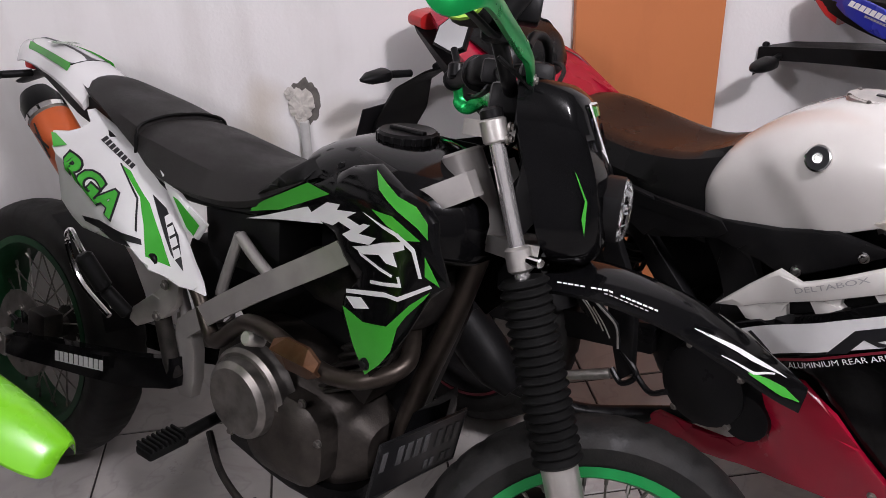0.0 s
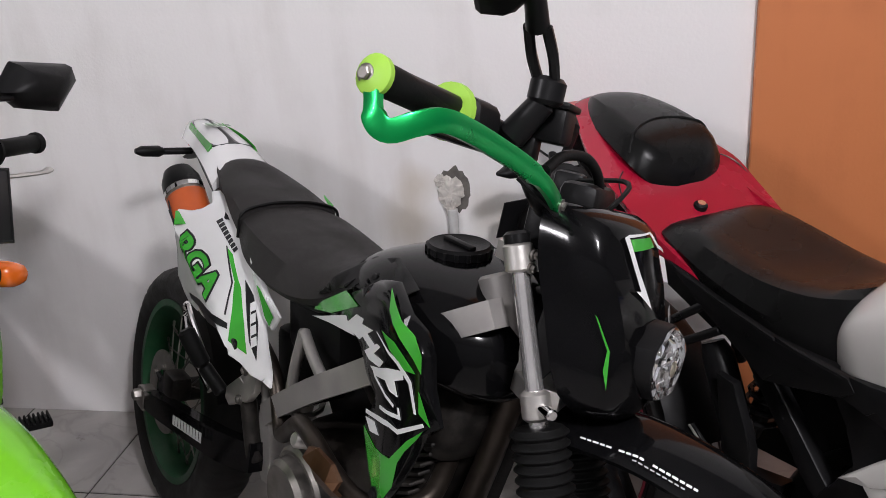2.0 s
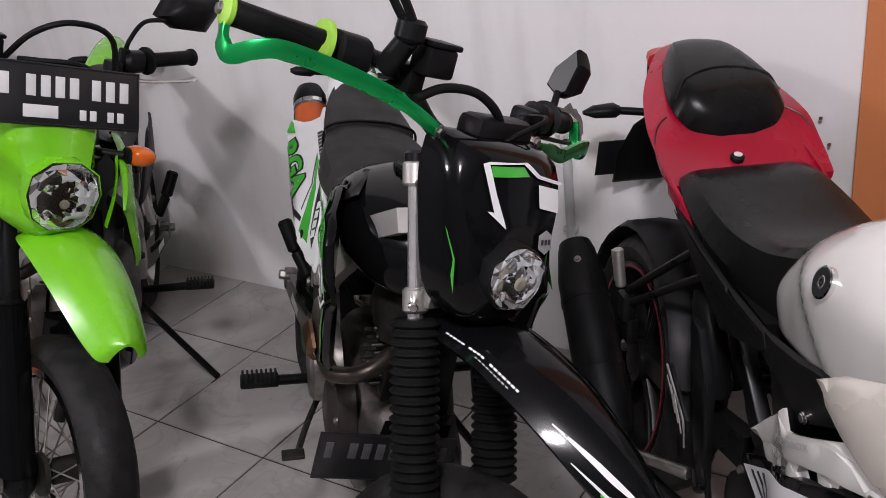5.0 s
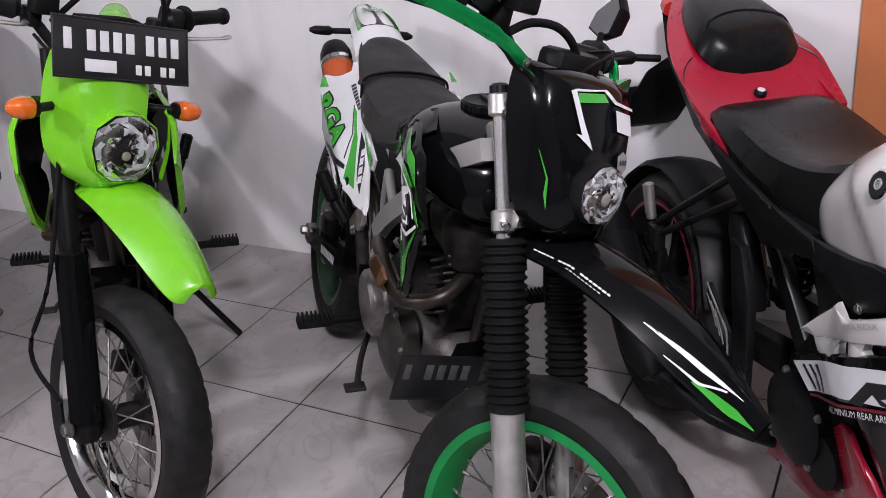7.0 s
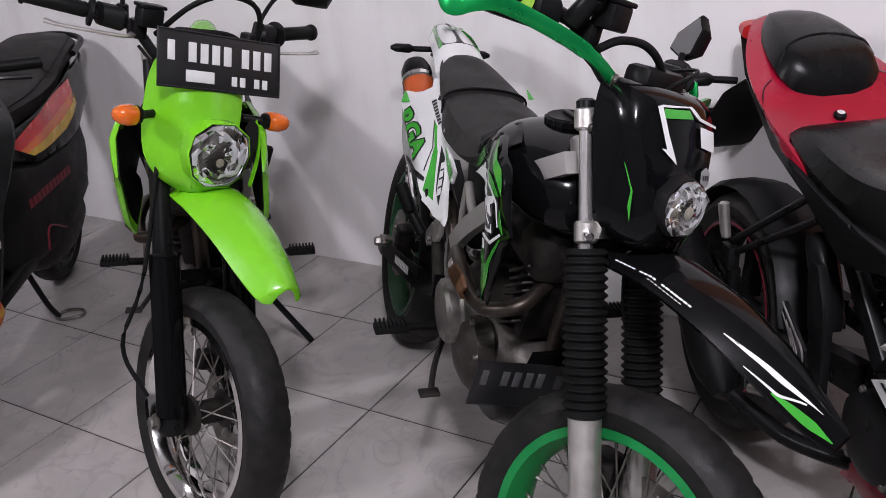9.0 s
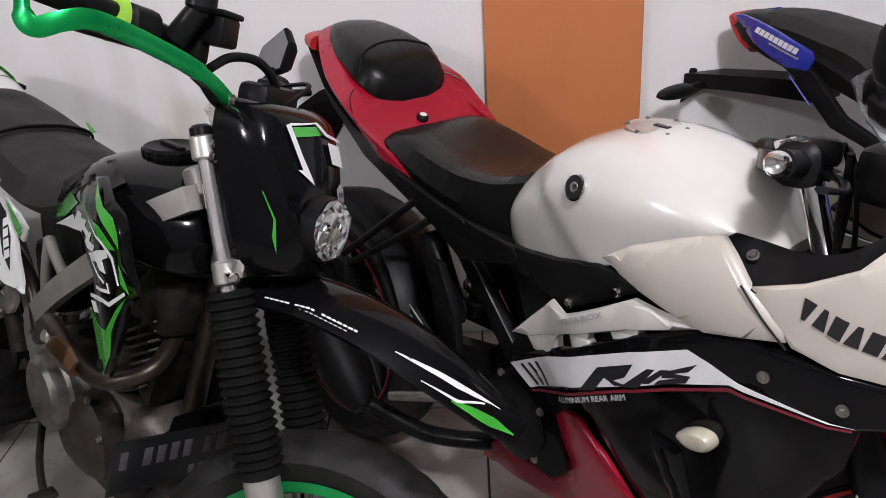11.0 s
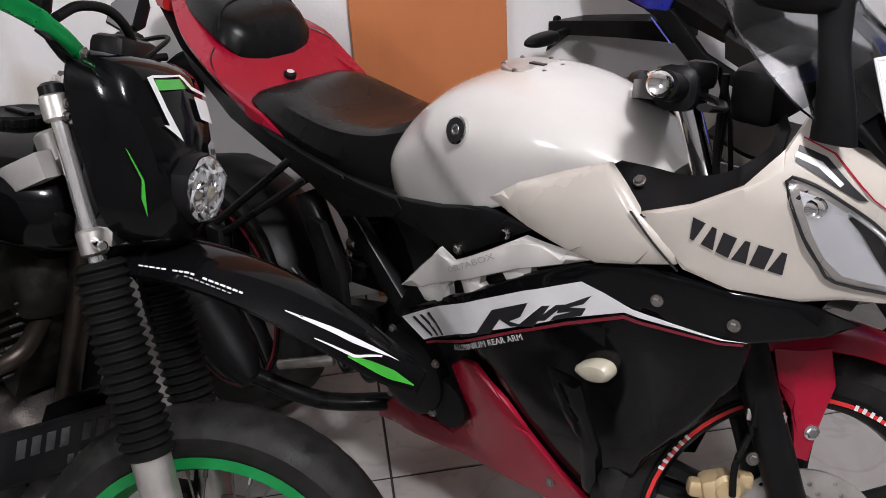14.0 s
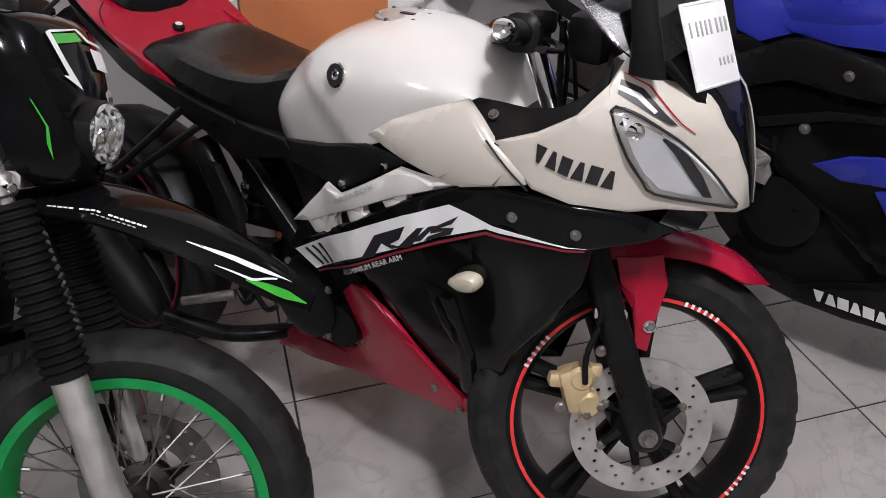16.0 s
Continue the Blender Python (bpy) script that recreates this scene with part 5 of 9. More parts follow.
    if V["art"]:
        MASK = ((1.01, 1.034, 0.066, 0.975, 0.086), (0.994, 1.056, 0.086, 0.975, 0.096), (0.955, 1.072, 0.094, 0.98, 0.098), (0.92, 1.088, 0.086, 0.99, 0.096), (0.88, 1.102, 0.074, 1.005, 0.092), (0.83, 1.11, 0.066, 1.02, 0.084), (0.79, 1.104, 0.056, 1.035, 0.07), (0.77, 1.085, 0.038, 1.05, 0.045))
    hm = part("headlight_mask", loft([mask_ring(*r) for r in MASK], True, 2), V["mask"], b, V["mask_label"])

    def mx(y, z):
        zs = [r[0] for r in MASK][::-1]
        return float(np.interp(z, zs, [r[1] for r in MASK][::-1])) + 0.010 - 0.016 * (abs(y) / float(np.interp(z, zs, [r[2] for r in MASK][::-1]))) ** 2

    def on_mask(pts, lift=0.004):
        out = bmesh.new()
        out.faces.new([out.verts.new((0, y, z)) for y, z in pts])
        out.normal_update()
        bmesh.ops.triangulate(out, faces=out.faces[:])
        for _ in range(3):
            bmesh.ops.subdivide_edges(out, edges=[e for e in out.edges if e.calc_length() > 0.012], cuts=1)
            bmesh.ops.triangulate(out, faces=[f for f in out.faces if len(f.verts) > 3])
        for v in out.verts:
            v.co.x = mx(v.co.y, v.co.z) + lift
        return out
    for s in (-1, 1) if V["art"] else ():
        d = decal([(1.066, 0.897), (1.069, 0.894), (1.088, 0.860), (1.091, 0.814), (1.084, 0.836), (1.085, 0.860)], lambda x, z: -0.088 - 0.2 * (z - 0.85) + 0.22 * (x - 1.01), 0.008)
        part("sticker", d if s < 0 else flip(d), M_GREEN, hm)
    arrow = [(-0.060, 0.986), (-0.050, 0.990), (0.012, 0.996), (0.036, 0.982), (0.088, 0.974), (0.088, 0.970), (0.031, 0.978), (0.005, 0.9935), (-0.050, 0.9865), (-0.039, 0.951), (-0.023, 0.911), (-0.053, 0.930), (-0.043, 0.930)]
    for m_, q in ((M_GREEN, [(-0.048, 0.985), (0.005, 0.990), (0.016, 0.979), (-0.046, 0.972)]), (M_INK, arrow)) if V["art"] else ():
        part("sticker", on_mask(q), m_, hm)
    if V["art"]:
        part("sticker", on_mask([(0.034, 0.970), (0.078, 0.965), (0.080, 0.935), (0.036, 0.941)]), M_INK, hm, "blank white sticker")
        part("badge", on_mask([(0.036, 0.907), (0.052, 0.914), (0.067, 0.906), (0.067, 0.889), (0.052, 0.882), (0.036, 0.890)], 0.005), M_GREY, hm, "small hexagonal grey sticker")
        for k in range(3):
            part("sticker", on_mask([(0.041 + k * 0.008, 0.895), (0.046 + k * 0.008, 0.895), (0.046 + k * 0.008, 0.902), (0.041 + k * 0.008, 0.902)], 0.006), M_BLKINK, hm)
    LENS = ((-0.052, 0.85), (-0.046, 0.878), (-0.02, 0.897), (0.02, 0.897), (0.046, 0.878), (0.052, 0.85), (0.042, 0.815), (0.02, 0.798), (-0.02, 0.798), (-0.042, 0.815))
    if V["art"]:
        LENS = ((-0.048, 0.845), (-0.048, 0.869), (-0.029, 0.892), (-0.004, 0.898), (0.019, 0.890), (0.041, 0.873), (0.036, 0.839), (0.020, 0.810), (-0.018, 0.809), (-0.040, 0.828))
    def lens_ring(x, k):
        k = k * (0.95 if V["art"] else 1.30)
        lift_ = 0.0 if V["art"] else 0.014
        return [(x, y * k, 0.846 + lift_ + (z - 0.846) * k) for y, z in LENS]
    hl = part("headlight", loft([lens_ring(1.10, 1.04), lens_ring(1.124, 1.04), lens_ring(1.125, 0.98), lens_ring(1.120, 0.6)], True), M_DARK, b, "clear multi-reflector headlight", smooth=False)
    # cut-glass reflector: seven rings of tilted mirror facets round the bulb
    dice = random.Random(7)
    rows_ = []
    for k in (1.0, 0.86, 0.72, 0.58, 0.44, 0.30, 0.16):
        r = lens_ring(1.1265 + 0.004 * k, k)
        rows_.append([p for a, c in zip(r, r[1:] + r[:1]) for p in (a, tuple((u + v) / 2 for u, v in zip(a, c)))])
    rows_ = [[(x + dice.uniform(-0.0048, 0.0034), y * dice.uniform(0.93, 1.0), 0.846 + (z - 0.846) * dice.uniform(0.95, 1.0)) for x, y, z in r] for r in rows_]
    cut = loft(rows_, True)
    bmesh.ops.triangulate(cut, faces=[f for f in cut.faces if len(f.verts) == 4 and dice.random() < 0.6])
    facets = part("reflector_facets", cut, M_REFL, hl, "mirror facets with bright and dark reflections put into their colours", smooth=False)
    # random pale, chrome and dull steel facets stand in for bright and dark reflections
    facets.data.materials.append(M_CHROME)
    facets.data.materials.append(M_STEEL)
    for f in facets.data.polygons:
        f.material_index = dice.choice((0, 0, 0, 0, 0, 1, 1, 2))
    part("bulb", rod((1.118, 0, 0.848), (1.133, 0, 0.848), 0.010, soft=0.004), M_SMOKE, hl)
    part("lens", loft([lens_ring(1.1245, 1.04), lens_ring(1.1325, 1.02), lens_ring(1.139, 0.86), lens_ring(1.1425, 0.45)], True, 2), M_GLASS, hl, "clear lens")
    part("lens_bezel", loft([lens_ring(1.09, 1.08), lens_ring(1.122, 1.09), lens_ring(1.129, 1.08), lens_ring(1.130, 1.045), lens_ring(1.11, 1.045)], False), M_BLACK if V["art"] else V["mask"], hl)

    # handlebar, grips, levers
    XF[0] = V["steer"]
    for s in (-1, 1) if V["art"] else ():
        part("mask_bolt", merge(rod((0.985, s * 0.092, 0.985), (0.997, s * 0.112, 0.980), 0.010, soft=0.002), rod((0.990, s * 0.102, 0.981), (0.997, s * 0.1135, 0.9795), 0.006, seg=6)), M_ALU, b, "silver mask bolt")
        part("mask_bracket", panel([(0.955, 1.02), (0.985, 1.03), (1.005, 0.99), (1.01, 0.93), (1.02, 0.87), (0.99, 0.82), (0.965, 0.84), (0.975, 0.92), (0.955, 0.97)], lambda x, z: -0.088, 0.006, 0.004, 0.03) if s < 0 else flip(panel([(0.955, 1.02), (0.985, 1.03), (1.005, 0.99), (1.01, 0.93), (1.02, 0.87), (0.99, 0.82), (0.965, 0.84), (0.975, 0.92), (0.955, 0.97)], lambda x, z: -0.088, 0.006, 0.004, 0.03)), M_BLACK, b, "black mask bracket")
    hb = [(0.850, -0.35, 1.118), (0.885, -0.22, 1.105), (0.91, -0.14, 1.085), (0.94, -0.07, 1.02), (0.94, 0.07, 1.02), (0.91, 0.14, 1.085), (0.885, 0.22, 1.105), (0.850, 0.35, 1.118)]
    if V["art"]:
        hb = hb[:5] + [(0.915, 0.14, 1.055), (0.885, 0.22, 1.050), (0.835, 0.35, 1.040)]
    bar = part("handlebar", tube(hb, 0.011, 12), M_SATIN, b, "black tubular handlebar")
    part("bar_clamp", box((0.94, 0, 0.995), (0.05, 0.10, 0.06), 0.008), M_BLACK, b)
    for s in (-1, 1):
        gx = Vector((-0.035, s * 0.128, 0.013)).normalized()
        g0 = Vector((0.885, s * 0.222, 1.105))
        drop = V["art"] and s > 0
        if drop:
            g0, gx = Vector((0.885, 0.222, 1.050)), Vector((-0.05, 0.128, -0.01)).normalized()
        if V["art"] and s < 0:
            g0, gx = Vector((0.869, -0.250, 1.103)), Vector((-0.024, -0.116, 0.012)).normalized()
        at = lambda t: g0 + gx * t
        part("grip", spin([(at(0.128), 0.013), (at(0.122), 0.0165), (at(0.012), 0.016), (at(0.004), 0.013)], gx, 16), M_SOFT, bar, "black rubber grip")
        part("grip_ring", spin([(at(0.006), 0.014), (at(0.004), 0.030), (at(-0.003), 0.031), (at(-0.006), 0.014)], gx, 22), M_LIME_D if V["art"] and s < 0 else M_SOFT, bar, "lime rubber grip flange" if V["art"] and s < 0 else "")
        part("grip_ring", spin([(at(0.136), 0.012), (at(0.132), 0.020), (at(0.126), 0.020), (at(0.122), 0.014)], gx, 18), M_LIME_D if V["art"] and s < 0 else M_SOFT, bar)
        part("switch_box", loft([oval(at(-t), w, w * 0.9, (1, 0, 0), (0, 0, 1), 14, 3) for t, w in ((0.01, 0.018), (0.016, 0.026), (0.055, 0.028), (0.065, 0.02))]), M_BLACK, bar, "black handlebar switch box")
        part("lever_mount", box((0.915, s * 0.135, 1.085 - (0.035 if drop else 0)), (0.045, 0.03, 0.04), 0.008), M_BLACK, bar)
        if s < 0:
            part("brake_reservoir", merge(box((0.945, -0.125, 1.115), (0.04, 0.05, 0.04), 0.006), box((0.945, -0.125, 1.138), (0.044, 0.056, 0.008), 0.003)), M_BLACK, bar, "black square brake fluid reservoir")
        lb = -0.045 if V["art"] else 0.0
        part("lever", tube([(0.915, s * 0.14, 1.075 - (0.035 if drop else 0)), (0.952 + lb, s * 0.18, 1.072 - (0.045 if drop else 0)), (0.932 + lb, s * 0.29, 1.076 - (0.06 if drop else 0)), (0.917 + lb, s * 0.325, 1.080 - (0.065 if drop else 0))], [0.007, 0.006, 0.005, 0.007], 8, flat=(1.3, 0.7)), M_SATIN if V["art"] else M_ALU, bar, "brake or clutch lever")
        # hand guard: a flat green bar round the grip
        if not V["art"]:
            continue
        g = [(0.838, s * 0.376, 1.120), (0.846, s * 0.378, 1.100), (0.853, s * 0.379, 1.078), (0.868, s * 0.376, 1.070), (0.888, s * 0.362, 1.082), (0.902, s * 0.338, 1.090), (0.914, s * 0.295, 1.086), (0.928, s * 0.240, 1.076), (0.944, s * 0.190, 1.064), (0.960, s * 0.148, 1.048), (0.968, s * 0.100, 1.024)]
        if drop:
            g = [(x, y, z - 0.075 * min(1, (abs(y) - 0.09) / 0.14)) for x, y, z in g]
        line = curve_points(g, False, 5)
        rr = []
        for i, p in enumerate(line):
            dd = (line[min(i + 1, len(line) - 1)] - line[max(i - 1, 0)]).normalized()
            sd = dd.cross(Vector((0, 0, 1))).normalized() * 0.0035
            uu = sd.cross(dd).normalized() * (0.0115 if 8 < i < len(line) - 8 else 0.009)
            uu = uu if uu.z > 0 else -uu
            rr.append([p + sd + uu, p + sd * 1.3 + uu * 0.8, p + sd * 1.3 - uu * 0.8, p + sd - uu, p - sd - uu, p - sd * 1.3 - uu * 0.8, p - sd * 1.3 + uu * 0.8, p - sd + uu])
        hg = part("hand_guard", loft(rr), M_ANOD, b, "green anodised alloy hand guard")
        part("bolt", bolt((0.836, s * 0.380, 1.116 - (0.075 if drop else 0)), (-0.2, s, 0), 0.007), M_STEEL, hg)
        part("bolt", bolt((0.971, s * 0.106, 1.028), (1, 0, 0), 0.007), M_STEEL, hg)
    # mirrors, their stems forked and leaning outwards
    for s, out in ((-1, 1.0),) if V["art"] else ():
        j = Vector((0.945, s * 0.178, 1.15))
        e = j + Vector((-0.01, s * 0.05 * out, 0.055))
        e = e if s < 0 else Vector((0.90, 0.27, 1.09))
        j = j if s < 0 else Vector((0.93, 0.225, 1.075))
        stem = part("mirror", merge(rod(j + Vector((-0.03, 0, -0.06)), j + Vector((0, 0, -0.012)), 0.017, 0.015, soft=0.004), rod(j + Vector((0, 0, -0.018)), j + Vector((0, 0, 0.012)), 0.020, soft=0.005), tube([j + Vector((0.008, 0, 0)), (j + e) / 2 + Vector((0.012, 0, 0)), e + Vector((0.01, 0, 0))], 0.006, 8), tube([j + Vector((-0.008, 0, 0)), (j + e) / 2 + Vector((-0.012, 0, 0)), e + Vector((-0.01, 0, 0))], 0.006, 8)), M_SATIN, b, "black angular mirror on a forked stem")
        c = e + (Vector((-0.02, -0.085, 0.055)) if s < 0 else Vector((-0.02, 0.045, 0.035)))
        ax = Vector((0.10, -0.9, 0.42)).normalized() if s < 0 else Vector((-0.05, 0.75, 0.65)).normalized()
        nn = Vector((1, 0.1, 0))
        nn = (nn - ax * nn.dot(ax)).normalized()
        vv = ax.cross(nn) * (-1 if s < 0 else 1)
        kk = 1.0 if s < 0 else 0.72
        shape = ((-0.088, 0.012), (-0.05, 0.045), (0.06, 0.045), (0.09, 0.02), (0.075, -0.035), (-0.03, -0.042), (-0.08, -0.015))
        head = loft([[c + nn * d + ax * (u * k * kk) + vv * (v * k * kk) for u, v in shape] for d, k in ((-0.022, 0.95), (-0.016, 1), (0.006, 0.97), (0.028, 0.62), (0.034, 0.2))], True)
        part("housing", head, M_BLACK, stem, "black mirror housing")
        part("arm", tube([e, e.lerp(c, 0.5) + Vector((0.012, 0, 0)), c + nn * 0.02], [0.013, 0.011, 0.012], 10), M_SATIN, stem)
        gl = bmesh.new()
        gl.faces.new([gl.verts.new(c - nn * 0.0228 + ax * (u * 0.88 * kk) + vv * (v * 0.88 * kk)) for u, v in shape])
        part("mirror_glass", gl, M_MIRROR, stem, "mirror glass")
    if V["art"]:
        stem = part("mirror", rod((0.846, 0.294, 1.040), (0.843, 0.297, 1.068), 0.017, 0.016, soft=0.004), M_SATIN, b, "small black kite-shaped mirror on a short stem")
        part("stem", tube([(0.843, 0.297, 1.064), (0.838, 0.303, 1.078), (0.832, 0.311, 1.092)], 0.0065, 10), M_SATIN, stem)
        c = Vector((0.826, 0.338, 1.122))
        ax = Vector((0.10, 0.10, 1)).normalized()
        nn = Vector((0.25, 0.95, -0.1))
        nn = (nn - ax * nn.dot(ax)).normalized()
        vv = ax.cross(nn)
        shape = ((0.050, -0.012), (0.026, -0.033), (-0.028, -0.031), (-0.041, -0.009), (-0.030, 0.030), (0.004, 0.027))
        part("housing", loft([[c + nn * d + ax * (u * k) + vv * (v * k) for u, v in shape] for d, k in ((-0.016, 0.95), (-0.011, 1), (0.006, 0.95), (0.026, 0.66), (0.036, 0.3))]), M_BLACK, stem, "black mirror housing")
        gl = bmesh.new()
        gl.faces.new([gl.verts.new(c - nn * 0.0168 + ax * (u * 0.88) + vv * (v * 0.88)) for u, v in shape])
        part("mirror_glass", gl, M_MIRROR, stem, "mirror glass")
    if not V["art"]:
        for s in (-1, 1):
            stem = part("mirror", merge(rod((0.90, s * 0.16, 1.09), (0.90, s * 0.165, 1.13), 0.013, soft=0.003), tube([(0.90, s * 0.165, 1.12), (0.905, s * 0.17, 1.15), (0.90, s * 0.20, 1.19), (0.895, s * 0.25, 1.200)], 0.005, 8)), M_SATIN, b, "black mirror on a thin stem")
            c = Vector((0.885, s * 0.305, 1.226))
            shape = ((-0.075, -0.02), (-0.05, 0.035), (0.07, 0.045), (0.085, 0.02), (0.05, -0.045), (-0.03, -0.045))
            part("housing", loft([[c + Vector((d, s * u * k, v * k)) for u, v in shape] for d, k in ((-0.02, 0.95), (-0.014, 1), (0.01, 0.92), (0.034, 0.5), (0.04, 0.2))]), M_BLACK, stem, "black mirror housing")
            gl = bmesh.new()
            gl.faces.new([gl.verts.new(c + Vector((-0.0208, s * u * 0.88, v * 0.88))) for u, v in shape])
            part("mirror_glass", gl, M_MIRROR, stem, "mirror glass")
            ind = part("front_indicator", merge(rod((1.0, s * 0.09 - 0.016, 0.928), (1.03, s * 0.145 - 0.016, 0.928), 0.009, soft=0.002), loft([oval((1.03, s * (0.143 + d) - 0.016, 0.928), 0.022 * k, 0.021 * k, (1, 0, 0), (0, 0, 1), 14) for d, k in ((0, 0.5), (0.004, 0.8), (0.010, 0.85))])), M_BLACK, b, "amber indicator on a black stalk")
            part("lens", loft([oval((1.032, s * (0.15 + d) - 0.016, 0.928), 0.030 * k, 0.022 * k, (0.9, s * 0.2, 0), (0, 0, 1), 18) for d, k in ((0, 0.55), (0.008, 0.9), (0.025, 1), (0.042, 0.85), (0.055, 0.45), (0.058, 0.1))]), M_AMBER, ind, "amber lens")
        number_plate(b, facing((1.060, -0.012, 1.052), (0, 1, -0.03), (0.96, 0, 0.28)), 0.290, 0.118, M_PLATE, M_INK, PLATE_BARS + [(-0.05, -0.032, 0.065, 0.024)])
        part("headlight_surround", on_mask([(-0.068, 0.895), (-0.045, 0.915), (0.045, 0.915), (0.068, 0.895), (0.072, 0.87), (0.06, 0.84), (-0.06, 0.84), (-0.072, 0.87)], 0.003), M_BLACK, hm)
        for s in (-1, 1):
            part("lamp_corner", moved(on_mask([(s * 0.042, 0.925), (s * 0.066, 0.948), (s * 0.088, 0.925), (s * 0.086, 0.880), (s * 0.070, 0.872)], 0.004), Matrix.Identity(4)), M_BLACK, hm)
            w = loft([[Vector((x, s * y, z)) + Vector(o) for o in ((-0.01, 0, 0.004), (0.004, 0, 0.004), (0.004, 0, -0.004), (-0.01, 0, -0.004))] for x, y, z in ((1.02, 0.115, 0.93), (1.07, 0.098, 0.905), (1.10, 0.085, 0.86), (1.105, 0.072, 0.80))], True, 3)
            part("mask_wing", w, V["mask"], hm)
        part("cable", tube([(0.93, -0.10, 1.08), (1.02, -0.07, 1.16), (1.04, 0.0, 1.19), (1.03, 0.08, 1.16), (1.0, 0.10, 1.02)], 0.006, 8), M_SOFT, b, "black brake hose")
        part("cable", tube([(1.0, -0.10, 0.95), (1.08, -0.14, 0.60), (1.06, -0.16, 0.42), (1.14, -0.13, 0.33)], 0.005, 8), M_SOFT, b)
    # hose and cables
    part("brake_hose", tube([(0.955, -0.15, 1.065), (0.962, -0.11, 1.085), (0.978, -0.065, 1.088), (0.988, -0.025, 1.068), (0.990, -0.003, 1.035), (0.985, 0.005, 0.98)], 0.0065, 10) if V["art"] else tube([(0.97, -0.075, 1.10), (1.0, -0.05, 1.105), (1.02, 0.03, 1.105), (1.01, 0.085, 1.06), (1.0, 0.095, 0.99)], 0.006, 8), M_SOFT, b, "black brake hose")
    part("cable", tube([(0.93, 0.12, 1.06), (1.01, 0.06, 1.07), (1.0, -0.02, 1.02), (0.95, -0.04, 0.93)], 0.0035, 6), M_SOFT, b)
    part("cable", tube([(0.92, -0.13, 1.05), (0.99, -0.10, 1.00), (1.0, -0.06, 0.95), (0.96, -0.05, 0.87)], 0.0035, 6), M_SOFT, b)
    part("cable", tube([(0.98, 0.06, 0.80), (1.02, 0.06, 0.66), (1.10, 0.07, 0.52), (1.12, 0.06, 0.36), (1.18, 0.05, 0.29)], 0.004, 6), M_SOFT, b)
    part("instrument", box((0.975, 0, 1.035), (0.05, 0.12, 0.05), 0.012), M_BLACK, b, "small black instrument box")
    XF[0] = Matrix.Identity(4)




ART = dict(art=True, rim_rear=M_RIM_SHADE, seat=pose(0, 0, 0.838, -5, 0, 0) @ pose(0, 0, -0.845), rear=pose(0.01, -0.050, 0.290, -7, 0, 0) @ Matrix.Translation((0, 0, -0.287)), mask_pose=pose(0.995, -0.022, 0.024, 0, 0, -11) @ pose(-1.0, 0, 0), steer=pose(0, 0, 0.287, -1.7, 0, 0) @ pose(0, 0, -0.287) @ steer(34, 0.95, 0.85, 22), tail=M_WHITE, tail_label="white plastic tail fender with green and black stickers", side=M_WHITE, side_label="white plastic side panel with green and black stickers", shroud=M_GLOSS, shroud_label="glossy black radiator shroud with green and white stickers", rim=M_RIM, rim_label="green painted spoked wheel", guard=M_GLOSS, guard_label="glossy black high front mudguard with white and green stickers", mask=M_GLOSS, mask_label="glossy black headlight mask with stickers")
LIME = dict(art=False, rim_rear=M_CHROME, seat=Matrix.Identity(4), rear=Matrix.Identity(4), mask_pose=pose(0, -0.028, 0.010), steer=steer(32, 0.95, 0.85, 22), tail=M_LIME, tail_label="lime green tail fender", side=M_BLACK, side_label="black side panel", shroud=M_LIME, shroud_label="lime green radiator shroud", rim=M_CHROME, rim_label="chrome spoked wheel", guard=M_LIME, guard_label="lime green high front mudguard", mask=M_LIME, mask_label="lime green headlight mask")
supermoto = thing("motorcycle", bike_pose(0.060, 0.314, -45.5, 9), "black, white and green supermoto motorcycle with green wheels", "motorcycle", "parked motorcycles")
build_klx(supermoto, ART)
lime_bike = thing("motorcycle", bike_pose(-0.916, 0.354, -46, 8.2), "lime green trail motorcycle with chrome rims on its side stand", "motorcycle", "parked motorcycles")
build_klx(lime_bike, LIME)

# ---- the white, black and red sports bike ----
sport = thing("motorcycle", bike_pose(0.944, 0.463, -52, 3), "white, black and red sports motorcycle with a red tail", "motorcycle", "parked motorcycles")
SSTEER = steer(41, 1.06, 0.80, 25)
SR, SF = Vector((-0.02, 0, 0.288)), Vector((1.303, 0, 0.300))


def s_fair(x, z):
    return -float(np.interp(x, (0.55, 0.62, 0.75, 0.86, 1.0, 1.15, 1.25, 1.32, 1.38, 1.43, 1.46), (0.15, 0.165, 0.17, 0.21, 0.222, 0.215, 0.185, 0.135, 0.082, 0.032, 0)))


def s_low(x, z):
    return s_fair(x, z) * float(np.interp(z, (0.25, 0.45, 0.65), (0.62, 0.85, 1)))


def both(name, make, material, parent, label="", smooth=True):
    """A panel on each side; the right-hand one first. Returns both."""
    return [part(name, make(), material, parent[0] if isinstance(parent, list) else parent, label, smooth),
            part(name, flip(make()), material, parent[1] if isinstance(parent, list) else parent, label, smooth)]


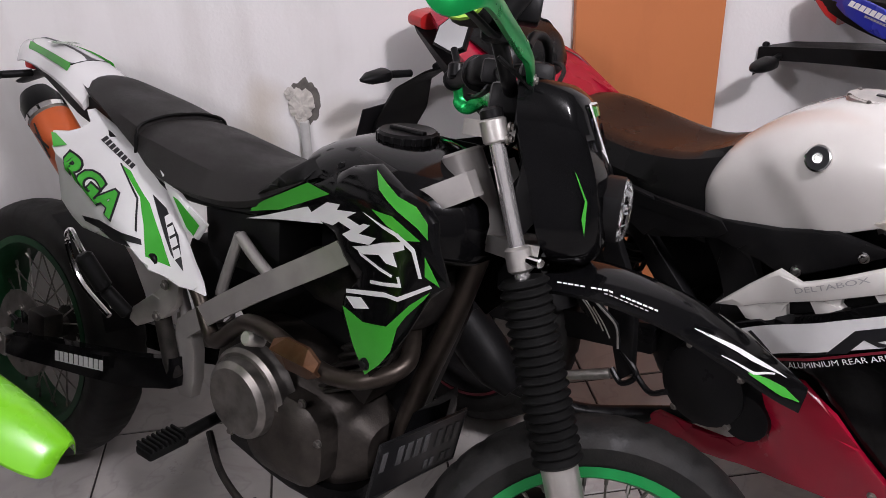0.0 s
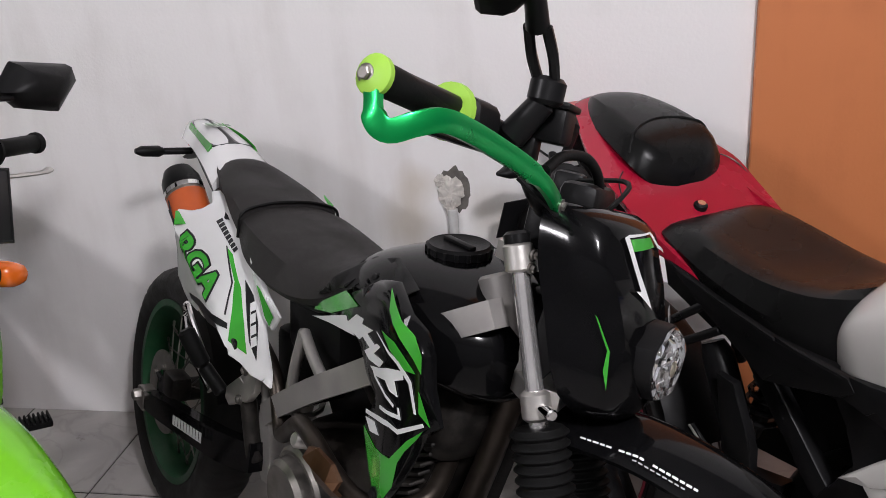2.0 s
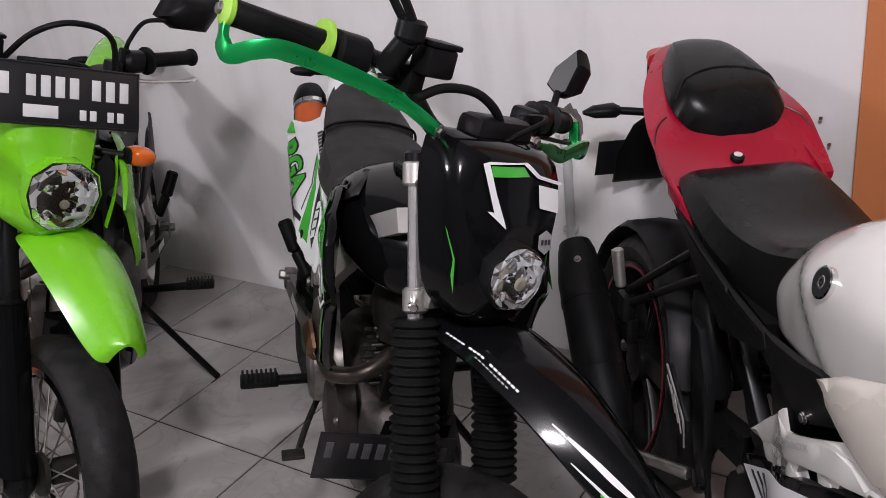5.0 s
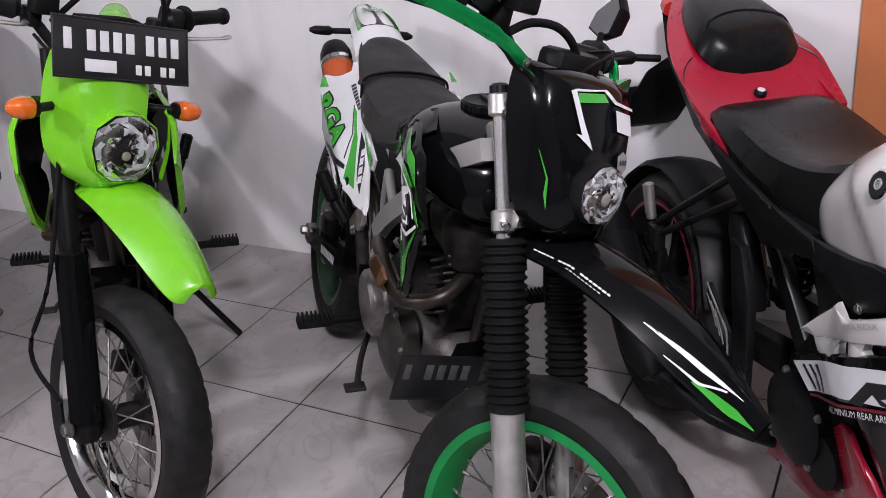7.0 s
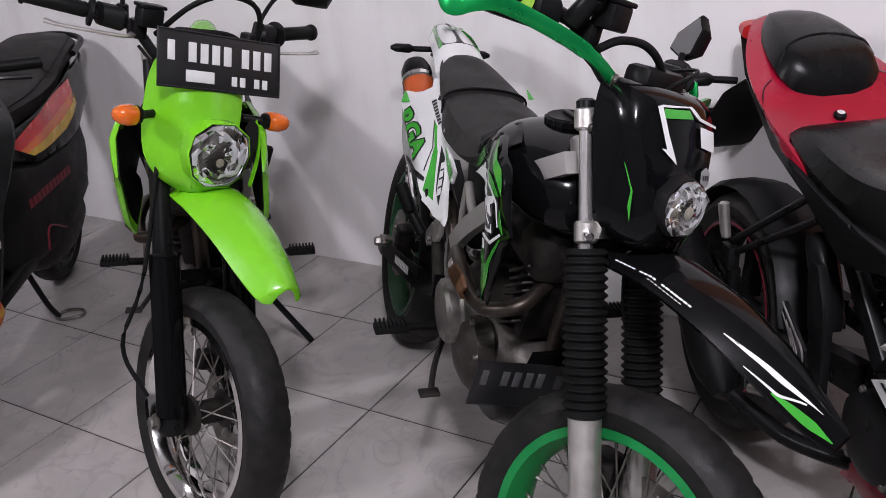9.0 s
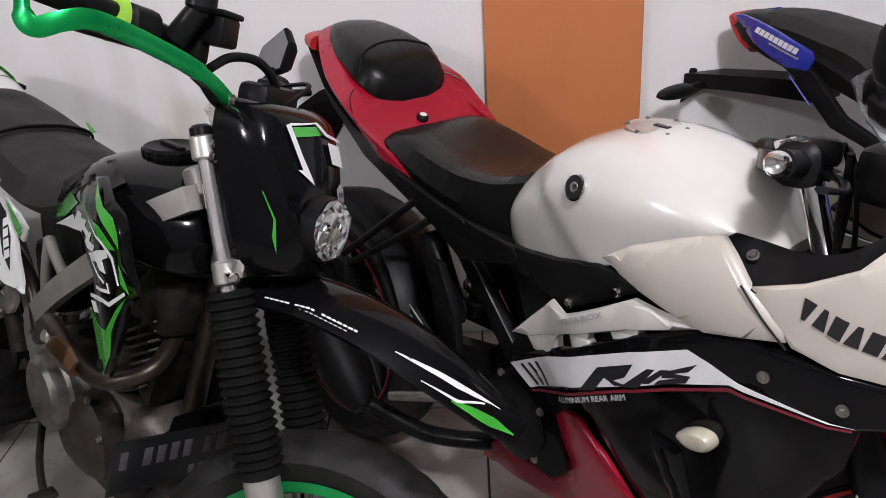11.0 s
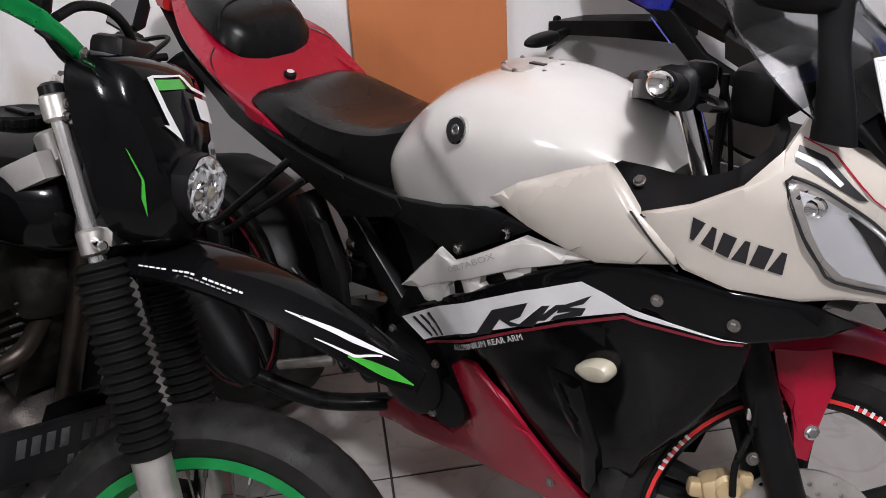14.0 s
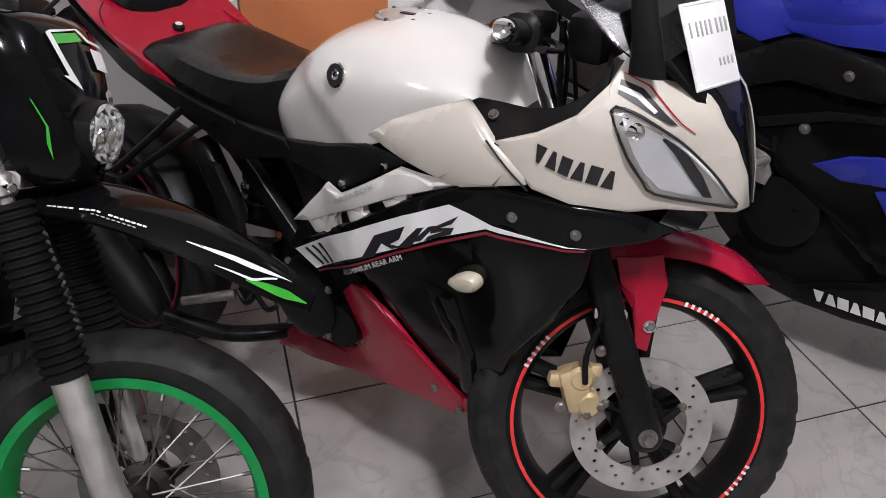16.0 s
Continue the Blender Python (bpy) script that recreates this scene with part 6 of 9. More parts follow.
def cast_wheel(bike, c, R, w, rim_r, spokes, stripe, disc_side, disc_r):
    """A black cast wheel with twin-bar spokes and a coloured rim tape."""
    C = Vector(c)
    wheel = part("wheel", ring_mesh(c, [(rim_r, -0.36 * w), (rim_r + 0.004, -0.43 * w), (rim_r - 0.010, -0.43 * w), (rim_r - 0.020, -0.30 * w), (rim_r - 0.026, 0), (rim_r - 0.020, 0.30 * w), (rim_r - 0.010, 0.43 * w), (rim_r + 0.004, 0.43 * w), (rim_r, 0.36 * w)]), M_SATIN, bike, "black cast alloy wheel with a red rim stripe")
    part("tyre", tyre_mesh(c, R, w, rim_r), M_RUBBER, wheel, "black rubber road tyre")
    part("hub", spin([(C + Vector((0, -0.05, 0)), 0.03), (C + Vector((0, -0.045, 0)), 0.046), (C + Vector((0, 0.045, 0)), 0.046), (C + Vector((0, 0.05, 0)), 0.03)], (0, 1, 0), 28), M_SATIN, wheel)
    for i in range(spokes):
        a = 2 * math.pi * i / spokes + 0.35
        for da in (-0.085, 0.085):
            p, q = a + da * 1.6, a + da
            d0 = C + Vector((0.036 * math.cos(p), 0, 0.036 * math.sin(p)))
            d1 = C + Vector(((rim_r - 0.018) * math.cos(q), 0, (rim_r - 0.018) * math.sin(q)))
            ax = (d1 - d0).normalized()
            sd = ax.cross(Vector((0, 1, 0)))
            part("spoke", loft([oval(pp, ww, 0.011, (0, 1, 0), sd, 10, 3) for pp, ww in ((d0, 0.026), (d0.lerp(d1, 0.5), 0.02), (d1, 0.024))]), M_SATIN, wheel)
    if stripe:
        for s in (-1, 1):
            part("rim_stripe", ring_mesh(c, [(rim_r - 0.0015, s * 0.437 * w), (rim_r - 0.0015, s * 0.446 * w), (rim_r - 0.0075, s * 0.446 * w), (rim_r - 0.0075, s * 0.437 * w)]), stripe, wheel, "red rim tape")
    brake_disc(wheel, c, disc_side * 0.072, disc_r * 0.94, 0.0035, 0.64, 40, M_ALU)
    return wheel


def build_sport(b):
    XF[0] = Matrix.Identity(4)
    # tank
    tk = []
    T_ROWS = ((0.583, 0.745, 0.676, 0.088), (0.592, 0.785, 0.672, 0.106), (0.64, 0.838, 0.675, 0.122), (0.71, 0.886, 0.690, 0.139), (0.80, 0.917, 0.712, 0.150), (0.89, 0.915, 0.752, 0.147), (0.97, 0.888, 0.786, 0.126), (1.04, 0.853, 0.803, 0.094), (1.09, 0.826, 0.808, 0.052))
    shape_ = curve_points([r[:3] for r in T_ROWS], False, 5)
    wide_ = curve_points([(r[0], r[3], 0) for r in T_ROWS], False, 5)
    half = [(0, 1), (0.42, 0.95), (0.74, 0.74), (0.93, 0.40), (1.0, 0.05), (0.985, -0.40), (0.945, -0.80), (0.925, -0.965), (0.90, -1.0), (0.80, -1.01), (0.35, -1.0)]
    loop_ = half + [(0, -1)] + [(-y, z) for y, z in half[:0:-1]]
    loop_ = curve_points([(y, z, 0) for y, z in loop_], True, 3)
    for (x, top, bot), (_, w, _) in zip(shape_, wide_):
        zc, h = (top + bot) / 2, (top - bot) / 2
        ring = []
        for q in loop_:
            # the knee recess starts at a slanting crease
            f = max(0, min(1, (0.735 - 0.085 * q.y - x) / 0.028)) * max(0, min(1, (0.93 - q.y) / 0.3))
            f *= f * (3 - 2 * f)
            ring.append((x, w * q.x * (1 - 0.062 * f * max(0.25, min(1, (x - 0.56) / 0.1))), zc + h * q.y))
        tk.append(ring)
    tank = part("fuel_tank", loft(tk, True), M_PEARL, b, "pearl white fuel tank")
    cap = part("fuel_cap", merge(spin([((0.812, 0, 0.906), 0.049), ((0.812, 0, 0.9175), 0.048), ((0.812, 0, 0.9183), 0.045), ((0.812, 0, 0.9175), 0.043)], (0.0, 0, 1), 40), spin([((0.812, 0, 0.912), 0.042), ((0.812, 0, 0.9182), 0.040), ((0.812, 0, 0.9192), 0.030)], (0.0, 0, 1), 36)), M_ALU, tank, "round alloy fuel cap")
    part("cap_flap", box((0.822, 0, 0.9200), (0.028, 0.011, 0.003), 0.0012), M_BLKINK, cap)
    for i in range(6):
        a_ = math.pi * (i + 0.5) / 3
        part("bolt", bolt((0.812 + 0.0455 * math.cos(a_), 0.0455 * math.sin(a_), 0.9175), (0, 0, 1), 0.0028, 0.003), M_STEEL, cap)
    for s in (-1, 1):
        c = Vector((0.788, s * 0.1475, 0.845))
        n = Vector((-0.08, s, 0.34)).normalized()
        part("badge", spin([(c - n * 0.006, 0.0215), (c + n * 0.002, 0.0215), (c + n * 0.003, 0.019)], n, 32), M_CHROME, tank, "round emblem with a chrome edge")
        part("badge_face", merge(spin([(c + n * 0.002, 0.0185), (c + n * 0.0034, 0.0185)], n, 28)), M_BLKINK, tank)
        part("badge_ring", spin([(c + n * 0.0036, 0.0085), (c + n * 0.0042, 0.0080), (c + n * 0.0042, 0.0055), (c + n * 0.0036, 0.0050)], n, 24), M_CHROME, tank)
    # rider seat
    def sring(x, zt, zs, w, zb, dip):
        return [(x, k * w, zt + dip * k * k - (zt + dip - zs) * max(0, abs(k) - 0.8) * 5) for k in np.linspace(-1, 1, 13)] + [(x, w * 0.94, zb), (x, -w * 0.94, zb)]
    st = [sring(*r) for r in ((0.212, 0.778, 0.772, 0.104, 0.752, 0.0), (0.225, 0.792, 0.778, 0.122, 0.748, 0.0), (0.28, 0.792, 0.768, 0.136, 0.735, 0.004), (0.36, 0.778, 0.748, 0.142, 0.712, 0.008), (0.45, 0.765, 0.728, 0.138, 0.694, 0.012), (0.53, 0.768, 0.715, 0.122, 0.680, 0.014), (0.585, 0.785, 0.705, 0.104, 0.674, 0.014), (0.605, 0.795, 0.70, 0.094, 0.674, 0.012))]
    part("seat", loft(st, True, 4), M_SEAT_S, b, "smooth black vinyl rider seat")
    # red tail with passenger pad
    tl = []
    for x, zc, w, ze, zb in ((-0.178, 0.936, 0.024, 0.930, 0.916), (-0.155, 0.942, 0.058, 0.930, 0.900), (-0.08, 0.930, 0.103, 0.905, 0.868), (0.0, 0.903, 0.138, 0.875, 0.838), (0.09, 0.858, 0.160, 0.843, 0.803), (0.15, 0.814, 0.160, 0.810, 0.775), (0.20, 0.786, 0.156, 0.784, 0.752), (0.235, 0.772, 0.150, 0.768, 0.742)):
        tl.append([(x, k * w + 0.016, zc + (ze - zc) * k * k) for k in np.linspace(-1, 1, 15)] + [(x, k * w + 0.016, z) for k, z in ((0.985, ze - 0.012), (0.86, zb), (-0.86, zb), (-0.985, ze - 0.012))])
    tail = part("tail_cowl", loft(tl, True, 4), M_RED, b, "glossy red tail cowl")
    both("side_strip", lambda: panel([(0.13, 0.815), (0.19, 0.776), (0.235, 0.752), (0.33, 0.714), (0.45, 0.676), (0.40, 0.712), (0.31, 0.748), (0.235, 0.780)], lambda x, z: -float(np.interp(x, (0.12, 0.24, 0.45), (0.146, 0.147, 0.122))), 0.004, 0.006, 0.03), M_RED, b, "red strip under the seat")
    for s in (-1, 1):
        part("panel_seam", tube([(0.085, 0.016 + s * 0.118, 0.853), (0.098, 0.016 + s * 0.135, 0.846), (0.115, 0.016 + s * 0.148, 0.834), (0.150, 0.016 + s * 0.1605, 0.806)], 0.0013, 6), M_BLKINK, tail)
    part("lock", merge(spin([((0.187, 0, 0.790), 0.013), ((0.190, 0, 0.7985), 0.013), ((0.191, 0, 0.8), 0.011)], (0.3, 0, 0.95), 18)), M_BLACK, tail, "seat lock")
    part("lock_barrel", spin([((0.190, 0, 0.798), 0.008), ((0.192, 0, 0.803), 0.008)], (0.3, 0, 0.95), 14), M_CHROME, tail)
    pad = []
    for x, zt, w in ((-0.150, 0.938, 0.020), (-0.138, 0.951, 0.046), (-0.09, 0.956, 0.074), (-0.02, 0.946, 0.096), (0.05, 0.928, 0.110), (0.090, 0.910, 0.110), (0.112, 0.892, 0.098), (0.128, 0.870, 0.072), (0.138, 0.848, 0.036)):
        pad.append([(x, k * w + 0.019, zt - 0.008 * k * k - 0.05 * max(0, abs(k) - 0.75) ** 1.5 * 6) for k in np.linspace(-1, 1, 15)] + [(x, w * 0.94 + 0.019, zt - 0.055), (x, -w * 0.94 + 0.019, zt - 0.055)])
    pd = part("passenger_pad", loft(pad, True, 4), M_SEAT_S, b, "black vinyl passenger pad")
    seam = []
    for k in np.linspace(-0.93, 0.93, 13):
        x = 0.040 + 0.045 * k * k
        zt, w = float(np.interp(x, (-0.02, 0.05, 0.09), (0.946, 0.928, 0.910))), float(np.interp(x, (-0.02, 0.05, 0.09), (0.096, 0.110, 0.110)))
        seam.append((x, k * w + 0.019, zt - 0.008 * k * k - 0.3 * max(0, abs(k) - 0.75) ** 1.5 + 0.0005))
    part("pad_seam", tube(seam, 0.0026, 8), M_SOFT, pd)
    part("tail_light", loft([oval((x, 0, 0.902), w, h, n=14, power=3) for x, w, h in ((-0.235, 0.035, 0.012), (-0.225, 0.045, 0.018), (-0.17, 0.06, 0.02))]), M_REDP, b, "red tail lamp")
    part("under_tail", loft([[(x, -w, z), (x, w, z), (x, w * 0.8, z - t), (x, -w * 0.8, z - t)] for x, z, w, t in ((-0.20, 0.892, 0.05, 0.02), (-0.05, 0.835, 0.10, 0.05), (0.10, 0.78, 0.12, 0.07), (0.35, 0.715, 0.13, 0.08), (0.60, 0.68, 0.12, 0.06))]), M_BLACK, b, "black plastic undertail")
    hold = part("plate_holder", loft([[(x, -w, z), (x, w, z), (x - 0.015, w, z - 0.012), (x - 0.015, -w, z - 0.012)] for x, z, w in ((-0.06, 0.835, 0.04), (-0.17, 0.79, 0.045), (-0.25, 0.74, 0.06), (-0.29, 0.66, 0.085), (-0.32, 0.58, 0.085))]), M_BLACK, b, "black tail bracket with number plate")
    number_plate(b, facing((-0.315, 0, 0.64), (0, -1, 0), (-0.93, 0, 0.36)), 0.26, 0.105, M_PLATE, M_GREY, PLATE_BARS)
    for s in (-1, 1):
        part("rear_indicator", merge(rod((-0.22, s * 0.04, 0.775), (-0.235, s * 0.10, 0.78), 0.009, soft=0.002), loft([oval((-0.235, s * (0.10 + d), 0.782), 0.024 * k, 0.016 * k, (1, 0, 0), (0, 0, 1), 12) for d, k in ((0, 0.6), (0.012, 1), (0.06, 0.85), (0.085, 0.25))])), M_BLACK, b, "black stalk indicator")
    # frame covers
    cover = [(0.26, 0.748), (0.33, 0.732), (0.402, 0.718), (0.511, 0.702), (0.646, 0.697), (0.75, 0.712), (0.84, 0.735), (0.93, 0.724), (0.86, 0.68), (0.772, 0.628), (0.725, 0.645), (0.64, 0.66), (0.557, 0.635), (0.50, 0.62), (0.445, 0.648), (0.354, 0.69)]
    cv = both("frame_cover", lambda: panel(cover, lambda x, z: -0.148, 0.006, 0.006, 0.035), M_BLACK, b, "matt black frame cover with a woven edge")
    both("woven_edge", lambda: decal([(0.275, 0.741), (0.402, 0.714), (0.511, 0.698), (0.64, 0.693), (0.60, 0.675), (0.50, 0.676), (0.40, 0.69), (0.33, 0.715)], lambda x, z: -0.148, 0.001), M_SATIN, cv)
    both("frame_brace", lambda: panel([(0.40, 0.655), (0.47, 0.635), (0.60, 0.50), (0.66, 0.44), (0.62, 0.42), (0.55, 0.49)], lambda x, z: -0.115, 0.02, 0.006, 0.04), M_SATIN, b)
    both("frame_brace", lambda: panel([(0.60, 0.66), (0.70, 0.64), (0.74, 0.55), (0.66, 0.43), (0.60, 0.45), (0.66, 0.55), (0.64, 0.60)], lambda x, z: -0.125, 0.02, 0.006, 0.04), M_SATIN, b)
    for x, z in ((0.789, 0.650), (0.887, 0.708)):
        for i, s in enumerate((-1, 1)):
            part("bolt", bolt((x, s * 0.150, z), (0, s, 0), 0.007), M_CHROME, cv[i])
    # white air vents with fins over a dark recess
    both("vent_recess", lambda: panel([(0.70, 0.548), (0.80, 0.60), (0.96, 0.69), (1.07, 0.74), (1.07, 0.715), (0.90, 0.62), (0.75, 0.525)], lambda x, z: s_fair(x, z) + 0.03, 0.004, 0.0, 0.04), M_BLACK, b)
    vt = both("vent_panel", lambda: panel([(0.665, 0.546), (0.72, 0.605), (0.771, 0.655), (0.815, 0.652), (0.90, 0.705), (0.972, 0.752), (1.08, 0.752), (1.04, 0.733), (0.965, 0.70), (0.86, 0.642), (0.80, 0.608), (0.72, 0.562)], s_fair, 0.006, 0.008, 0.03), M_PEARL, b, "white moulded vent panel")
    for q in ([(0.70, 0.562), (0.735, 0.575), (0.80, 0.608), (0.795, 0.598), (0.80, 0.578), (0.755, 0.542), (0.725, 0.54)], [(0.835, 0.628), (0.885, 0.656), (0.885, 0.645), (0.905, 0.632), (0.875, 0.618), (0.845, 0.602), (0.848, 0.615)], [(0.93, 0.68), (0.985, 0.71), (0.985, 0.698), (1.01, 0.686), (0.965, 0.665), (0.94, 0.652), (0.945, 0.665)]):
        both("vent_fin", lambda q=q: panel(q, lambda x, z: s_fair(x, z) + 0.004, 0.012, 0.005, 0.025), M_PEARL, vt)
    both("lettering", lambda: on_surface(stretched(letters("DELTABOX", 0.0125), 2.1), (0.809, 0.632), (0.141, 0.089), s_fair, 0.0015), M_GREY, vt, "grey lettering on the vent panel", False)
    # upper fairing
    uf = both("side_fairing", lambda: panel([(0.906, 0.790), (0.958, 0.826), (1.024, 0.856), (1.086, 0.880), (1.112, 0.860), (1.139, 0.836), (1.168, 0.813), (1.190, 0.793), (1.190, 0.778), (1.145, 0.768), (1.092, 0.752), (1.05, 0.756), (0.985, 0.770)], lambda x, z: s_fair(x, z) - 0.004 + 0.35 * max(0, z - 0.82), 0.005, 0.010, 0.03), M_PEARL_F, b, "warm pearl white side fairing, darkened as in shade")
    nose = [(1.142, 0.835), (1.198, 0.856), (1.249, 0.887), (1.272, 0.923), (1.281, 0.964), (1.281, 1.011), (1.297, 0.99), (1.33, 0.958), (1.362, 0.925), (1.392, 0.893), (1.419, 0.842), (1.436, 0.79), (1.443, 0.743), (1.431, 0.736), (1.354, 0.748), (1.317, 0.745), (1.25, 0.757), (1.197, 0.772), (1.17, 0.803)]

    def s_nose(x, z):
        return s_fair(x, z) + 0.75 * max(0, z - 0.88) * min(1, max(0, (x - 1.2) / 0.08))
    nf = both("front_fairing", lambda: panel(nose, s_nose, 0.005, 0.009, 0.025), M_PEARL_F, b, "warm pearl white front fairing, darkened as in shade")
    mid_nose = loft([[(x, y, z) for y, z in ((-w, z0), (-w * 0.5, z0 + 0.012), (0, z0 + 0.016), (w * 0.5, z0 + 0.012), (w, z0), (w, z0 - 0.01), (-w, z0 - 0.01))] for x, w, z0 in ((1.30, 0.120, 0.985), (1.345, 0.092, 0.94), (1.385, 0.062, 0.893), (1.412, 0.036, 0.84), (1.432, 0.018, 0.78), (1.440, 0.010, 0.742))], True, 3)
    part("nose_cowl", mid_nose, M_GLOSS, b, "glossy black nose wedge")
    part("nose_stripe", loft([[(x, y, z) for y, z in ((-w * 0.55, z0 + 0.0135), (0, z0 + 0.018), (w * 0.55, z0 + 0.0135), (w * 0.5, z0 + 0.010), (-w * 0.5, z0 + 0.010))] for x, w, z0 in ((1.315, 0.112, 0.972), (1.345, 0.092, 0.94), (1.385, 0.062, 0.893), (1.412, 0.016, 0.84))], True, 3), M_BLKINK, b)
    for i in range(2):
        part("panel_seam", (lambda bm: bm if i == 0 else flip(bm))(tube([(1.134, s_fair(1.134, 0.84) - 0.003, 0.838), (1.165, s_fair(1.165, 0.8) - 0.005, 0.806), (1.196, s_fair(1.196, 0.77) - 0.004, 0.773)], 0.0015, 6)), M_BLKINK, uf[i])
    # letter blocks along the fairing
    for k, (lo_, hi_) in enumerate(((0.32, 1.0), (1.0, 0.36), (1.0, 1.0), (1.0, 0.36), (1.0, 1.0), (1.0, 0.36))):
        both("sticker", lambda k=k, lo_=lo_, hi_=hi_: on_surface(wedge(0.0150, 0.0265, lo_, hi_), (1.2000 + k * 0.0170, 0.8190 - k * 0.0062), (0.94, -0.34), s_nose, 0.0022), M_BLKINK, nf)
    both("sticker", lambda: decal([(1.284, 0.930), (1.312, 0.919), (1.36, 0.875), (1.352, 0.876), (1.312, 0.900), (1.286, 0.914)], s_nose, 0.002), M_BLKINK, nf)
    both("sticker", lambda: decal([(1.285, 0.938), (1.318, 0.923), (1.380, 0.862), (1.379, 0.8615), (1.317, 0.9218), (1.285, 0.937)], s_nose, 0.0024), M_RED, nf)
    both("sticker", lambda: decal([(1.284, 0.924), (1.31, 0.914), (1.335, 0.893), (1.333, 0.890), (1.308, 0.909), (1.284, 0.919)], s_nose, 0.0026), M_INK, nf)
    # headlights
    lensq = [(1.287, 0.896), (1.312, 0.893), (1.345, 0.872), (1.369, 0.850), (1.39, 0.824), (1.408, 0.798), (1.424, 0.77), (1.434, 0.750), (1.406, 0.757), (1.346, 0.777), (1.330, 0.80), (1.312, 0.835)]
    rec = both("headlight", lambda: panel(lensq, lambda x, z: s_nose(x, z) + 0.002, 0.012, 0.004, 0.02), M_BLACK, nf, "swept clear headlight with chrome reflector")
    both("reflector", lambda: panel([(1.300, 0.885), (1.325, 0.876), (1.345, 0.86), (1.385, 0.785), (1.40, 0.765), (1.35, 0.782), (1.332, 0.805), (1.318, 0.835)], lambda x, z: s_nose(x, z) - 0.0022, 0.002, 0.002, 0.02), M_REFL, rec)
    both("bulb", lambda: merge(*[spin([((x, s_nose(x, z) - 0.001, z), r), ((x, s_nose(x, z) - 0.006, z), r * 0.9), ((x, s_nose(x, z) - 0.004, z), r * 0.5)], (0.3, -0.9, 0.1), 20) for x, z, r in ((1.318, 0.868, 0.012),)]), M_CHROME, rec)
    both("lens", lambda: panel(lensq, lambda x, z: s_nose(x, z) - 0.007, 0.0015, 0.003, 0.02), M_GLASS, rec, "clear lens")
    # pale strip modelled in place of the reflection on the lens's front edge
    both("chrome_strip", lambda: tube([(x, s_nose(x, z) - 0.001, z) for x, z in ((1.345, 0.862), (1.368, 0.842), (1.39, 0.815), (1.408, 0.788), (1.422, 0.762))], [0.002, 0.005, 0.006, 0.005, 0.002], 8, flat=(1, 0.6)), M_REFL, rec, "pale strip standing for the reflection along the lens edge")
    both("divider", lambda: panel([(1.352, 0.858), (1.372, 0.836), (1.392, 0.800), (1.405, 0.766), (1.396, 0.768), (1.378, 0.802), (1.36, 0.836), (1.346, 0.856)], lambda x, z: s_nose(x, z) - 0.0040, 0.002, 0.001, 0.02), M_BLKINK, rec)
    both("lens_edge", lambda: tube([(x, s_nose(x, z) - 0.006, z) for x, z in lensq], 0.0022, 6, True, 3), M_BLKINK, rec)
    # inner dash cover, screen
    def dash():
        """A moulded cover from the fairing's inner rim down towards the steering head."""
        rim_ = curve_points([(1.086, -0.196, 0.876), (1.137, -0.210, 0.832), (1.185, -0.196, 0.844), (1.225, -0.179, 0.857), (1.253, -0.160, 0.881), (1.268, -0.140, 0.907), (1.270, -0.124, 0.948)], False, 4)
        mid_ = curve_points([(1.078, -0.155, 0.870), (1.116, -0.150, 0.870), (1.158, -0.138, 0.866), (1.196, -0.120, 0.872), (1.226, -0.105, 0.894), (1.244, -0.098, 0.918), (1.250, -0.09, 0.95)], False, 4)
        in_ = curve_points([(1.060, -0.095, 0.838), (1.10, -0.085, 0.834), (1.14, -0.070, 0.830), (1.175, -0.062, 0.834), (1.20, -0.055, 0.854), (1.218, -0.05, 0.885), (1.226, -0.05, 0.93)], False, 4)
        return loft([[p, q, r, r - Vector((0, 0, 0.006)), q - Vector((0, 0, 0.006)), p - Vector((0, -0.004, 0.006))] for p, q, r in zip(rim_, mid_, in_)])
    both("inner_cover", dash, M_SATIN, b, "black moulded inner fairing cover")
    both("bolt", lambda: bolt((1.122, -0.182, 0.862), (0, -0.6, 0.8), 0.006), M_STEEL, b)
    sc = []
    for x, z, w, h in ((1.166, 1.110, 0.108, 0.036), (1.19, 1.097, 0.120, 0.050), (1.235, 1.068, 0.132, 0.058), (1.285, 1.022, 0.134, 0.050), (1.325, 0.978, 0.120, 0.030)):
        sc.append([(x + 0.03 * (1 - k * k), k * w, z - h * k * k) for k in np.linspace(-1, 1, 13)] + [(x + 0.03 * (1 - k * k) - 0.002, k * w * 0.985, z - h * k * k - 0.003) for k in np.linspace(1, -1, 13)])
    part("windscreen", loft(sc, True, 3), M_SCREEN, b, "scratched smoked windscreen")
    # mid band: black with a white stripe
    band = [(0.659, 0.497), (0.78, 0.572), (0.887, 0.640), (0.98, 0.700), (1.067, 0.745), (1.144, 0.765), (1.23, 0.760), (1.317, 0.745), (1.372, 0.712), (1.346, 0.698), (1.274, 0.683), (1.20, 0.688), (1.136, 0.692), (1.05, 0.652), (0.964, 0.604), (0.881, 0.555), (0.80, 0.505), (0.725, 0.460)]
    bd = both("middle_fairing", lambda: panel(band, s_fair, 0.005, 0.008, 0.035), M_GLOSS, b, "black middle fairing with a white stripe")
    both("sticker", lambda: decal([(0.672, 0.490), (0.78, 0.558), (0.887, 0.622), (0.98, 0.675), (1.071, 0.721), (1.105, 0.716), (1.146, 0.707), (1.21, 0.698), (1.277, 0.689), (1.20, 0.695), (1.136, 0.699), (1.05, 0.659), (0.964, 0.610), (0.84, 0.54), (0.727, 0.467)], s_fair, 0.0016), M_INK, bd)
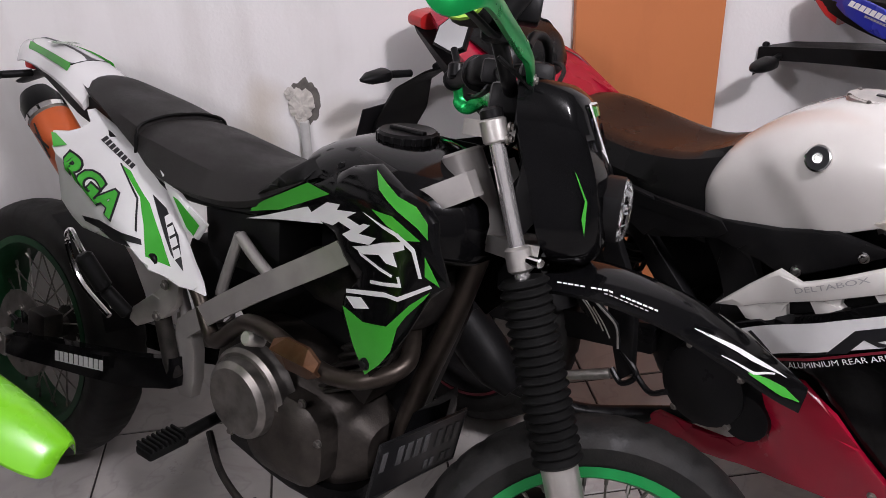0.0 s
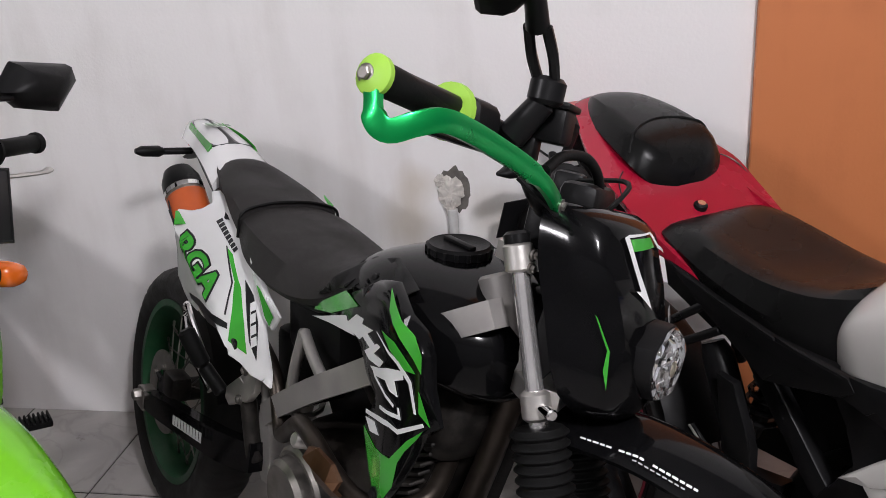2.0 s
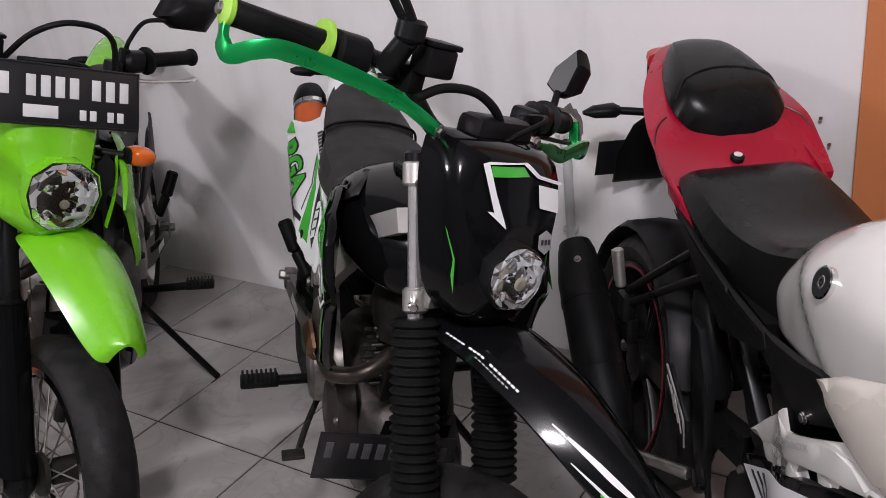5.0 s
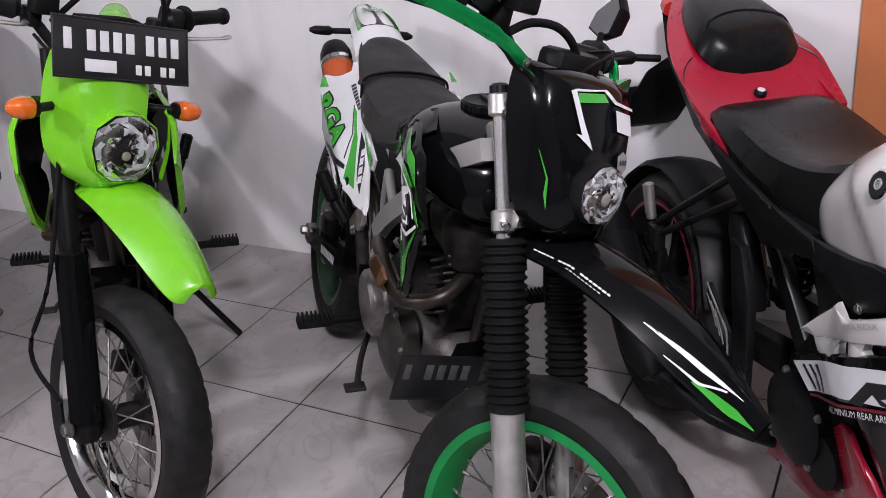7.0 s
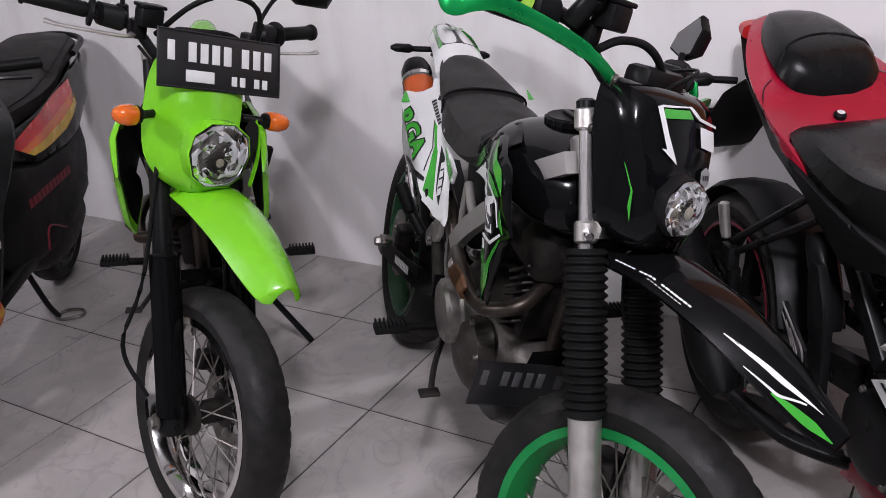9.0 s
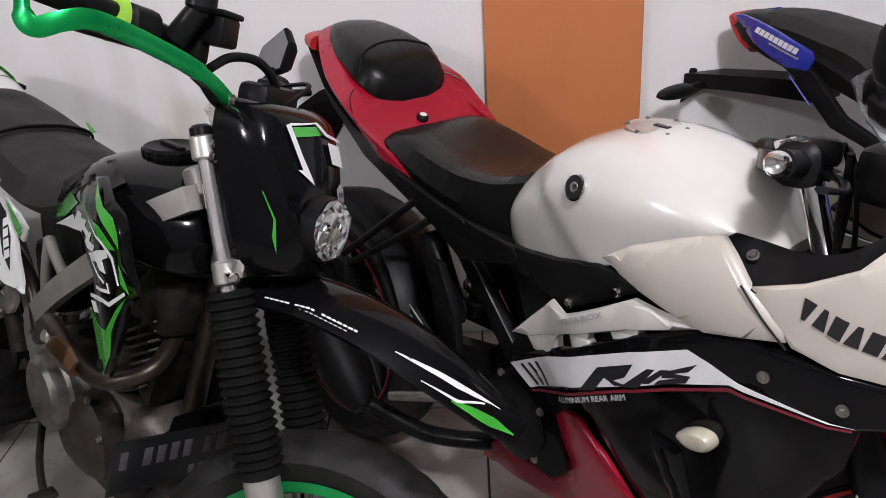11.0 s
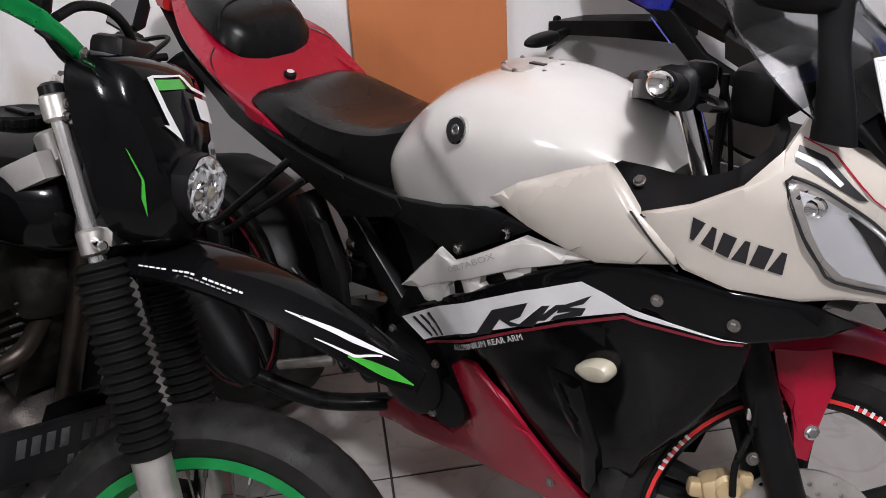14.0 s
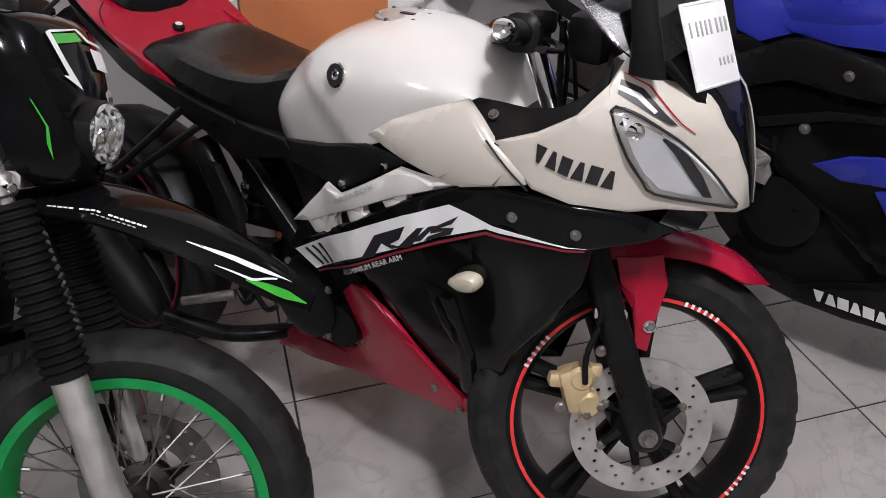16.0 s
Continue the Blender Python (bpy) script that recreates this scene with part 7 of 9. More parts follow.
    for k in range(3):
        both("sticker", lambda k=k: decal([(0.70 + k * 0.018, 0.501 + k * 0.011), (0.706 + k * 0.018, 0.505 + k * 0.011), (0.752 + k * 0.018, 0.486 + k * 0.011), (0.746 + k * 0.018, 0.482 + k * 0.011)], s_fair, 0.0022), M_BLKINK, bd)
    both("sticker", lambda: decal([(0.735, 0.463), (0.85, 0.530), (0.964, 0.600), (1.05, 0.648), (1.136, 0.690), (1.274, 0.684), (1.274, 0.687), (1.136, 0.695), (1.05, 0.653), (0.964, 0.605), (0.85, 0.535), (0.732, 0.466)], s_fair, 0.0024), M_MAROON, bd)
    for q in ([(0.881, 0.559), (0.917, 0.618), (0.987, 0.659), (0.974, 0.631), (0.952, 0.614), (0.972, 0.618), (1.012, 0.664), (1.025, 0.669), (0.999, 0.626), (0.955, 0.607), (0.933, 0.609), (0.913, 0.576)],
              [(1.001, 0.636), (1.034, 0.673), (1.048, 0.679), (1.018, 0.643)],
              [(1.039, 0.672), (1.089, 0.707), (1.077, 0.690), (1.055, 0.677), (1.081, 0.685), (1.075, 0.672), (1.026, 0.646), (1.033, 0.656), (1.061, 0.673), (1.037, 0.662)]):
        both("sticker", lambda q=q: decal(q, s_fair, 0.0022), M_BLKINK, bd, "black angular shape")
    both("lettering", lambda: on_surface(stretched(letters("ALUMINIUM REAR ARM", 0.0135), 1.3), (0.826, 0.502), (0.186, 0.114), s_fair, 0.0026), M_INK, bd, "small white lettering", False)
    for x, z in ((1.175, 0.727), (1.262, 0.712)):
        both("bolt", lambda x=x, z=z: bolt((x, s_fair(x, z) - 0.001, z), (0.2, -1, 0), 0.006), M_STEEL, bd)
    # lower fairing
    lo = both("lower_fairing", lambda: panel([(0.70, 0.44), (0.80, 0.50), (0.955, 0.592), (1.05, 0.642), (1.136, 0.690), (1.274, 0.682), (1.265, 0.616), (1.225, 0.541), (1.16, 0.45), (1.125, 0.37), (1.10, 0.26), (1.06, 0.245), (1.005, 0.262), (0.933, 0.364), (0.885, 0.43), (0.847, 0.478), (0.79, 0.46)], lambda x, z: s_low(x, z) + 0.012 - 0.02 * math.sin((x + z) * 9) * max(0, 0.6 - z), 0.005, 0.008, 0.035), M_GLOSS, b, "glossy black lower fairing")
    both("red_belly", lambda: panel([(0.50, 0.150), (0.515, 0.190), (0.55, 0.219), (0.63, 0.228), (0.702, 0.236), (0.75, 0.262), (0.785, 0.300), (0.775, 0.36), (0.757, 0.412), (0.80, 0.455), (0.845, 0.470), (0.908, 0.432), (0.952, 0.382), (1.016, 0.322), (1.078, 0.272), (1.016, 0.240), (0.945, 0.238), (0.875, 0.228), (0.70, 0.185)], s_low, 0.005, 0.007, 0.035), M_RED, b, "red belly panel")
    for x, z in ((0.985, 0.295), (1.035, 0.262)):
        both("bolt", lambda x=x, z=z: bolt((x, s_low(x, z) - 0.001, z), (0, -1, 0), 0.006), M_STEEL, lo)
    both("front_indicator", lambda: panel([(1.062, 0.580), (1.076, 0.594), (1.095, 0.604), (1.114, 0.604), (1.119, 0.590), (1.108, 0.574), (1.082, 0.568)], lambda x, z: s_low(x, z) - 0.012, 0.02, 0.012, 0.015, 3), M_SMOKE, lo, "cream flush indicator lens")
    both("radiator_duct", lambda: panel([(1.00, 0.55), (1.06, 0.54), (1.09, 0.42), (1.08, 0.30), (1.04, 0.30), (1.05, 0.42)], lambda x, z: s_low(x, z) - 0.004, 0.006, 0.02, 0.03), M_GLOSS, lo)
    # engine, swingarm, exhaust
    part("engine", loft([oval((x, 0, z), w, h, n=20, power=3) for x, z, w, h in ((0.50, 0.36, 0.06, 0.06), (0.56, 0.37, 0.10, 0.11), (0.70, 0.38, 0.125, 0.13), (0.85, 0.42, 0.12, 0.13), (1.0, 0.5, 0.10, 0.1))], True, 2), M_SATIN, b, "black engine")
    part("engine_cover", merge(spin([((0.66, -0.10, 0.36), 0.085), ((0.66, -0.150, 0.36), 0.083), ((0.66, -0.158, 0.36), 0.06)], (0, -1, 0), 30), spin([((0.745, -0.10, 0.33), 0.05), ((0.745, -0.145, 0.33), 0.048)], (0, -1, 0), 20)), M_SATIN, b, "round black engine cover")
    for a in range(4):
        part("bolt", bolt((0.66 + 0.085 * math.cos(a * 1.4 - 2.2), -0.148, 0.36 + 0.085 * math.sin(a * 1.4 - 2.2)), (0, -1, 0), 0.006), M_STEEL, b)
    part("shock_absorber", merge(rod((0.36, 0, 0.40), (0.45, 0, 0.66), 0.02), coil((0.375, 0, 0.44), (0.44, 0, 0.63), 0.034, 0.006, 7)), M_SATIN, b)
    for s in (-1, 1):
        part("swingarm", loft([[(x, s * (y - 0.016), z - h), (x, s * (y + 0.016), z - h), (x, s * (y + 0.016), z + h), (x, s * (y - 0.016), z + h)] for x, y, z, h in ((0.52, 0.08, 0.38, 0.035), (0.25, 0.10, 0.33, 0.03), (-0.02, 0.11, 0.288, 0.024), (-0.08, 0.11, 0.28, 0.016))], True, 2), M_SATIN, b, "black swingarm")
        part("axle_nut", bolt((SR.x, s * 0.127, SR.z), (0, s, 0), 0.014, 0.018), M_STEEL, b)
        part("peg_bracket", (lambda bm: bm if s < 0 else flip(bm))(panel([(0.42, 0.60), (0.46, 0.60), (0.51, 0.50), (0.52, 0.33), (0.49, 0.30), (0.46, 0.40)], lambda x, z: -0.165, 0.012, 0.005, 0.03)), M_SATIN, b)
        part("heel_guard", (lambda bm: bm if s < 0 else flip(bm))(panel([(0.390, 0.492), (0.400, 0.500), (0.452, 0.466), (0.490, 0.440), (0.500, 0.392), (0.492, 0.388), (0.455, 0.412), (0.405, 0.440), (0.388, 0.465)], lambda x, z: -0.188, 0.004, 0.003, 0.02)), M_SATIN, b, "slotted black heel guard with a bright edge")
        part("heel_edge", tube([(0.398, s * 0.192, 0.499), (0.452, s * 0.193, 0.467), (0.490, s * 0.193, 0.441), (0.499, s * 0.192, 0.393)], 0.0022, 6), M_ALU, b, "bright bare edge")
        for k in range(3):
            part("slot", tube([(0.398 + k * 0.018, s * 0.1905, 0.476 - k * 0.008), (0.425 + k * 0.018, s * 0.1905, 0.452 - k * 0.010), (0.446 + k * 0.016, s * 0.1905, 0.427 - k * 0.010)], 0.0014, 6), M_ALU, b)
        part("rider_peg", rod((0.475, s * 0.17, 0.315), (0.375, s * 0.235, 0.292), 0.012, 0.010, soft=0.003), M_STEEL, b, "knurled steel foot peg")
        hanger = part("peg_hanger", merge(rod((0.14, s * 0.185, 0.515), (0.36, s * 0.14, 0.695), 0.008, soft=0.002), rod((0.15, s * 0.185, 0.490), (0.40, s * 0.14, 0.665), 0.008, soft=0.002), box((0.140, s * 0.188, 0.480), (0.05, 0.03, 0.06), 0.01), box((0.150, s * 0.182, 0.43), (0.035, 0.025, 0.06), 0.008)), M_SATIN, b, "black tubular passenger peg hanger")
        part("passenger_peg", merge(rod((0.128, s * 0.205, 0.605), (0.140, s * 0.200, 0.525), 0.011, soft=0.003), rod((0.122, s * 0.213, 0.600), (0.134, s * 0.208, 0.535), 0.004, seg=8)), M_ALU, hanger, "folded alloy passenger peg")
    can = [(0.66, -0.04, 0.24), (0.52, -0.08, 0.19), (0.40, -0.16, 0.18), (0.28, -0.235, 0.225)]
    part("exhaust_pipe", tube(can, 0.019, 12), M_SATIN, b, "black exhaust pipe")
    # added dark sheet so the wall does not show through below the seat
    part("under_seat_tray", panel([(0.26, 0.72), (0.60, 0.69), (0.82, 0.70), (0.86, 0.60), (0.80, 0.50), (0.62, 0.42), (0.46, 0.42), (0.36, 0.54)], lambda x, z: 0.02, 0.05, 0.008, 0.05), M_BLACK, b, "added black sheet closing the gap under the seat")
    e0, e1 = Vector((0.25, -0.245, 0.25)), Vector((-0.105, -0.235, 0.515))
    ed = (e1 - e0).normalized()
    mf = part("muffler", spin([(e0 - ed * 0.05, 0.022), (e0, 0.046), (e0 + ed * 0.05, 0.054), (e1 - ed * 0.09, 0.053), (e1 - ed * 0.02, 0.042), (e1, 0.036), (e1 - ed * 0.01, 0.024)], ed, 30), M_BLACK, b, "matt black upswept muffler")
    part("bolt", bolt(e1 - ed * 0.06 + Vector((0.03, -0.012, 0.036)), (0.5, -0.3, 0.8), 0.006), M_STEEL, mf)
    part("shock_reservoir", spin([(Vector((0.36, -0.115, 0.62)), 0.020), (Vector((0.375, -0.115, 0.60)), 0.028), (Vector((0.44, -0.115, 0.47)), 0.028), (Vector((0.45, -0.115, 0.45)), 0.018)], (0.09, 0, -0.17), 22), M_SATIN, b, "dark shock reservoir")
    for f in (0.30, 0.66):
        part("strap", spin([(e0.lerp(e1, f), 0.0550), (e0.lerp(e1, f + 0.03), 0.0550)], ed, 28), M_SATIN, mf)
    part("brake_pedal", merge(tube([(0.50, -0.15, 0.345), (0.56, -0.165, 0.31), (0.60, -0.17, 0.33)], 0.006, 8), tube([(0.49, -0.16, 0.37), (0.53, -0.165, 0.335), (0.50, -0.165, 0.30), (0.47, -0.16, 0.32)], 0.006, 8)), M_SATIN, b, "black brake pedal and linkage")
    XF[0] = pose(0.040, -0.093, 0.280, -7, 0, 0) @ Matrix.Translation(-SR)
    cast_wheel(b, SR, 0.288, 0.13, 0.217, 5, M_MAROON, 1, 0.11)
    hug = [[(SR.x + r * math.cos(a), y, SR.z + r * math.sin(a)) for r, y in ((0.30, -0.075), (0.315, -0.05), (0.32, 0), (0.315, 0.05), (0.30, 0.075), (0.297, 0.07), (0.311, 0.045), (0.316, 0), (0.311, -0.045), (0.297, -0.07))] for a in np.radians((20, 45, 70, 95, 120, 145, 165))]
    part("rear_hugger", loft(hug, True, 2), M_BLACK, b, "black rear wheel hugger")
    XF[0] = Matrix.Identity(4)
    part("side_stand", merge(tube([(0.58, 0.10, 0.28), (0.55, 0.20, 0.13), (0.53, 0.27, 0.02)], 0.010, 10), box((0.53, 0.275, 0.012), (0.05, 0.05, 0.01), 0.003)), M_SATIN, b, "black side stand, folded out")

    # ---- fork and handlebars, turned to the left ----
    XF[0] = SSTEER
    up = Vector((-math.sin(radians(22.5)), 0, math.cos(radians(22.5))))
    for s in (-1, 1):
        o = Vector((0, s * 0.092, 0))
        line = lambda t: SF + o + up * t
        part("fork_leg", spin([(line(-0.03), 0.020), (line(-0.02), 0.028), (line(0.03), 0.030), (line(0.10), 0.026), (line(0.33), 0.026), (line(0.335), 0.022)], up, 20), M_SATIN, b, "black fork leg")
        part("fork_tube", rod(line(0.32), line(0.70), 0.0165, seg=18, soft=0.002), M_CHROME, b, "chrome fork tube")
        part("axle_bolt", bolt(SF + Vector((0, s * 0.123, 0)), (0, s, 0), 0.012, 0.014), M_STEEL, b)
    for t in (0.52, 0.665):
        c = SF + up * t
        part("yoke", loft([[(c.x + dx, y, c.z + dz) for dx, dz in ((-0.05 * k, -0.013), (0.026, -0.013), (0.026, 0.013), (-0.05 * k, 0.013))] for y, k in ((-0.115, 0.3), (-0.05, 1), (0.05, 1), (0.115, 0.3))]), M_SATIN, b, "black fork yoke")
    cast_wheel(b, SF, 0.288, 0.105, 0.219, 5, M_ORED, -1, 0.128)
    for a0 in (1.32, 2.75, -0.35):
        for k in range(6):
            a = a0 - k * 0.055
            part("sticker", merge(box(SF + Vector((0.2155 * math.cos(a), -0.0475, 0.2155 * math.sin(a))), (0.005, 0.0006, 0.008), 0, Matrix.Rotation(-a + 1.57, 4, "Y"))), M_INK, b)
    # mudguard
    gd = []
    for a in np.radians((62, 72, 82, 94, 106, 118, 130)):
        gd.append([(SF.x + r * math.cos(a), y, SF.z + r * math.sin(a)) for r, y in ((0.292, -0.068), (0.308, -0.056), (0.320, -0.03), (0.325, 0), (0.320, 0.03), (0.308, 0.056), (0.292, 0.068), (0.289, 0.064), (0.304, 0.052), (0.316, 0.028), (0.321, 0), (0.316, -0.028), (0.304, -0.052), (0.289, -0.064))])
    gd.insert(0, [(SF.x + 0.318 * math.cos(radians(50)), y * 0.1, SF.z + 0.318 * math.sin(radians(50))) for y in (-0.068, -0.056, -0.03, 0, 0.03, 0.056, 0.068, 0.064, 0.052, 0.028, 0, -0.028, -0.052, -0.064)])
    mg = part("front_mudguard", loft(gd, True, 3), M_RED, b, "glossy red front mudguard")
    both("mudguard_arm", lambda: panel([(1.225, 0.585), (1.30, 0.595), (1.315, 0.545), (1.30, 0.47), (1.296, 0.43), (1.275, 0.435), (1.262, 0.50), (1.235, 0.54)], lambda x, z: -0.074, 0.006, 0.006, 0.025), M_RED, mg, "red mudguard arm")
    both("bolt", lambda: bolt((1.292, -0.076, 0.475), (0, -1, 0), 0.008), M_CHROME, mg)
    # caliper
    cal = merge(*[spin([(SF + Vector((-0.115 + dx, -0.074, 0.062 + dz)), 0.022), (SF + Vector((-0.115 + dx, -0.098, 0.062 + dz)), 0.022), (SF + Vector((-0.115 + dx, -0.104, 0.062 + dz)), 0.016)], (0, -1, 0), 20) for dx, dz in ((0, 0.022), (0.018, -0.022))], box(SF + Vector((-0.120, -0.078, 0.062)), (0.048, 0.046, 0.078), 0.012, Matrix.Rotation(radians(-20), 4, "Y")), box(SF + Vector((-0.150, -0.08, 0.075)), (0.034, 0.026, 0.026), 0.008), box(SF + Vector((-0.092, -0.086, 0.098)), (0.022, 0.022, 0.022), 0.006), box(SF + Vector((-0.100, -0.086, 0.018)), (0.020, 0.020, 0.020), 0.006))
    cp = part("brake_caliper", cal, M_GOLD, b, "gold painted brake caliper")
    for dx, dz in ((-0.09, 0.10), (-0.145, 0.0), (-0.08, 0.005), (-0.10, -0.01)):
        part("bolt", bolt(SF + Vector((dx, -0.10, dz + 0.035)), (0, -1, 0), 0.007), M_STEEL, cp)
    part("hose_bracket", merge(box(SF + Vector((-0.085, -0.105, 0.20)), (0.05, 0.006, 0.018), 0.002), box(SF + Vector((-0.065, -0.105, 0.18)), (0.016, 0.006, 0.05), 0.002)), M_ALU, b, "silver brake hose bracket")
    part("brake_hose", tube([SF + Vector((-0.11, -0.105, 0.08)), SF + Vector((-0.115, -0.112, 0.13)), SF + Vector((-0.10, -0.112, 0.20)), SF + Vector((-0.12, -0.11, 0.30)), SF + Vector((-0.20, -0.12, 0.50)), SF + Vector((-0.22, -0.16, 0.64))], 0.005, 8), M_SOFT, b, "black brake hose")
    # clip-on bars
    for s in (-1, 1):
        h0 = SF + up * 0.668 + Vector((0, s * 0.092, 0))
        hd = Vector((-0.30, s, 0.0)).normalized()
        hb = part("handlebar", merge(rod(h0, h0 + hd * 0.20, 0.011, soft=0.002), spin([(h0 - up * 0.018, 0.024), (h0 + up * 0.018, 0.024)], up, 18)), M_SATIN, b, "black clip-on handlebar")
        prof = []
        for i in range(13):
            prof += [(h0 + hd * (0.085 + i * 0.0085), 0.0165 if i % 2 else 0.0175)]
        part("grip", spin(prof, hd, 18), M_SOFT, hb, "ribbed black rubber grip")
        part("bar_end", spin([(h0 + hd * 0.188, 0.011), (h0 + hd * 0.191, 0.0145), (h0 + hd * 0.207, 0.0145), (h0 + hd * 0.214, 0.011), (h0 + hd * 0.211, 0.006)], hd, 20), M_CHROME, hb, "chrome bar end")
        part("switch_box", loft([oval(h0 + hd * t, w, w, (0.9, 0.3 * s, 0), (0, 0, 1), 14, 3) for t, w in ((0.04, 0.02), (0.045, 0.028), (0.078, 0.028), (0.084, 0.02))]), M_BLACK, hb, "black switch box")
        part("lever", tube([h0 + hd * 0.05 + Vector((0.03, 0, -0.005)), h0 + hd * 0.08 + Vector((0.055, 0, -0.012)), h0 + hd * 0.15 + Vector((0.065, 0, -0.02)), h0 + hd * 0.20 + Vector((0.05, 0, -0.02))], [0.007, 0.006, 0.005, 0.007], 8, flat=(1.3, 0.7)), M_SATIN, hb, "black lever")
        part("reservoir", box(h0 + hd * 0.03 + Vector((0.02, 0, 0.02)), (0.04, 0.05, 0.035), 0.01), M_BLACK, hb)
    part("cable", tube([SF + up * 0.66 + Vector((0.03, -0.12, 0.04)), SF + up * 0.66 + Vector((0.06, -0.06, -0.02)), SF + up * 0.55 + Vector((0.03, 0.0, -0.05))], 0.004, 6), M_SOFT, b)
    part("cable", tube([SF + up * 0.66 + Vector((0.03, 0.12, 0.04)), SF + up * 0.68 + Vector((0.08, 0.02, 0.0)), SF + up * 0.5 + Vector((0.04, -0.04, -0.05))], 0.004, 6), M_SOFT, b)
    XF[0] = Matrix.Identity(4)
    part("instrument", box((1.20, 0, 0.955), (0.06, 0.16, 0.07), 0.014), M_BLACK, b, "black instrument cluster")
    # mirrors on the fairing, folded back along it
    for s in (-1, 1):
        side = (lambda bm: bm) if s < 0 else flip
        st_ = part("mirror", side(panel([(1.268, 0.990), (1.29, 0.992), (1.332, 0.955), (1.345, 0.925), (1.320, 0.932), (1.283, 0.958)], lambda x, z: s_nose(x, z) - 0.008, 0.012, 0.008, 0.02)), M_BLACK, b, "black fairing mirror on a long stem")
        part("stem", side(loft([oval(p, w, 0.012, (1, 0, 0), (0, 1, 0), 14, 2.4) for p, w in (((1.318, -0.122, 0.940), 0.026), ((1.312, -0.120, 0.985), 0.021), ((1.300, -0.115, 1.035), 0.017), ((1.293, -0.111, 1.075), 0.019), ((1.288, -0.110, 1.095), 0.022))], True, 4)), M_BLACK, st_, "flat black mirror stem")
        rings = [[(x, y0 + dy, z) for x, z in ((1.196, 1.078), (1.189, 1.10), (1.192, 1.135), (1.200, 1.148), (1.225, 1.150), (1.262, 1.140), (1.296, 1.122), (1.306, 1.105), (1.303, 1.078), (1.285, 1.068), (1.25, 1.066), (1.215, 1.069))] for y0, dy in ((-0.118, 0),)]
        mid = Vector((1.248, 0, 1.108))
        def ring(y, k):
            return [(mid.x + (x - mid.x) * k, y, mid.z + (z - mid.z) * k) for x, _, z in rings[0]]
        part("housing", side(loft([ring(-0.078, 0.95), ring(-0.082, 0.99), ring(-0.105, 1.0), ring(-0.125, 0.93), ring(-0.137, 0.78), ring(-0.142, 0.45)], True, 2)), M_SOFT, st_, "black grained mirror housing")
        gl = bmesh.new()
        gl.faces.new([gl.verts.new(q) for q in ring(-0.0772, 0.9)])
        part("mirror_glass", side(gl), M_MIRROR, st_, "mirror glass")
        for x, z in ((1.288, 0.972), (1.322, 0.943)):
            part("bolt", side(bolt((x, s_nose(x, z) - 0.010, z), (0, -1, 0.4), 0.006)), M_STEEL, st_)
    # white number plate in front of the screen
    a, r_, d_ = Vector((1.319, -0.05, 0.994)), Vector((1.334, 0.09, 0.977)), Vector((1.396, -0.165, 0.945))
    number_plate(b, facing((1.358, -0.022, 0.965), (0.22, 0.97, -0.05), (0.86, -0.22, 0.42)), 0.098, 0.116, M_INK, M_GREY, [(-0.038, 0.022, 0.003, 0.020)] + [(-0.024 + i * 0.010, 0.022, 0.0034, 0.020) for i in range(4)] + [(0.020 + i * 0.010, 0.022, 0.0034, 0.020) for i in range(3)] + [(0.012 + i * 0.009, -0.026, 0.003, 0.011) for i in range(4)])


build_sport(sport)

# ---- the blue and black sports bike ----
blue = thing("motorcycle", bike_pose(2.0, 0.43, -52, 3), "blue and black sports motorcycle with a blue tail", "motorcycle", "parked motorcycles")


def b_side(x, z):
    return -float(np.interp(x, (0.3, 0.5, 0.75, 0.95, 1.15, 1.3, 1.4), (0.165, 0.175, 0.185, 0.21, 0.20, 0.15, 0.06))) * float(np.interp(z, (0.15, 0.35, 0.6), (0.72, 0.9, 1)))


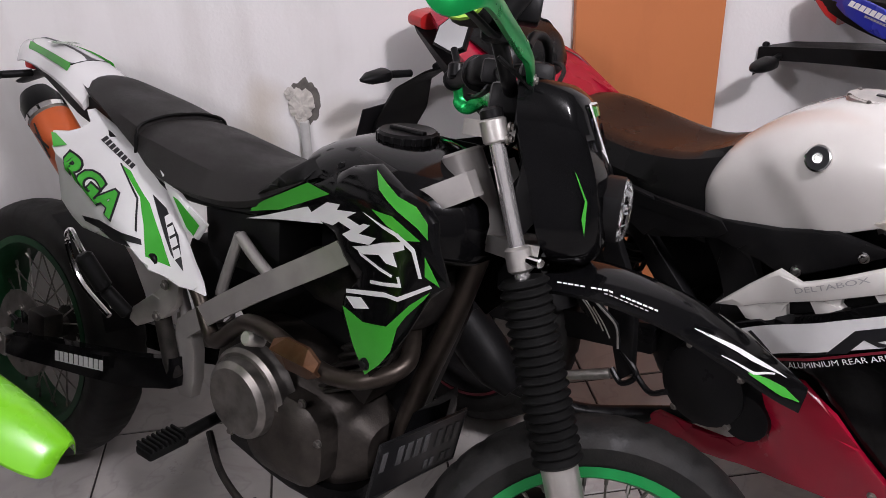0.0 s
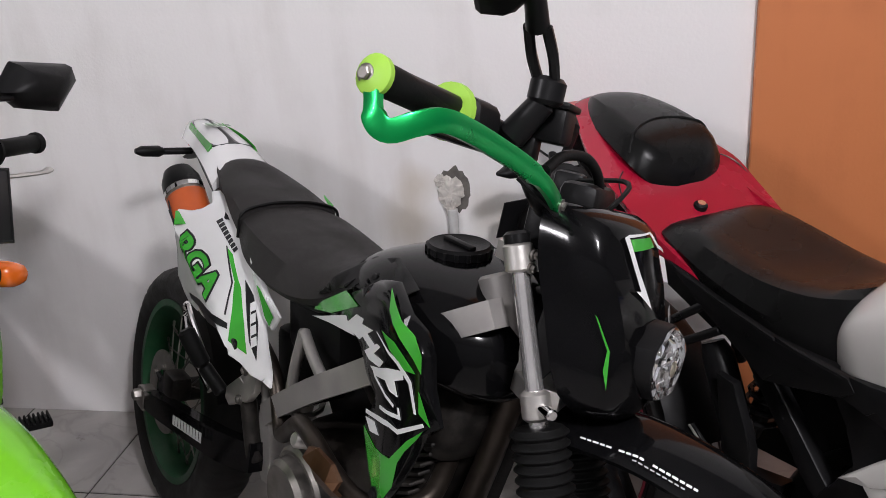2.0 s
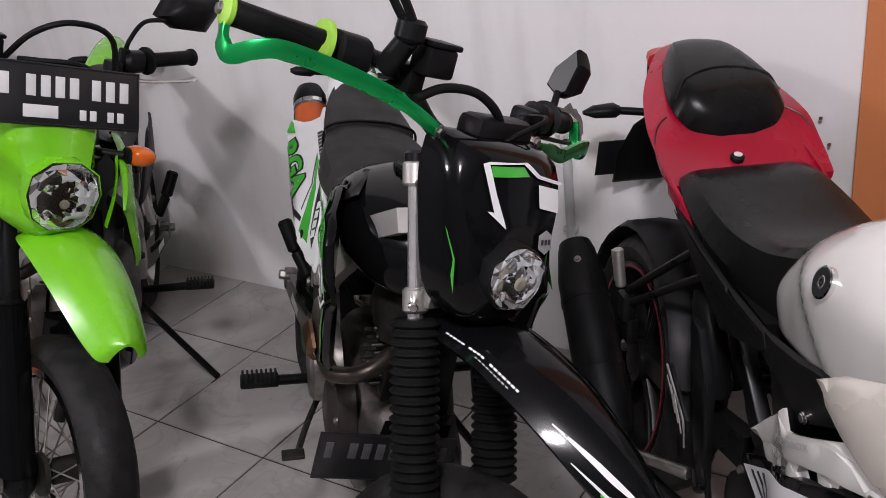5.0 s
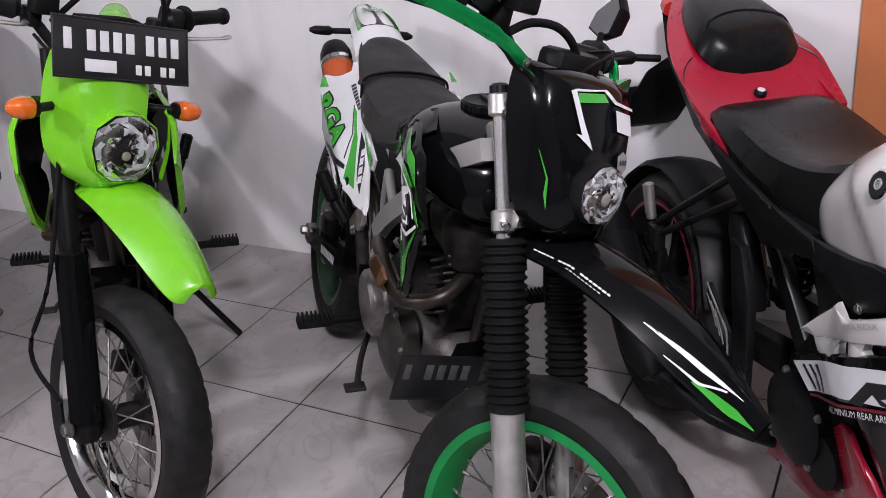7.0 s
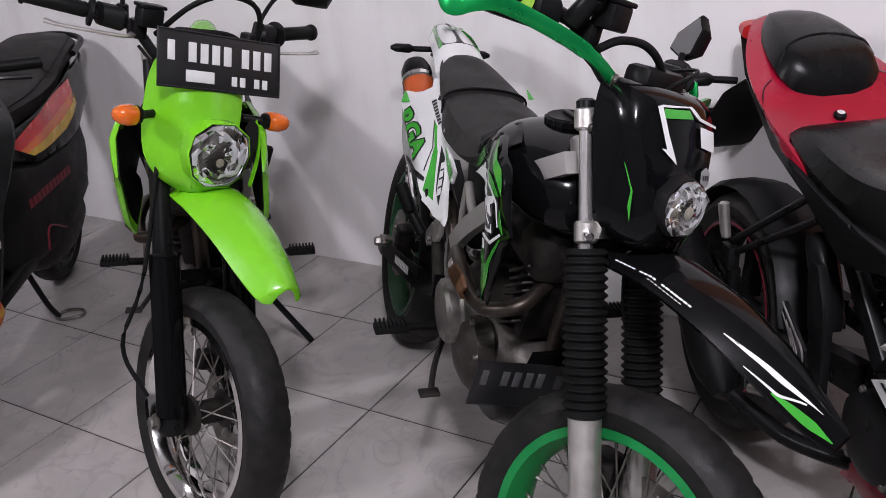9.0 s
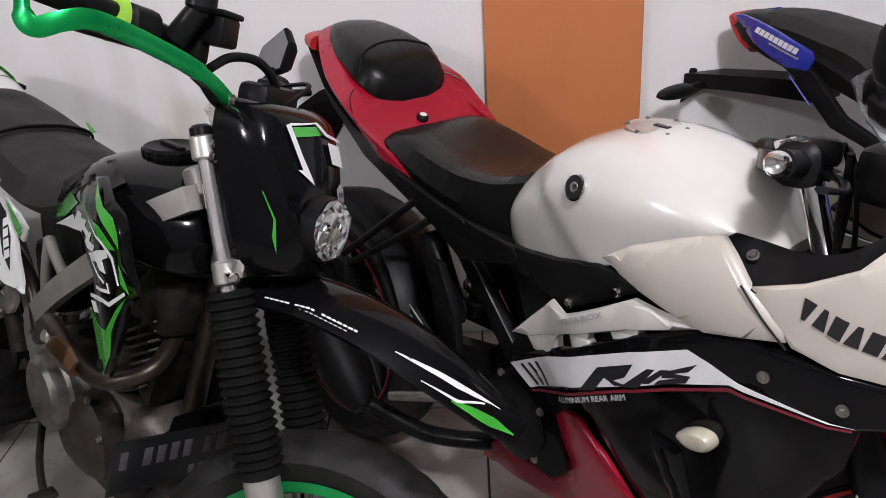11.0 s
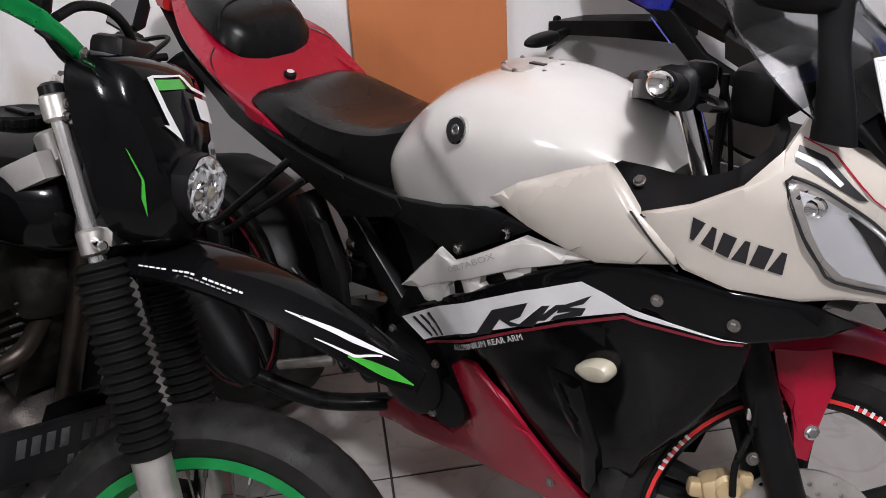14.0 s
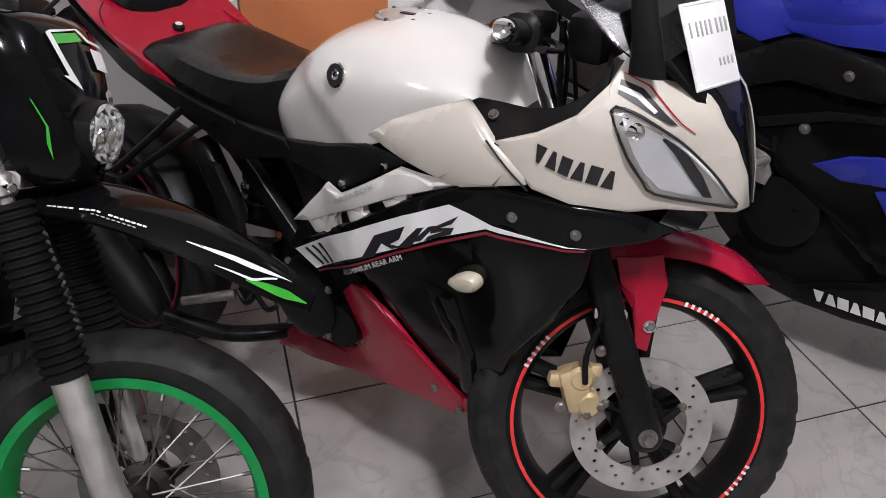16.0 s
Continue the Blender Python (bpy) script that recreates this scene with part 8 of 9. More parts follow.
def build_blue(b):
    XF[0] = Matrix.Identity(4)
    # tail
    tl = []
    for x, zt, w, zb in ((-0.295, 0.905, 0.045, 0.893), (-0.26, 0.915, 0.07, 0.865), (-0.19, 0.913, 0.092, 0.838), (-0.10, 0.895, 0.105, 0.815), (0.0, 0.872, 0.115, 0.800), (0.10, 0.835, 0.13, 0.775)):
        tl.append([(x, k * w, zt - 0.010 * k * k - 0.02 * max(0, abs(k) - 0.75) * 4) for k in np.linspace(-1, 1, 13)] + [(x, w * 0.9, zb), (x, -w * 0.9, zb)])
    tail = part("tail_cowl", loft(tl, True, 3), M_BLACK, b, "black tail cowl")
    bp = both("tail_panel", lambda: panel([(-0.277, 0.908), (-0.247, 0.914), (-0.194, 0.909), (-0.135, 0.896), (-0.037, 0.866), (-0.030, 0.850), (-0.041, 0.822), (-0.073, 0.808), (-0.10, 0.822), (-0.138, 0.832), (-0.198, 0.858), (-0.24, 0.885)], lambda x, z: -float(np.interp(x, (-0.28, -0.2, -0.1, 0.0), (0.065, 0.094, 0.112, 0.122))), 0.004, 0.005, 0.025), M_BLUE, tail, "glossy blue tail panel")
    fy = lambda x, z: -float(np.interp(x, (-0.28, -0.2, -0.1, 0.0), (0.065, 0.094, 0.112, 0.122)))
    both("sticker", lambda: on_surface(blocks(9, 0.125, 0.014, 0.2, 0.3), (-0.195, 0.884), (0.125, -0.030), fy, 0.002), M_INK, bp, "white lettering blocks")
    both("sticker", lambda: on_surface(blocks(11, 0.085, 0.005, 0.3, 0.3), (-0.150, 0.864), (0.125, -0.030), fy, 0.002), M_GREY, bp)
    both("tail_strut", lambda: panel([(-0.10, 0.822), (-0.07, 0.806), (0.03, 0.715), (0.20, 0.665), (0.17, 0.70), (0.06, 0.745), (-0.03, 0.83)], lambda x, z: -0.118, 0.01, 0.005, 0.03), M_BLACK, b, "black tail strut")
    both("strut_edge", lambda: tube([(-0.078, -0.119, 0.808), (-0.05, -0.120, 0.782), (-0.02, -0.121, 0.755)], 0.0022, 6), M_BLUE, b, "thin blue trim line")
    part("tail_light", loft([oval((x, 0, z), w, h, n=16, power=4) for x, z, w, h in ((-0.305, 0.896, 0.042, 0.007), (-0.292, 0.890, 0.052, 0.018), (-0.258, 0.868, 0.066, 0.026), (-0.225, 0.845, 0.068, 0.02))], True, 2), M_REDP, b, "red tail lamp")
    seat = []
    for x, zt, w in ((-0.215, 0.912, 0.04), (-0.20, 0.925, 0.065), (-0.12, 0.928, 0.09), (-0.03, 0.915, 0.105), (0.05, 0.90, 0.115), (0.11, 0.865, 0.118), (0.13, 0.81, 0.12)):
        seat.append([(x, k * w, zt - 0.012 * k * k - 0.02 * max(0, abs(k) - 0.7) * 3) for k in np.linspace(-1, 1, 13)] + [(x, w * 0.9, zt - 0.06), (x, -w * 0.9, zt - 0.06)])
    part("passenger_seat", loft(seat, True, 3), M_SEAT, b, "black textured passenger seat")
    rs = []
    for x, zt, w in ((0.10, 0.81, 0.115), (0.16, 0.795, 0.135), (0.28, 0.775, 0.145), (0.38, 0.772, 0.13), (0.45, 0.79, 0.11)):
        rs.append([(x, k * w, zt - 0.02 * max(0, abs(k) - 0.7) * 3) for k in np.linspace(-1, 1, 13)] + [(x, w * 0.9, zt - 0.07), (x, -w * 0.9, zt - 0.07)])
    part("rider_seat", loft(rs, True, 3), M_SEAT, b, "black textured rider seat")
    # tail bracket with indicators and plate
    hold = part("plate_holder", loft([[(x, -w, z + h), (x, w, z + h), (x, w, z - h), (x, -w, z - h)] for x, z, w, h in ((-0.05, 0.765, 0.05, 0.024), (-0.20, 0.752, 0.05, 0.020), (-0.36, 0.733, 0.045, 0.018), (-0.42, 0.72, 0.04, 0.02))], True, 2), M_BLACK, b, "long black tail bracket")
    part("plate_arm", loft([[(x, -w, z), (x, w, z), (x - 0.028, w, z - 0.02), (x - 0.028, -w, z - 0.02)] for x, z, w in ((-0.36, 0.735, 0.035), (-0.43, 0.66, 0.035), (-0.50, 0.585, 0.05), (-0.54, 0.545, 0.06))], True, 2), M_BLACK, hold)
    part("plate_lamp", box((-0.43, 0, 0.742), (0.05, 0.05, 0.022), 0.006), M_BLACK, hold)
    number_plate(b, facing((-0.545, 0, 0.56), (0, -1, 0), (-0.8, 0, 0.6)), 0.26, 0.105, M_PLATE, M_GREY, PLATE_BARS)
    for s in (-1, 1):
        ind = part("rear_indicator", rod((-0.36, s * 0.03, 0.728), (-0.35, s * 0.12, 0.727), 0.008, soft=0.002), M_BLACK, b, "black stalk indicator")
        part("lens", loft([oval((-0.347, s * (0.11 + d), 0.726), 0.024 * k, 0.017 * k, (1, 0, 0), (0, 0, 1), 14) for d, k in ((0, 0.5), (0.012, 0.95), (0.07, 0.9), (0.10, 0.6), (0.115, 0.2))], True, 2), M_BLACK, ind)
    # tank and its blue side fairing
    tk = []
    for x, top, bot, w in ((0.44, 0.80, 0.74, 0.09), (0.47, 0.85, 0.735, 0.13), (0.56, 0.905, 0.735, 0.165), (0.68, 0.945, 0.745, 0.18), (0.80, 0.95, 0.76, 0.175), (0.92, 0.925, 0.78, 0.14), (1.02, 0.88, 0.80, 0.08)):
        tk.append(oval((x, 0, (top + bot) / 2), w, (top - bot) / 2, n=28, power=2.8))
    tank = part("fuel_tank", loft(tk, True, 3), M_BLUE, b, "glossy blue fuel tank")
    part("fuel_cap", spin([((0.80, 0, 0.945), 0.05), ((0.80, 0, 0.957), 0.048), ((0.80, 0, 0.958), 0.03)], (0, 0, 1), 28), M_BLACK, tank)
    both("tank_fairing", lambda: panel([(0.42, 0.86), (0.44, 0.816), (0.492, 0.757), (0.541, 0.742), (0.604, 0.771), (0.692, 0.760), (0.781, 0.765), (0.90, 0.77), (1.02, 0.80), (1.08, 0.87), (1.05, 0.90), (0.95, 0.885), (0.80, 0.895), (0.65, 0.90), (0.52, 0.885)], lambda x, z: b_side(x, z) + 0.01 + 0.5 * max(0, z - 0.83), 0.005, 0.008, 0.035), M_BLUE, b, "glossy blue tank fairing")
    # black frame beam over the dark middle
    beam = both("frame_beam", lambda: panel([(0.43, 0.755), (0.46, 0.725), (0.502, 0.712), (0.56, 0.742), (0.593, 0.760), (0.635, 0.768), (0.786, 0.745), (0.83, 0.70), (0.80, 0.672), (0.729, 0.672), (0.617, 0.681), (0.541, 0.653), (0.45, 0.66), (0.36, 0.70)], lambda x, z: b_side(x, z) - 0.006, 0.018, 0.008, 0.03), M_SATIN, b, "black frame beam")
    both("bolt", lambda: bolt((0.729, b_side(0.729, 0.714) - 0.006, 0.714), (0, -1, 0), 0.008), M_STEEL, beam)
    mid = both("middle_fairing", lambda: panel([(0.46, 0.655), (0.54, 0.645), (0.62, 0.675), (0.73, 0.668), (0.80, 0.672), (0.98, 0.71), (1.16, 0.74), (1.25, 0.70), (1.20, 0.58), (1.12, 0.46), (1.06, 0.34), (0.95, 0.235), (0.86, 0.30), (0.74, 0.40), (0.62, 0.47), (0.52, 0.55)], lambda x, z: b_side(x, z) + 0.014, 0.005, 0.008, 0.04), M_GLOSS, b, "glossy black middle fairing")
    both("air_slot", lambda: panel([(0.56, 0.585), (0.70, 0.630), (0.82, 0.645), (0.82, 0.630), (0.71, 0.612), (0.57, 0.565)], lambda x, z: b_side(x, z) + 0.008, 0.006, 0.004, 0.03), M_SATIN, mid)
    both("bolt", lambda: bolt((0.663, b_side(0.663, 0.584) + 0.012, 0.584), (0, -1, 0), 0.009), M_STEEL, mid)
    both("blue_flash", lambda: panel([(0.690, 0.512), (0.760, 0.548), (0.813, 0.562), (0.90, 0.575), (0.88, 0.53), (0.845, 0.504), (0.753, 0.491)], lambda x, z: b_side(x, z) + 0.006, 0.004, 0.005, 0.025), M_BLUE, mid, "blue flash panel")
    both("blue_flash", lambda: panel([(0.822, 0.488), (0.85, 0.498), (0.95, 0.53), (1.05, 0.56), (1.00, 0.47), (0.93, 0.44), (0.861, 0.432)], lambda x, z: b_side(x, z) + 0.006, 0.004, 0.005, 0.025), M_BLUE, mid, "blue flash panel")
    both("engine_shroud", lambda: panel([(0.36, 0.70), (0.46, 0.74), (0.80, 0.74), (1.10, 0.72), (1.15, 0.60), (1.08, 0.42), (1.0, 0.26), (0.80, 0.19), (0.60, 0.20), (0.50, 0.30), (0.42, 0.45)], lambda x, z: -0.125, 0.006, 0.006, 0.06), M_BLACK, b, "black inner engine shroud")
    belly = both("belly_panel", lambda: panel([(0.56, 0.30), (0.60, 0.245), (0.615, 0.232), (0.66, 0.232), (0.708, 0.222), (0.80, 0.262), (0.902, 0.30), (1.0, 0.35), (1.08, 0.37), (1.06, 0.28), (0.99, 0.20), (0.915, 0.172), (0.814, 0.162), (0.715, 0.164), (0.649, 0.178), (0.58, 0.20), (0.53, 0.25)], lambda x, z: b_side(x, z) - 0.004, 0.005, 0.008, 0.035), M_GLOSS, b, "glossy black belly panel")
    for k, (lo_, hi_) in enumerate(((0.32, 1.0), (1.0, 0.36), (1.0, 1.0), (1.0, 0.36), (1.0, 1.0), (1.0, 0.36))):
        both("sticker", lambda k=k, lo_=lo_, hi_=hi_: on_surface(wedge(0.024, 0.030, lo_, hi_), (0.750 + k * 0.027, 0.190 + k * 0.0005), (1, 0.02), lambda x, z: b_side(x, z) - 0.004, 0.002), M_INK, belly, "white block lettering")
    # engine and running gear
    part("engine", loft([oval((x, 0, z), w, h, n=20, power=3) for x, z, w, h in ((0.44, 0.36, 0.06, 0.06), (0.52, 0.38, 0.11, 0.12), (0.70, 0.40, 0.13, 0.15), (0.88, 0.44, 0.12, 0.15), (1.0, 0.52, 0.08, 0.1))], True, 2), M_SATIN, b, "black engine")
    part("engine_cover", spin([((0.645, -0.10, 0.38), 0.085), ((0.645, -0.152, 0.38), 0.082), ((0.645, -0.16, 0.38), 0.05)], (0, -1, 0), 30), M_SATIN, b, "round black engine cover")
    for s in (-1, 1):
        part("swingarm", loft([[(x, s * (y - 0.016), z - h), (x, s * (y + 0.016), z - h), (x, s * (y + 0.016), z + h), (x, s * (y - 0.016), z + h)] for x, y, z, h in ((0.48, 0.08, 0.38, 0.035), (0.2, 0.10, 0.33, 0.03), (-0.06, 0.11, 0.29, 0.022))], True, 2), M_SATIN, b, "black swingarm")
        side = (lambda bm: bm) if s < 0 else flip
        part("peg_bracket", side(panel([(0.42, 0.62), (0.47, 0.62), (0.53, 0.52), (0.60, 0.42), (0.57, 0.38), (0.48, 0.46)], lambda x, z: -0.155, 0.012, 0.005, 0.03)), M_SATIN, b)
        part("heel_guard", side(panel([(0.57, 0.52), (0.595, 0.512), (0.615, 0.470), (0.605, 0.44), (0.58, 0.445)], lambda x, z: -0.172, 0.004, 0.004, 0.02)), M_ALU, b, "small silver heel guard")
        part("rider_peg", rod((0.60, s * 0.165, 0.50), (0.57, s * 0.25, 0.495), 0.011, 0.009, soft=0.003), M_ALU, b, "knurled alloy foot peg")
    cast_wheel(b, Vector((-0.03, 0, 0.29)), 0.29, 0.14, 0.217, 5, None, -1, 0.11)
    e0, e1 = Vector((0.42, -0.15, 0.32)), Vector((0.06, -0.19, 0.47))
    ed = (e1 - e0).normalized()
    part("muffler", spin([(e0 - ed * 0.06, 0.022), (e0, 0.045), (e0 + ed * 0.05, 0.058), (e1 - ed * 0.04, 0.058), (e1, 0.05), (e1 + ed * 0.01, 0.03)], ed, 26), M_SATIN, b, "matt black muffler")
    part("side_stand", merge(tube([(0.58, 0.10, 0.28), (0.55, 0.20, 0.13), (0.53, 0.27, 0.02)], 0.010, 10), box((0.53, 0.275, 0.012), (0.05, 0.05, 0.01), 0.003)), M_SATIN, b, "black side stand, folded out")
    # front
    both("front_fairing", lambda: panel([(1.02, 0.80), (1.10, 0.90), (1.20, 0.98), (1.27, 1.0), (1.34, 0.92), (1.40, 0.82), (1.41, 0.76), (1.30, 0.73), (1.16, 0.745)], lambda x, z: b_side(x, z) + 0.35 * max(0, z - 0.85), 0.005, 0.008, 0.035), M_BLUE, b, "glossy blue front fairing")
    part("nose_cowl", loft([[(x, y, z) for y, z in ((-w, z0), (0, z0 + 0.016), (w, z0), (w * 0.9, z0 - 0.05), (-w * 0.9, z0 - 0.05))] for x, w, z0 in ((1.27, 0.14, 0.99), (1.34, 0.10, 0.92), (1.40, 0.06, 0.83), (1.42, 0.04, 0.77))], True, 2), M_BLACK, b, "black nose cowl")
    XF[0] = steer(30, 1.06, 0.80, 25)
    c = Vector((1.32, 0, 0.29))
    up = Vector((-math.sin(radians(23)), 0, math.cos(radians(23))))
    cast_wheel(b, c, 0.29, 0.11, 0.219, 5, None, -1, 0.13)
    for s in (-1, 1):
        o = Vector((0, s * 0.095, 0))
        part("fork_leg", rod(c + o - up * 0.03, c + o + up * 0.33, 0.027, soft=0.004), M_SATIN, b, "black fork leg")
        part("fork_tube", rod(c + o + up * 0.32, c + o + up * 0.70, 0.018), M_CHROME, b, "chrome fork tube")
        h0 = c + up * 0.70 + o
        hd = Vector((-0.3, s, 0.05)).normalized()
        hb = part("handlebar", rod(h0, h0 + hd * 0.20, 0.011, soft=0.002), M_SATIN, b, "black clip-on handlebar")
        part("grip", rod(h0 + hd * 0.085, h0 + hd * 0.205, 0.0165, soft=0.003), M_SOFT, hb, "black rubber grip")
    part("front_mudguard", loft([[(c.x + r * math.cos(a), y, c.z + r * math.sin(a)) for r, y in ((0.295, -0.07), (0.318, -0.04), (0.325, 0), (0.318, 0.04), (0.295, 0.07), (0.312, 0.035), (0.319, 0), (0.312, -0.035))] for a in np.radians((50, 75, 100, 125, 150))], True, 3), M_BLUE, b, "glossy blue front mudguard")
    XF[0] = Matrix.Identity(4)


build_blue(blue)

# ---- the black scooter with coloured stickers ----
scooter = thing("scooter", bike_pose(-1.745, 0.285, -53, 7), "black scooter with yellow, red and orange sticker panels", "scooter")


def flame_mat(name):
    """A printed sticker: yellow running into orange and red along its length in ragged bands."""
    m, t, b = nodes_of(name)
    n, l = t.nodes, t.links
    co = n.new("ShaderNodeTexCoord")
    mp = n.new("ShaderNodeMapping")
    mp.inputs["Rotation"].default_value = (0, 0.55, 0)
    mp.inputs["Scale"].default_value = (4, 1, 22)
    noise = n.new("ShaderNodeTexNoise")
    noise.inputs["Scale"].default_value, noise.inputs["Detail"].default_value = 1.4, 4
    ramp = n.new("ShaderNodeValToRGB")
    e = ramp.color_ramp.elements
    e[0].position, e[0].color = 0.38, (0.45, 0.03, 0.02, 1)
    e[1].position, e[1].color = 0.62, (0.70, 0.42, 0.03, 1)
    k = e.new(0.5)
    k.color = (0.62, 0.15, 0.02, 1)
    l.new(co.outputs["Object"], mp.inputs["Vector"])
    l.new(mp.outputs[0], noise.inputs["Vector"])
    l.new(noise.outputs["Fac"], ramp.inputs[0])
    l.new(ramp.outputs[0], b.inputs["Base Color"])
    b.inputs["Roughness"].default_value = 0.3
    return m


M_FLAME = flame_mat("flame_sticker")


def build_scooter(b):
    XF[0] = Matrix.Identity(4)
    # front shield: yellow above, red below, black rim behind

    def shield(rows, back):
        rings = []
        for z, x, w in rows:
            rings.append([(x - 0.075 * abs(k) ** 1.6, k * w, z) for k in np.linspace(-1, 1, 17)] + [(x - 0.075 * abs(k) ** 1.6 - back, k * w * 0.98, z) for k in np.linspace(1, -1, 17)])
        return loft(rings, True, 3)
    rim = part("leg_shield", shield(((1.0, 0.885, 0.10), (0.96, 0.925, 0.20), (0.86, 0.955, 0.262), (0.74, 0.985, 0.245), (0.62, 1.02, 0.21), (0.52, 1.04, 0.20), (0.40, 1.03, 0.17), (0.30, 0.98, 0.13)), 0.03), M_BLACK, b, "black leg shield")
    apron = part("apron", shield(((0.975, 0.92, 0.125), (0.955, 0.945, 0.205), (0.86, 0.985, 0.232), (0.76, 1.01, 0.212), (0.70, 1.022, 0.188)), 0.02), M_YELLOW, b, "yellow sticker front panel with red blocks")
    part("lower_apron", shield(((0.698, 1.0225, 0.1875), (0.62, 1.04, 0.150), (0.56, 1.05, 0.125), (0.50, 1.055, 0.09)), 0.02), M_ORED, b, "red sticker lower panel")
    face = lambda y, z: float(np.interp(z, (0.70, 0.76, 0.86, 0.955), (1.022, 1.01, 0.985, 0.945))) - 0.075 * abs(y / float(np.interp(z, (0.70, 0.76, 0.86, 0.955), (0.188, 0.212, 0.232, 0.205)))) ** 1.6

    def on_face(bm, y0, z0, tilt=0.0):
        for v in bm.verts:
            y, z = y0 + v.co.x * math.cos(tilt) - v.co.y * math.sin(tilt), z0 + v.co.x * math.sin(tilt) + v.co.y * math.cos(tilt)
            v.co = (face(y, z) + 0.0025, y, z)
        return bm
    part("sticker", on_face(blocks(3, 0.20, 0.05, 0.15, 0.1), -0.085, 0.800, 0.10), M_ORED, apron, "red block lettering")
    part("sticker", on_face(blocks(1, 0.19, 0.022, 0.1, 0.0, False), -0.08, 0.765, 0.10), M_ORED, apron, "red bar")
    ring = bmesh.new()
    pr = [[ring.verts.new((r * math.cos(a) * 1.25, r * math.sin(a), 0)) for a in np.radians(np.arange(30, 331, 20))] for r in (0.042, 0.022)]
    for i in range(len(pr[0]) - 1):
        ring.faces.new((pr[0][i], pr[0][i + 1], pr[1][i + 1], pr[1][i]))
    part("sticker", on_face(ring, 0.01, 0.898), M_ORED, apron, "red curved emblem")
    # front indicators
    for s in (-1, 1):
        ind = part("front_indicator", loft([oval((0.99 + d, s * 0.165, 0.545), 0.045 * k, 0.03 * k, (0, 1, 0.15 * s), (0, 0, 1), 16, 2.6) for d, k in ((0, 1), (0.03, 0.95), (0.05, 0.6), (0.055, 0.2))], True, 2), M_GLASS, b, "clear front indicator lens")
        part("reflector", loft([oval((0.975 + d, s * 0.165, 0.545), 0.043 * k, 0.028 * k, (0, 1, 0.15 * s), (0, 0, 1), 16, 2.6) for d, k in ((0, 1), (0.025, 0.9), (0.024, 0.7))]), M_REFL, ind)
    # flame panel at the foot of the shield
    fl = lambda x, z: -0.15 - 0.05 * max(0, 1.0 - x) + 0.12 * max(0, x - 1.05)
    both("flame_panel", lambda: panel([(0.90, 0.30), (0.94, 0.375), (1.00, 0.425), (1.08, 0.445), (1.20, 0.42), (1.24, 0.36), (1.16, 0.28), (1.04, 0.25)], fl, 0.006, 0.01, 0.03), M_FLAME, b, "yellow and orange flame sticker panel")
    # mudguard and front wheel
    c = Vector((1.20, 0, 0.265))
    part("front_mudguard", loft([[(c.x + r * math.cos(a), y, c.z + r * math.sin(a)) for r, y in ((0.27, -0.075), (0.30, -0.04), (0.305, 0), (0.30, 0.04), (0.27, 0.075), (0.295, 0.035), (0.30, 0), (0.295, -0.035))] for a in np.radians((5, 40, 75, 110, 150))], True, 3), M_GLOSS, b, "glossy black front mudguard")
    cast_wheel(b, c, 0.265, 0.085, 0.205, 5, None, -1, 0.10)
    cast_wheel(b, Vector((0, 0, 0.265)), 0.265, 0.095, 0.205, 5, None, -1, 0.09)
    for s in (-1, 1):
        part("fork_leg", rod((1.20, s * 0.07, 0.265), (1.06, s * 0.07, 0.62), 0.02), M_SATIN, b, "black fork leg")
    # handlebar cover, grips, levers
    hc = part("handlebar_cover", loft([oval((0.86 + dx, y, 1.0 + dz), a, h, (1, 0, 0), (0, 0, 1), 18, 2.6) for y, dx, dz, a, h in ((-0.20, -0.05, 0, 0.03, 0.025), (-0.13, 0, 0, 0.075, 0.045), (0, 0.03, 0.005, 0.10, 0.055), (0.13, 0, 0, 0.075, 0.045), (0.20, -0.05, 0, 0.03, 0.025))], True, 3), M_BLACK, b, "black handlebar cover")
    part("headlight", loft([oval((0.96 + d, 0, 1.0), 0.07 * k, 0.035 * k, n=18) for d, k in ((0, 1), (0.01, 0.9), (0.014, 0.5))]), M_GLASS, hc)
    part("trim_strip", tube([(0.90, 0.06, 0.965), (0.885, 0.13, 0.96), (0.85, 0.18, 0.965)], 0.006, 8, flat=(1, 0.6)), M_CHROME, hc, "bright trim strip")
    for s in (-1, 1):
        part("grip", rod((0.81, s * 0.20, 1.005), (0.76, s * 0.33, 1.01), 0.017, soft=0.003), M_SOFT, b, "black rubber grip")
        part("lever", tube([(0.86, s * 0.17, 0.995), (0.87, s * 0.23, 0.99), (0.83, s * 0.32, 0.985)], [0.007, 0.006, 0.008], 8), M_SATIN, b, "black brake lever")
        part("switch_box", box((0.81, s * 0.20, 1.0), (0.05, 0.05, 0.05), 0.012), M_BLACK, b)
    # seat: long, stepped, with a stitched groove
    st = []
    for x, zt, w in ((-0.36, 0.855, 0.04), (-0.33, 0.895, 0.09), (-0.22, 0.915, 0.125), (-0.08, 0.912, 0.14), (0.05, 0.885, 0.145), (0.12, 0.855, 0.148), (0.26, 0.835, 0.14), (0.40, 0.825, 0.115), (0.52, 0.81, 0.08), (0.57, 0.77, 0.05)):
        st.append([(x, k * w, zt - 0.012 * k * k - 0.025 * max(0, abs(k) - 0.7) * 3) for k in np.linspace(-1, 1, 13)] + [(x, w * 0.92, zt - 0.085), (x, -w * 0.92, zt - 0.085)])
    seat = part("seat", loft(st, True, 3), M_SEAT, b, "long stepped black vinyl seat")
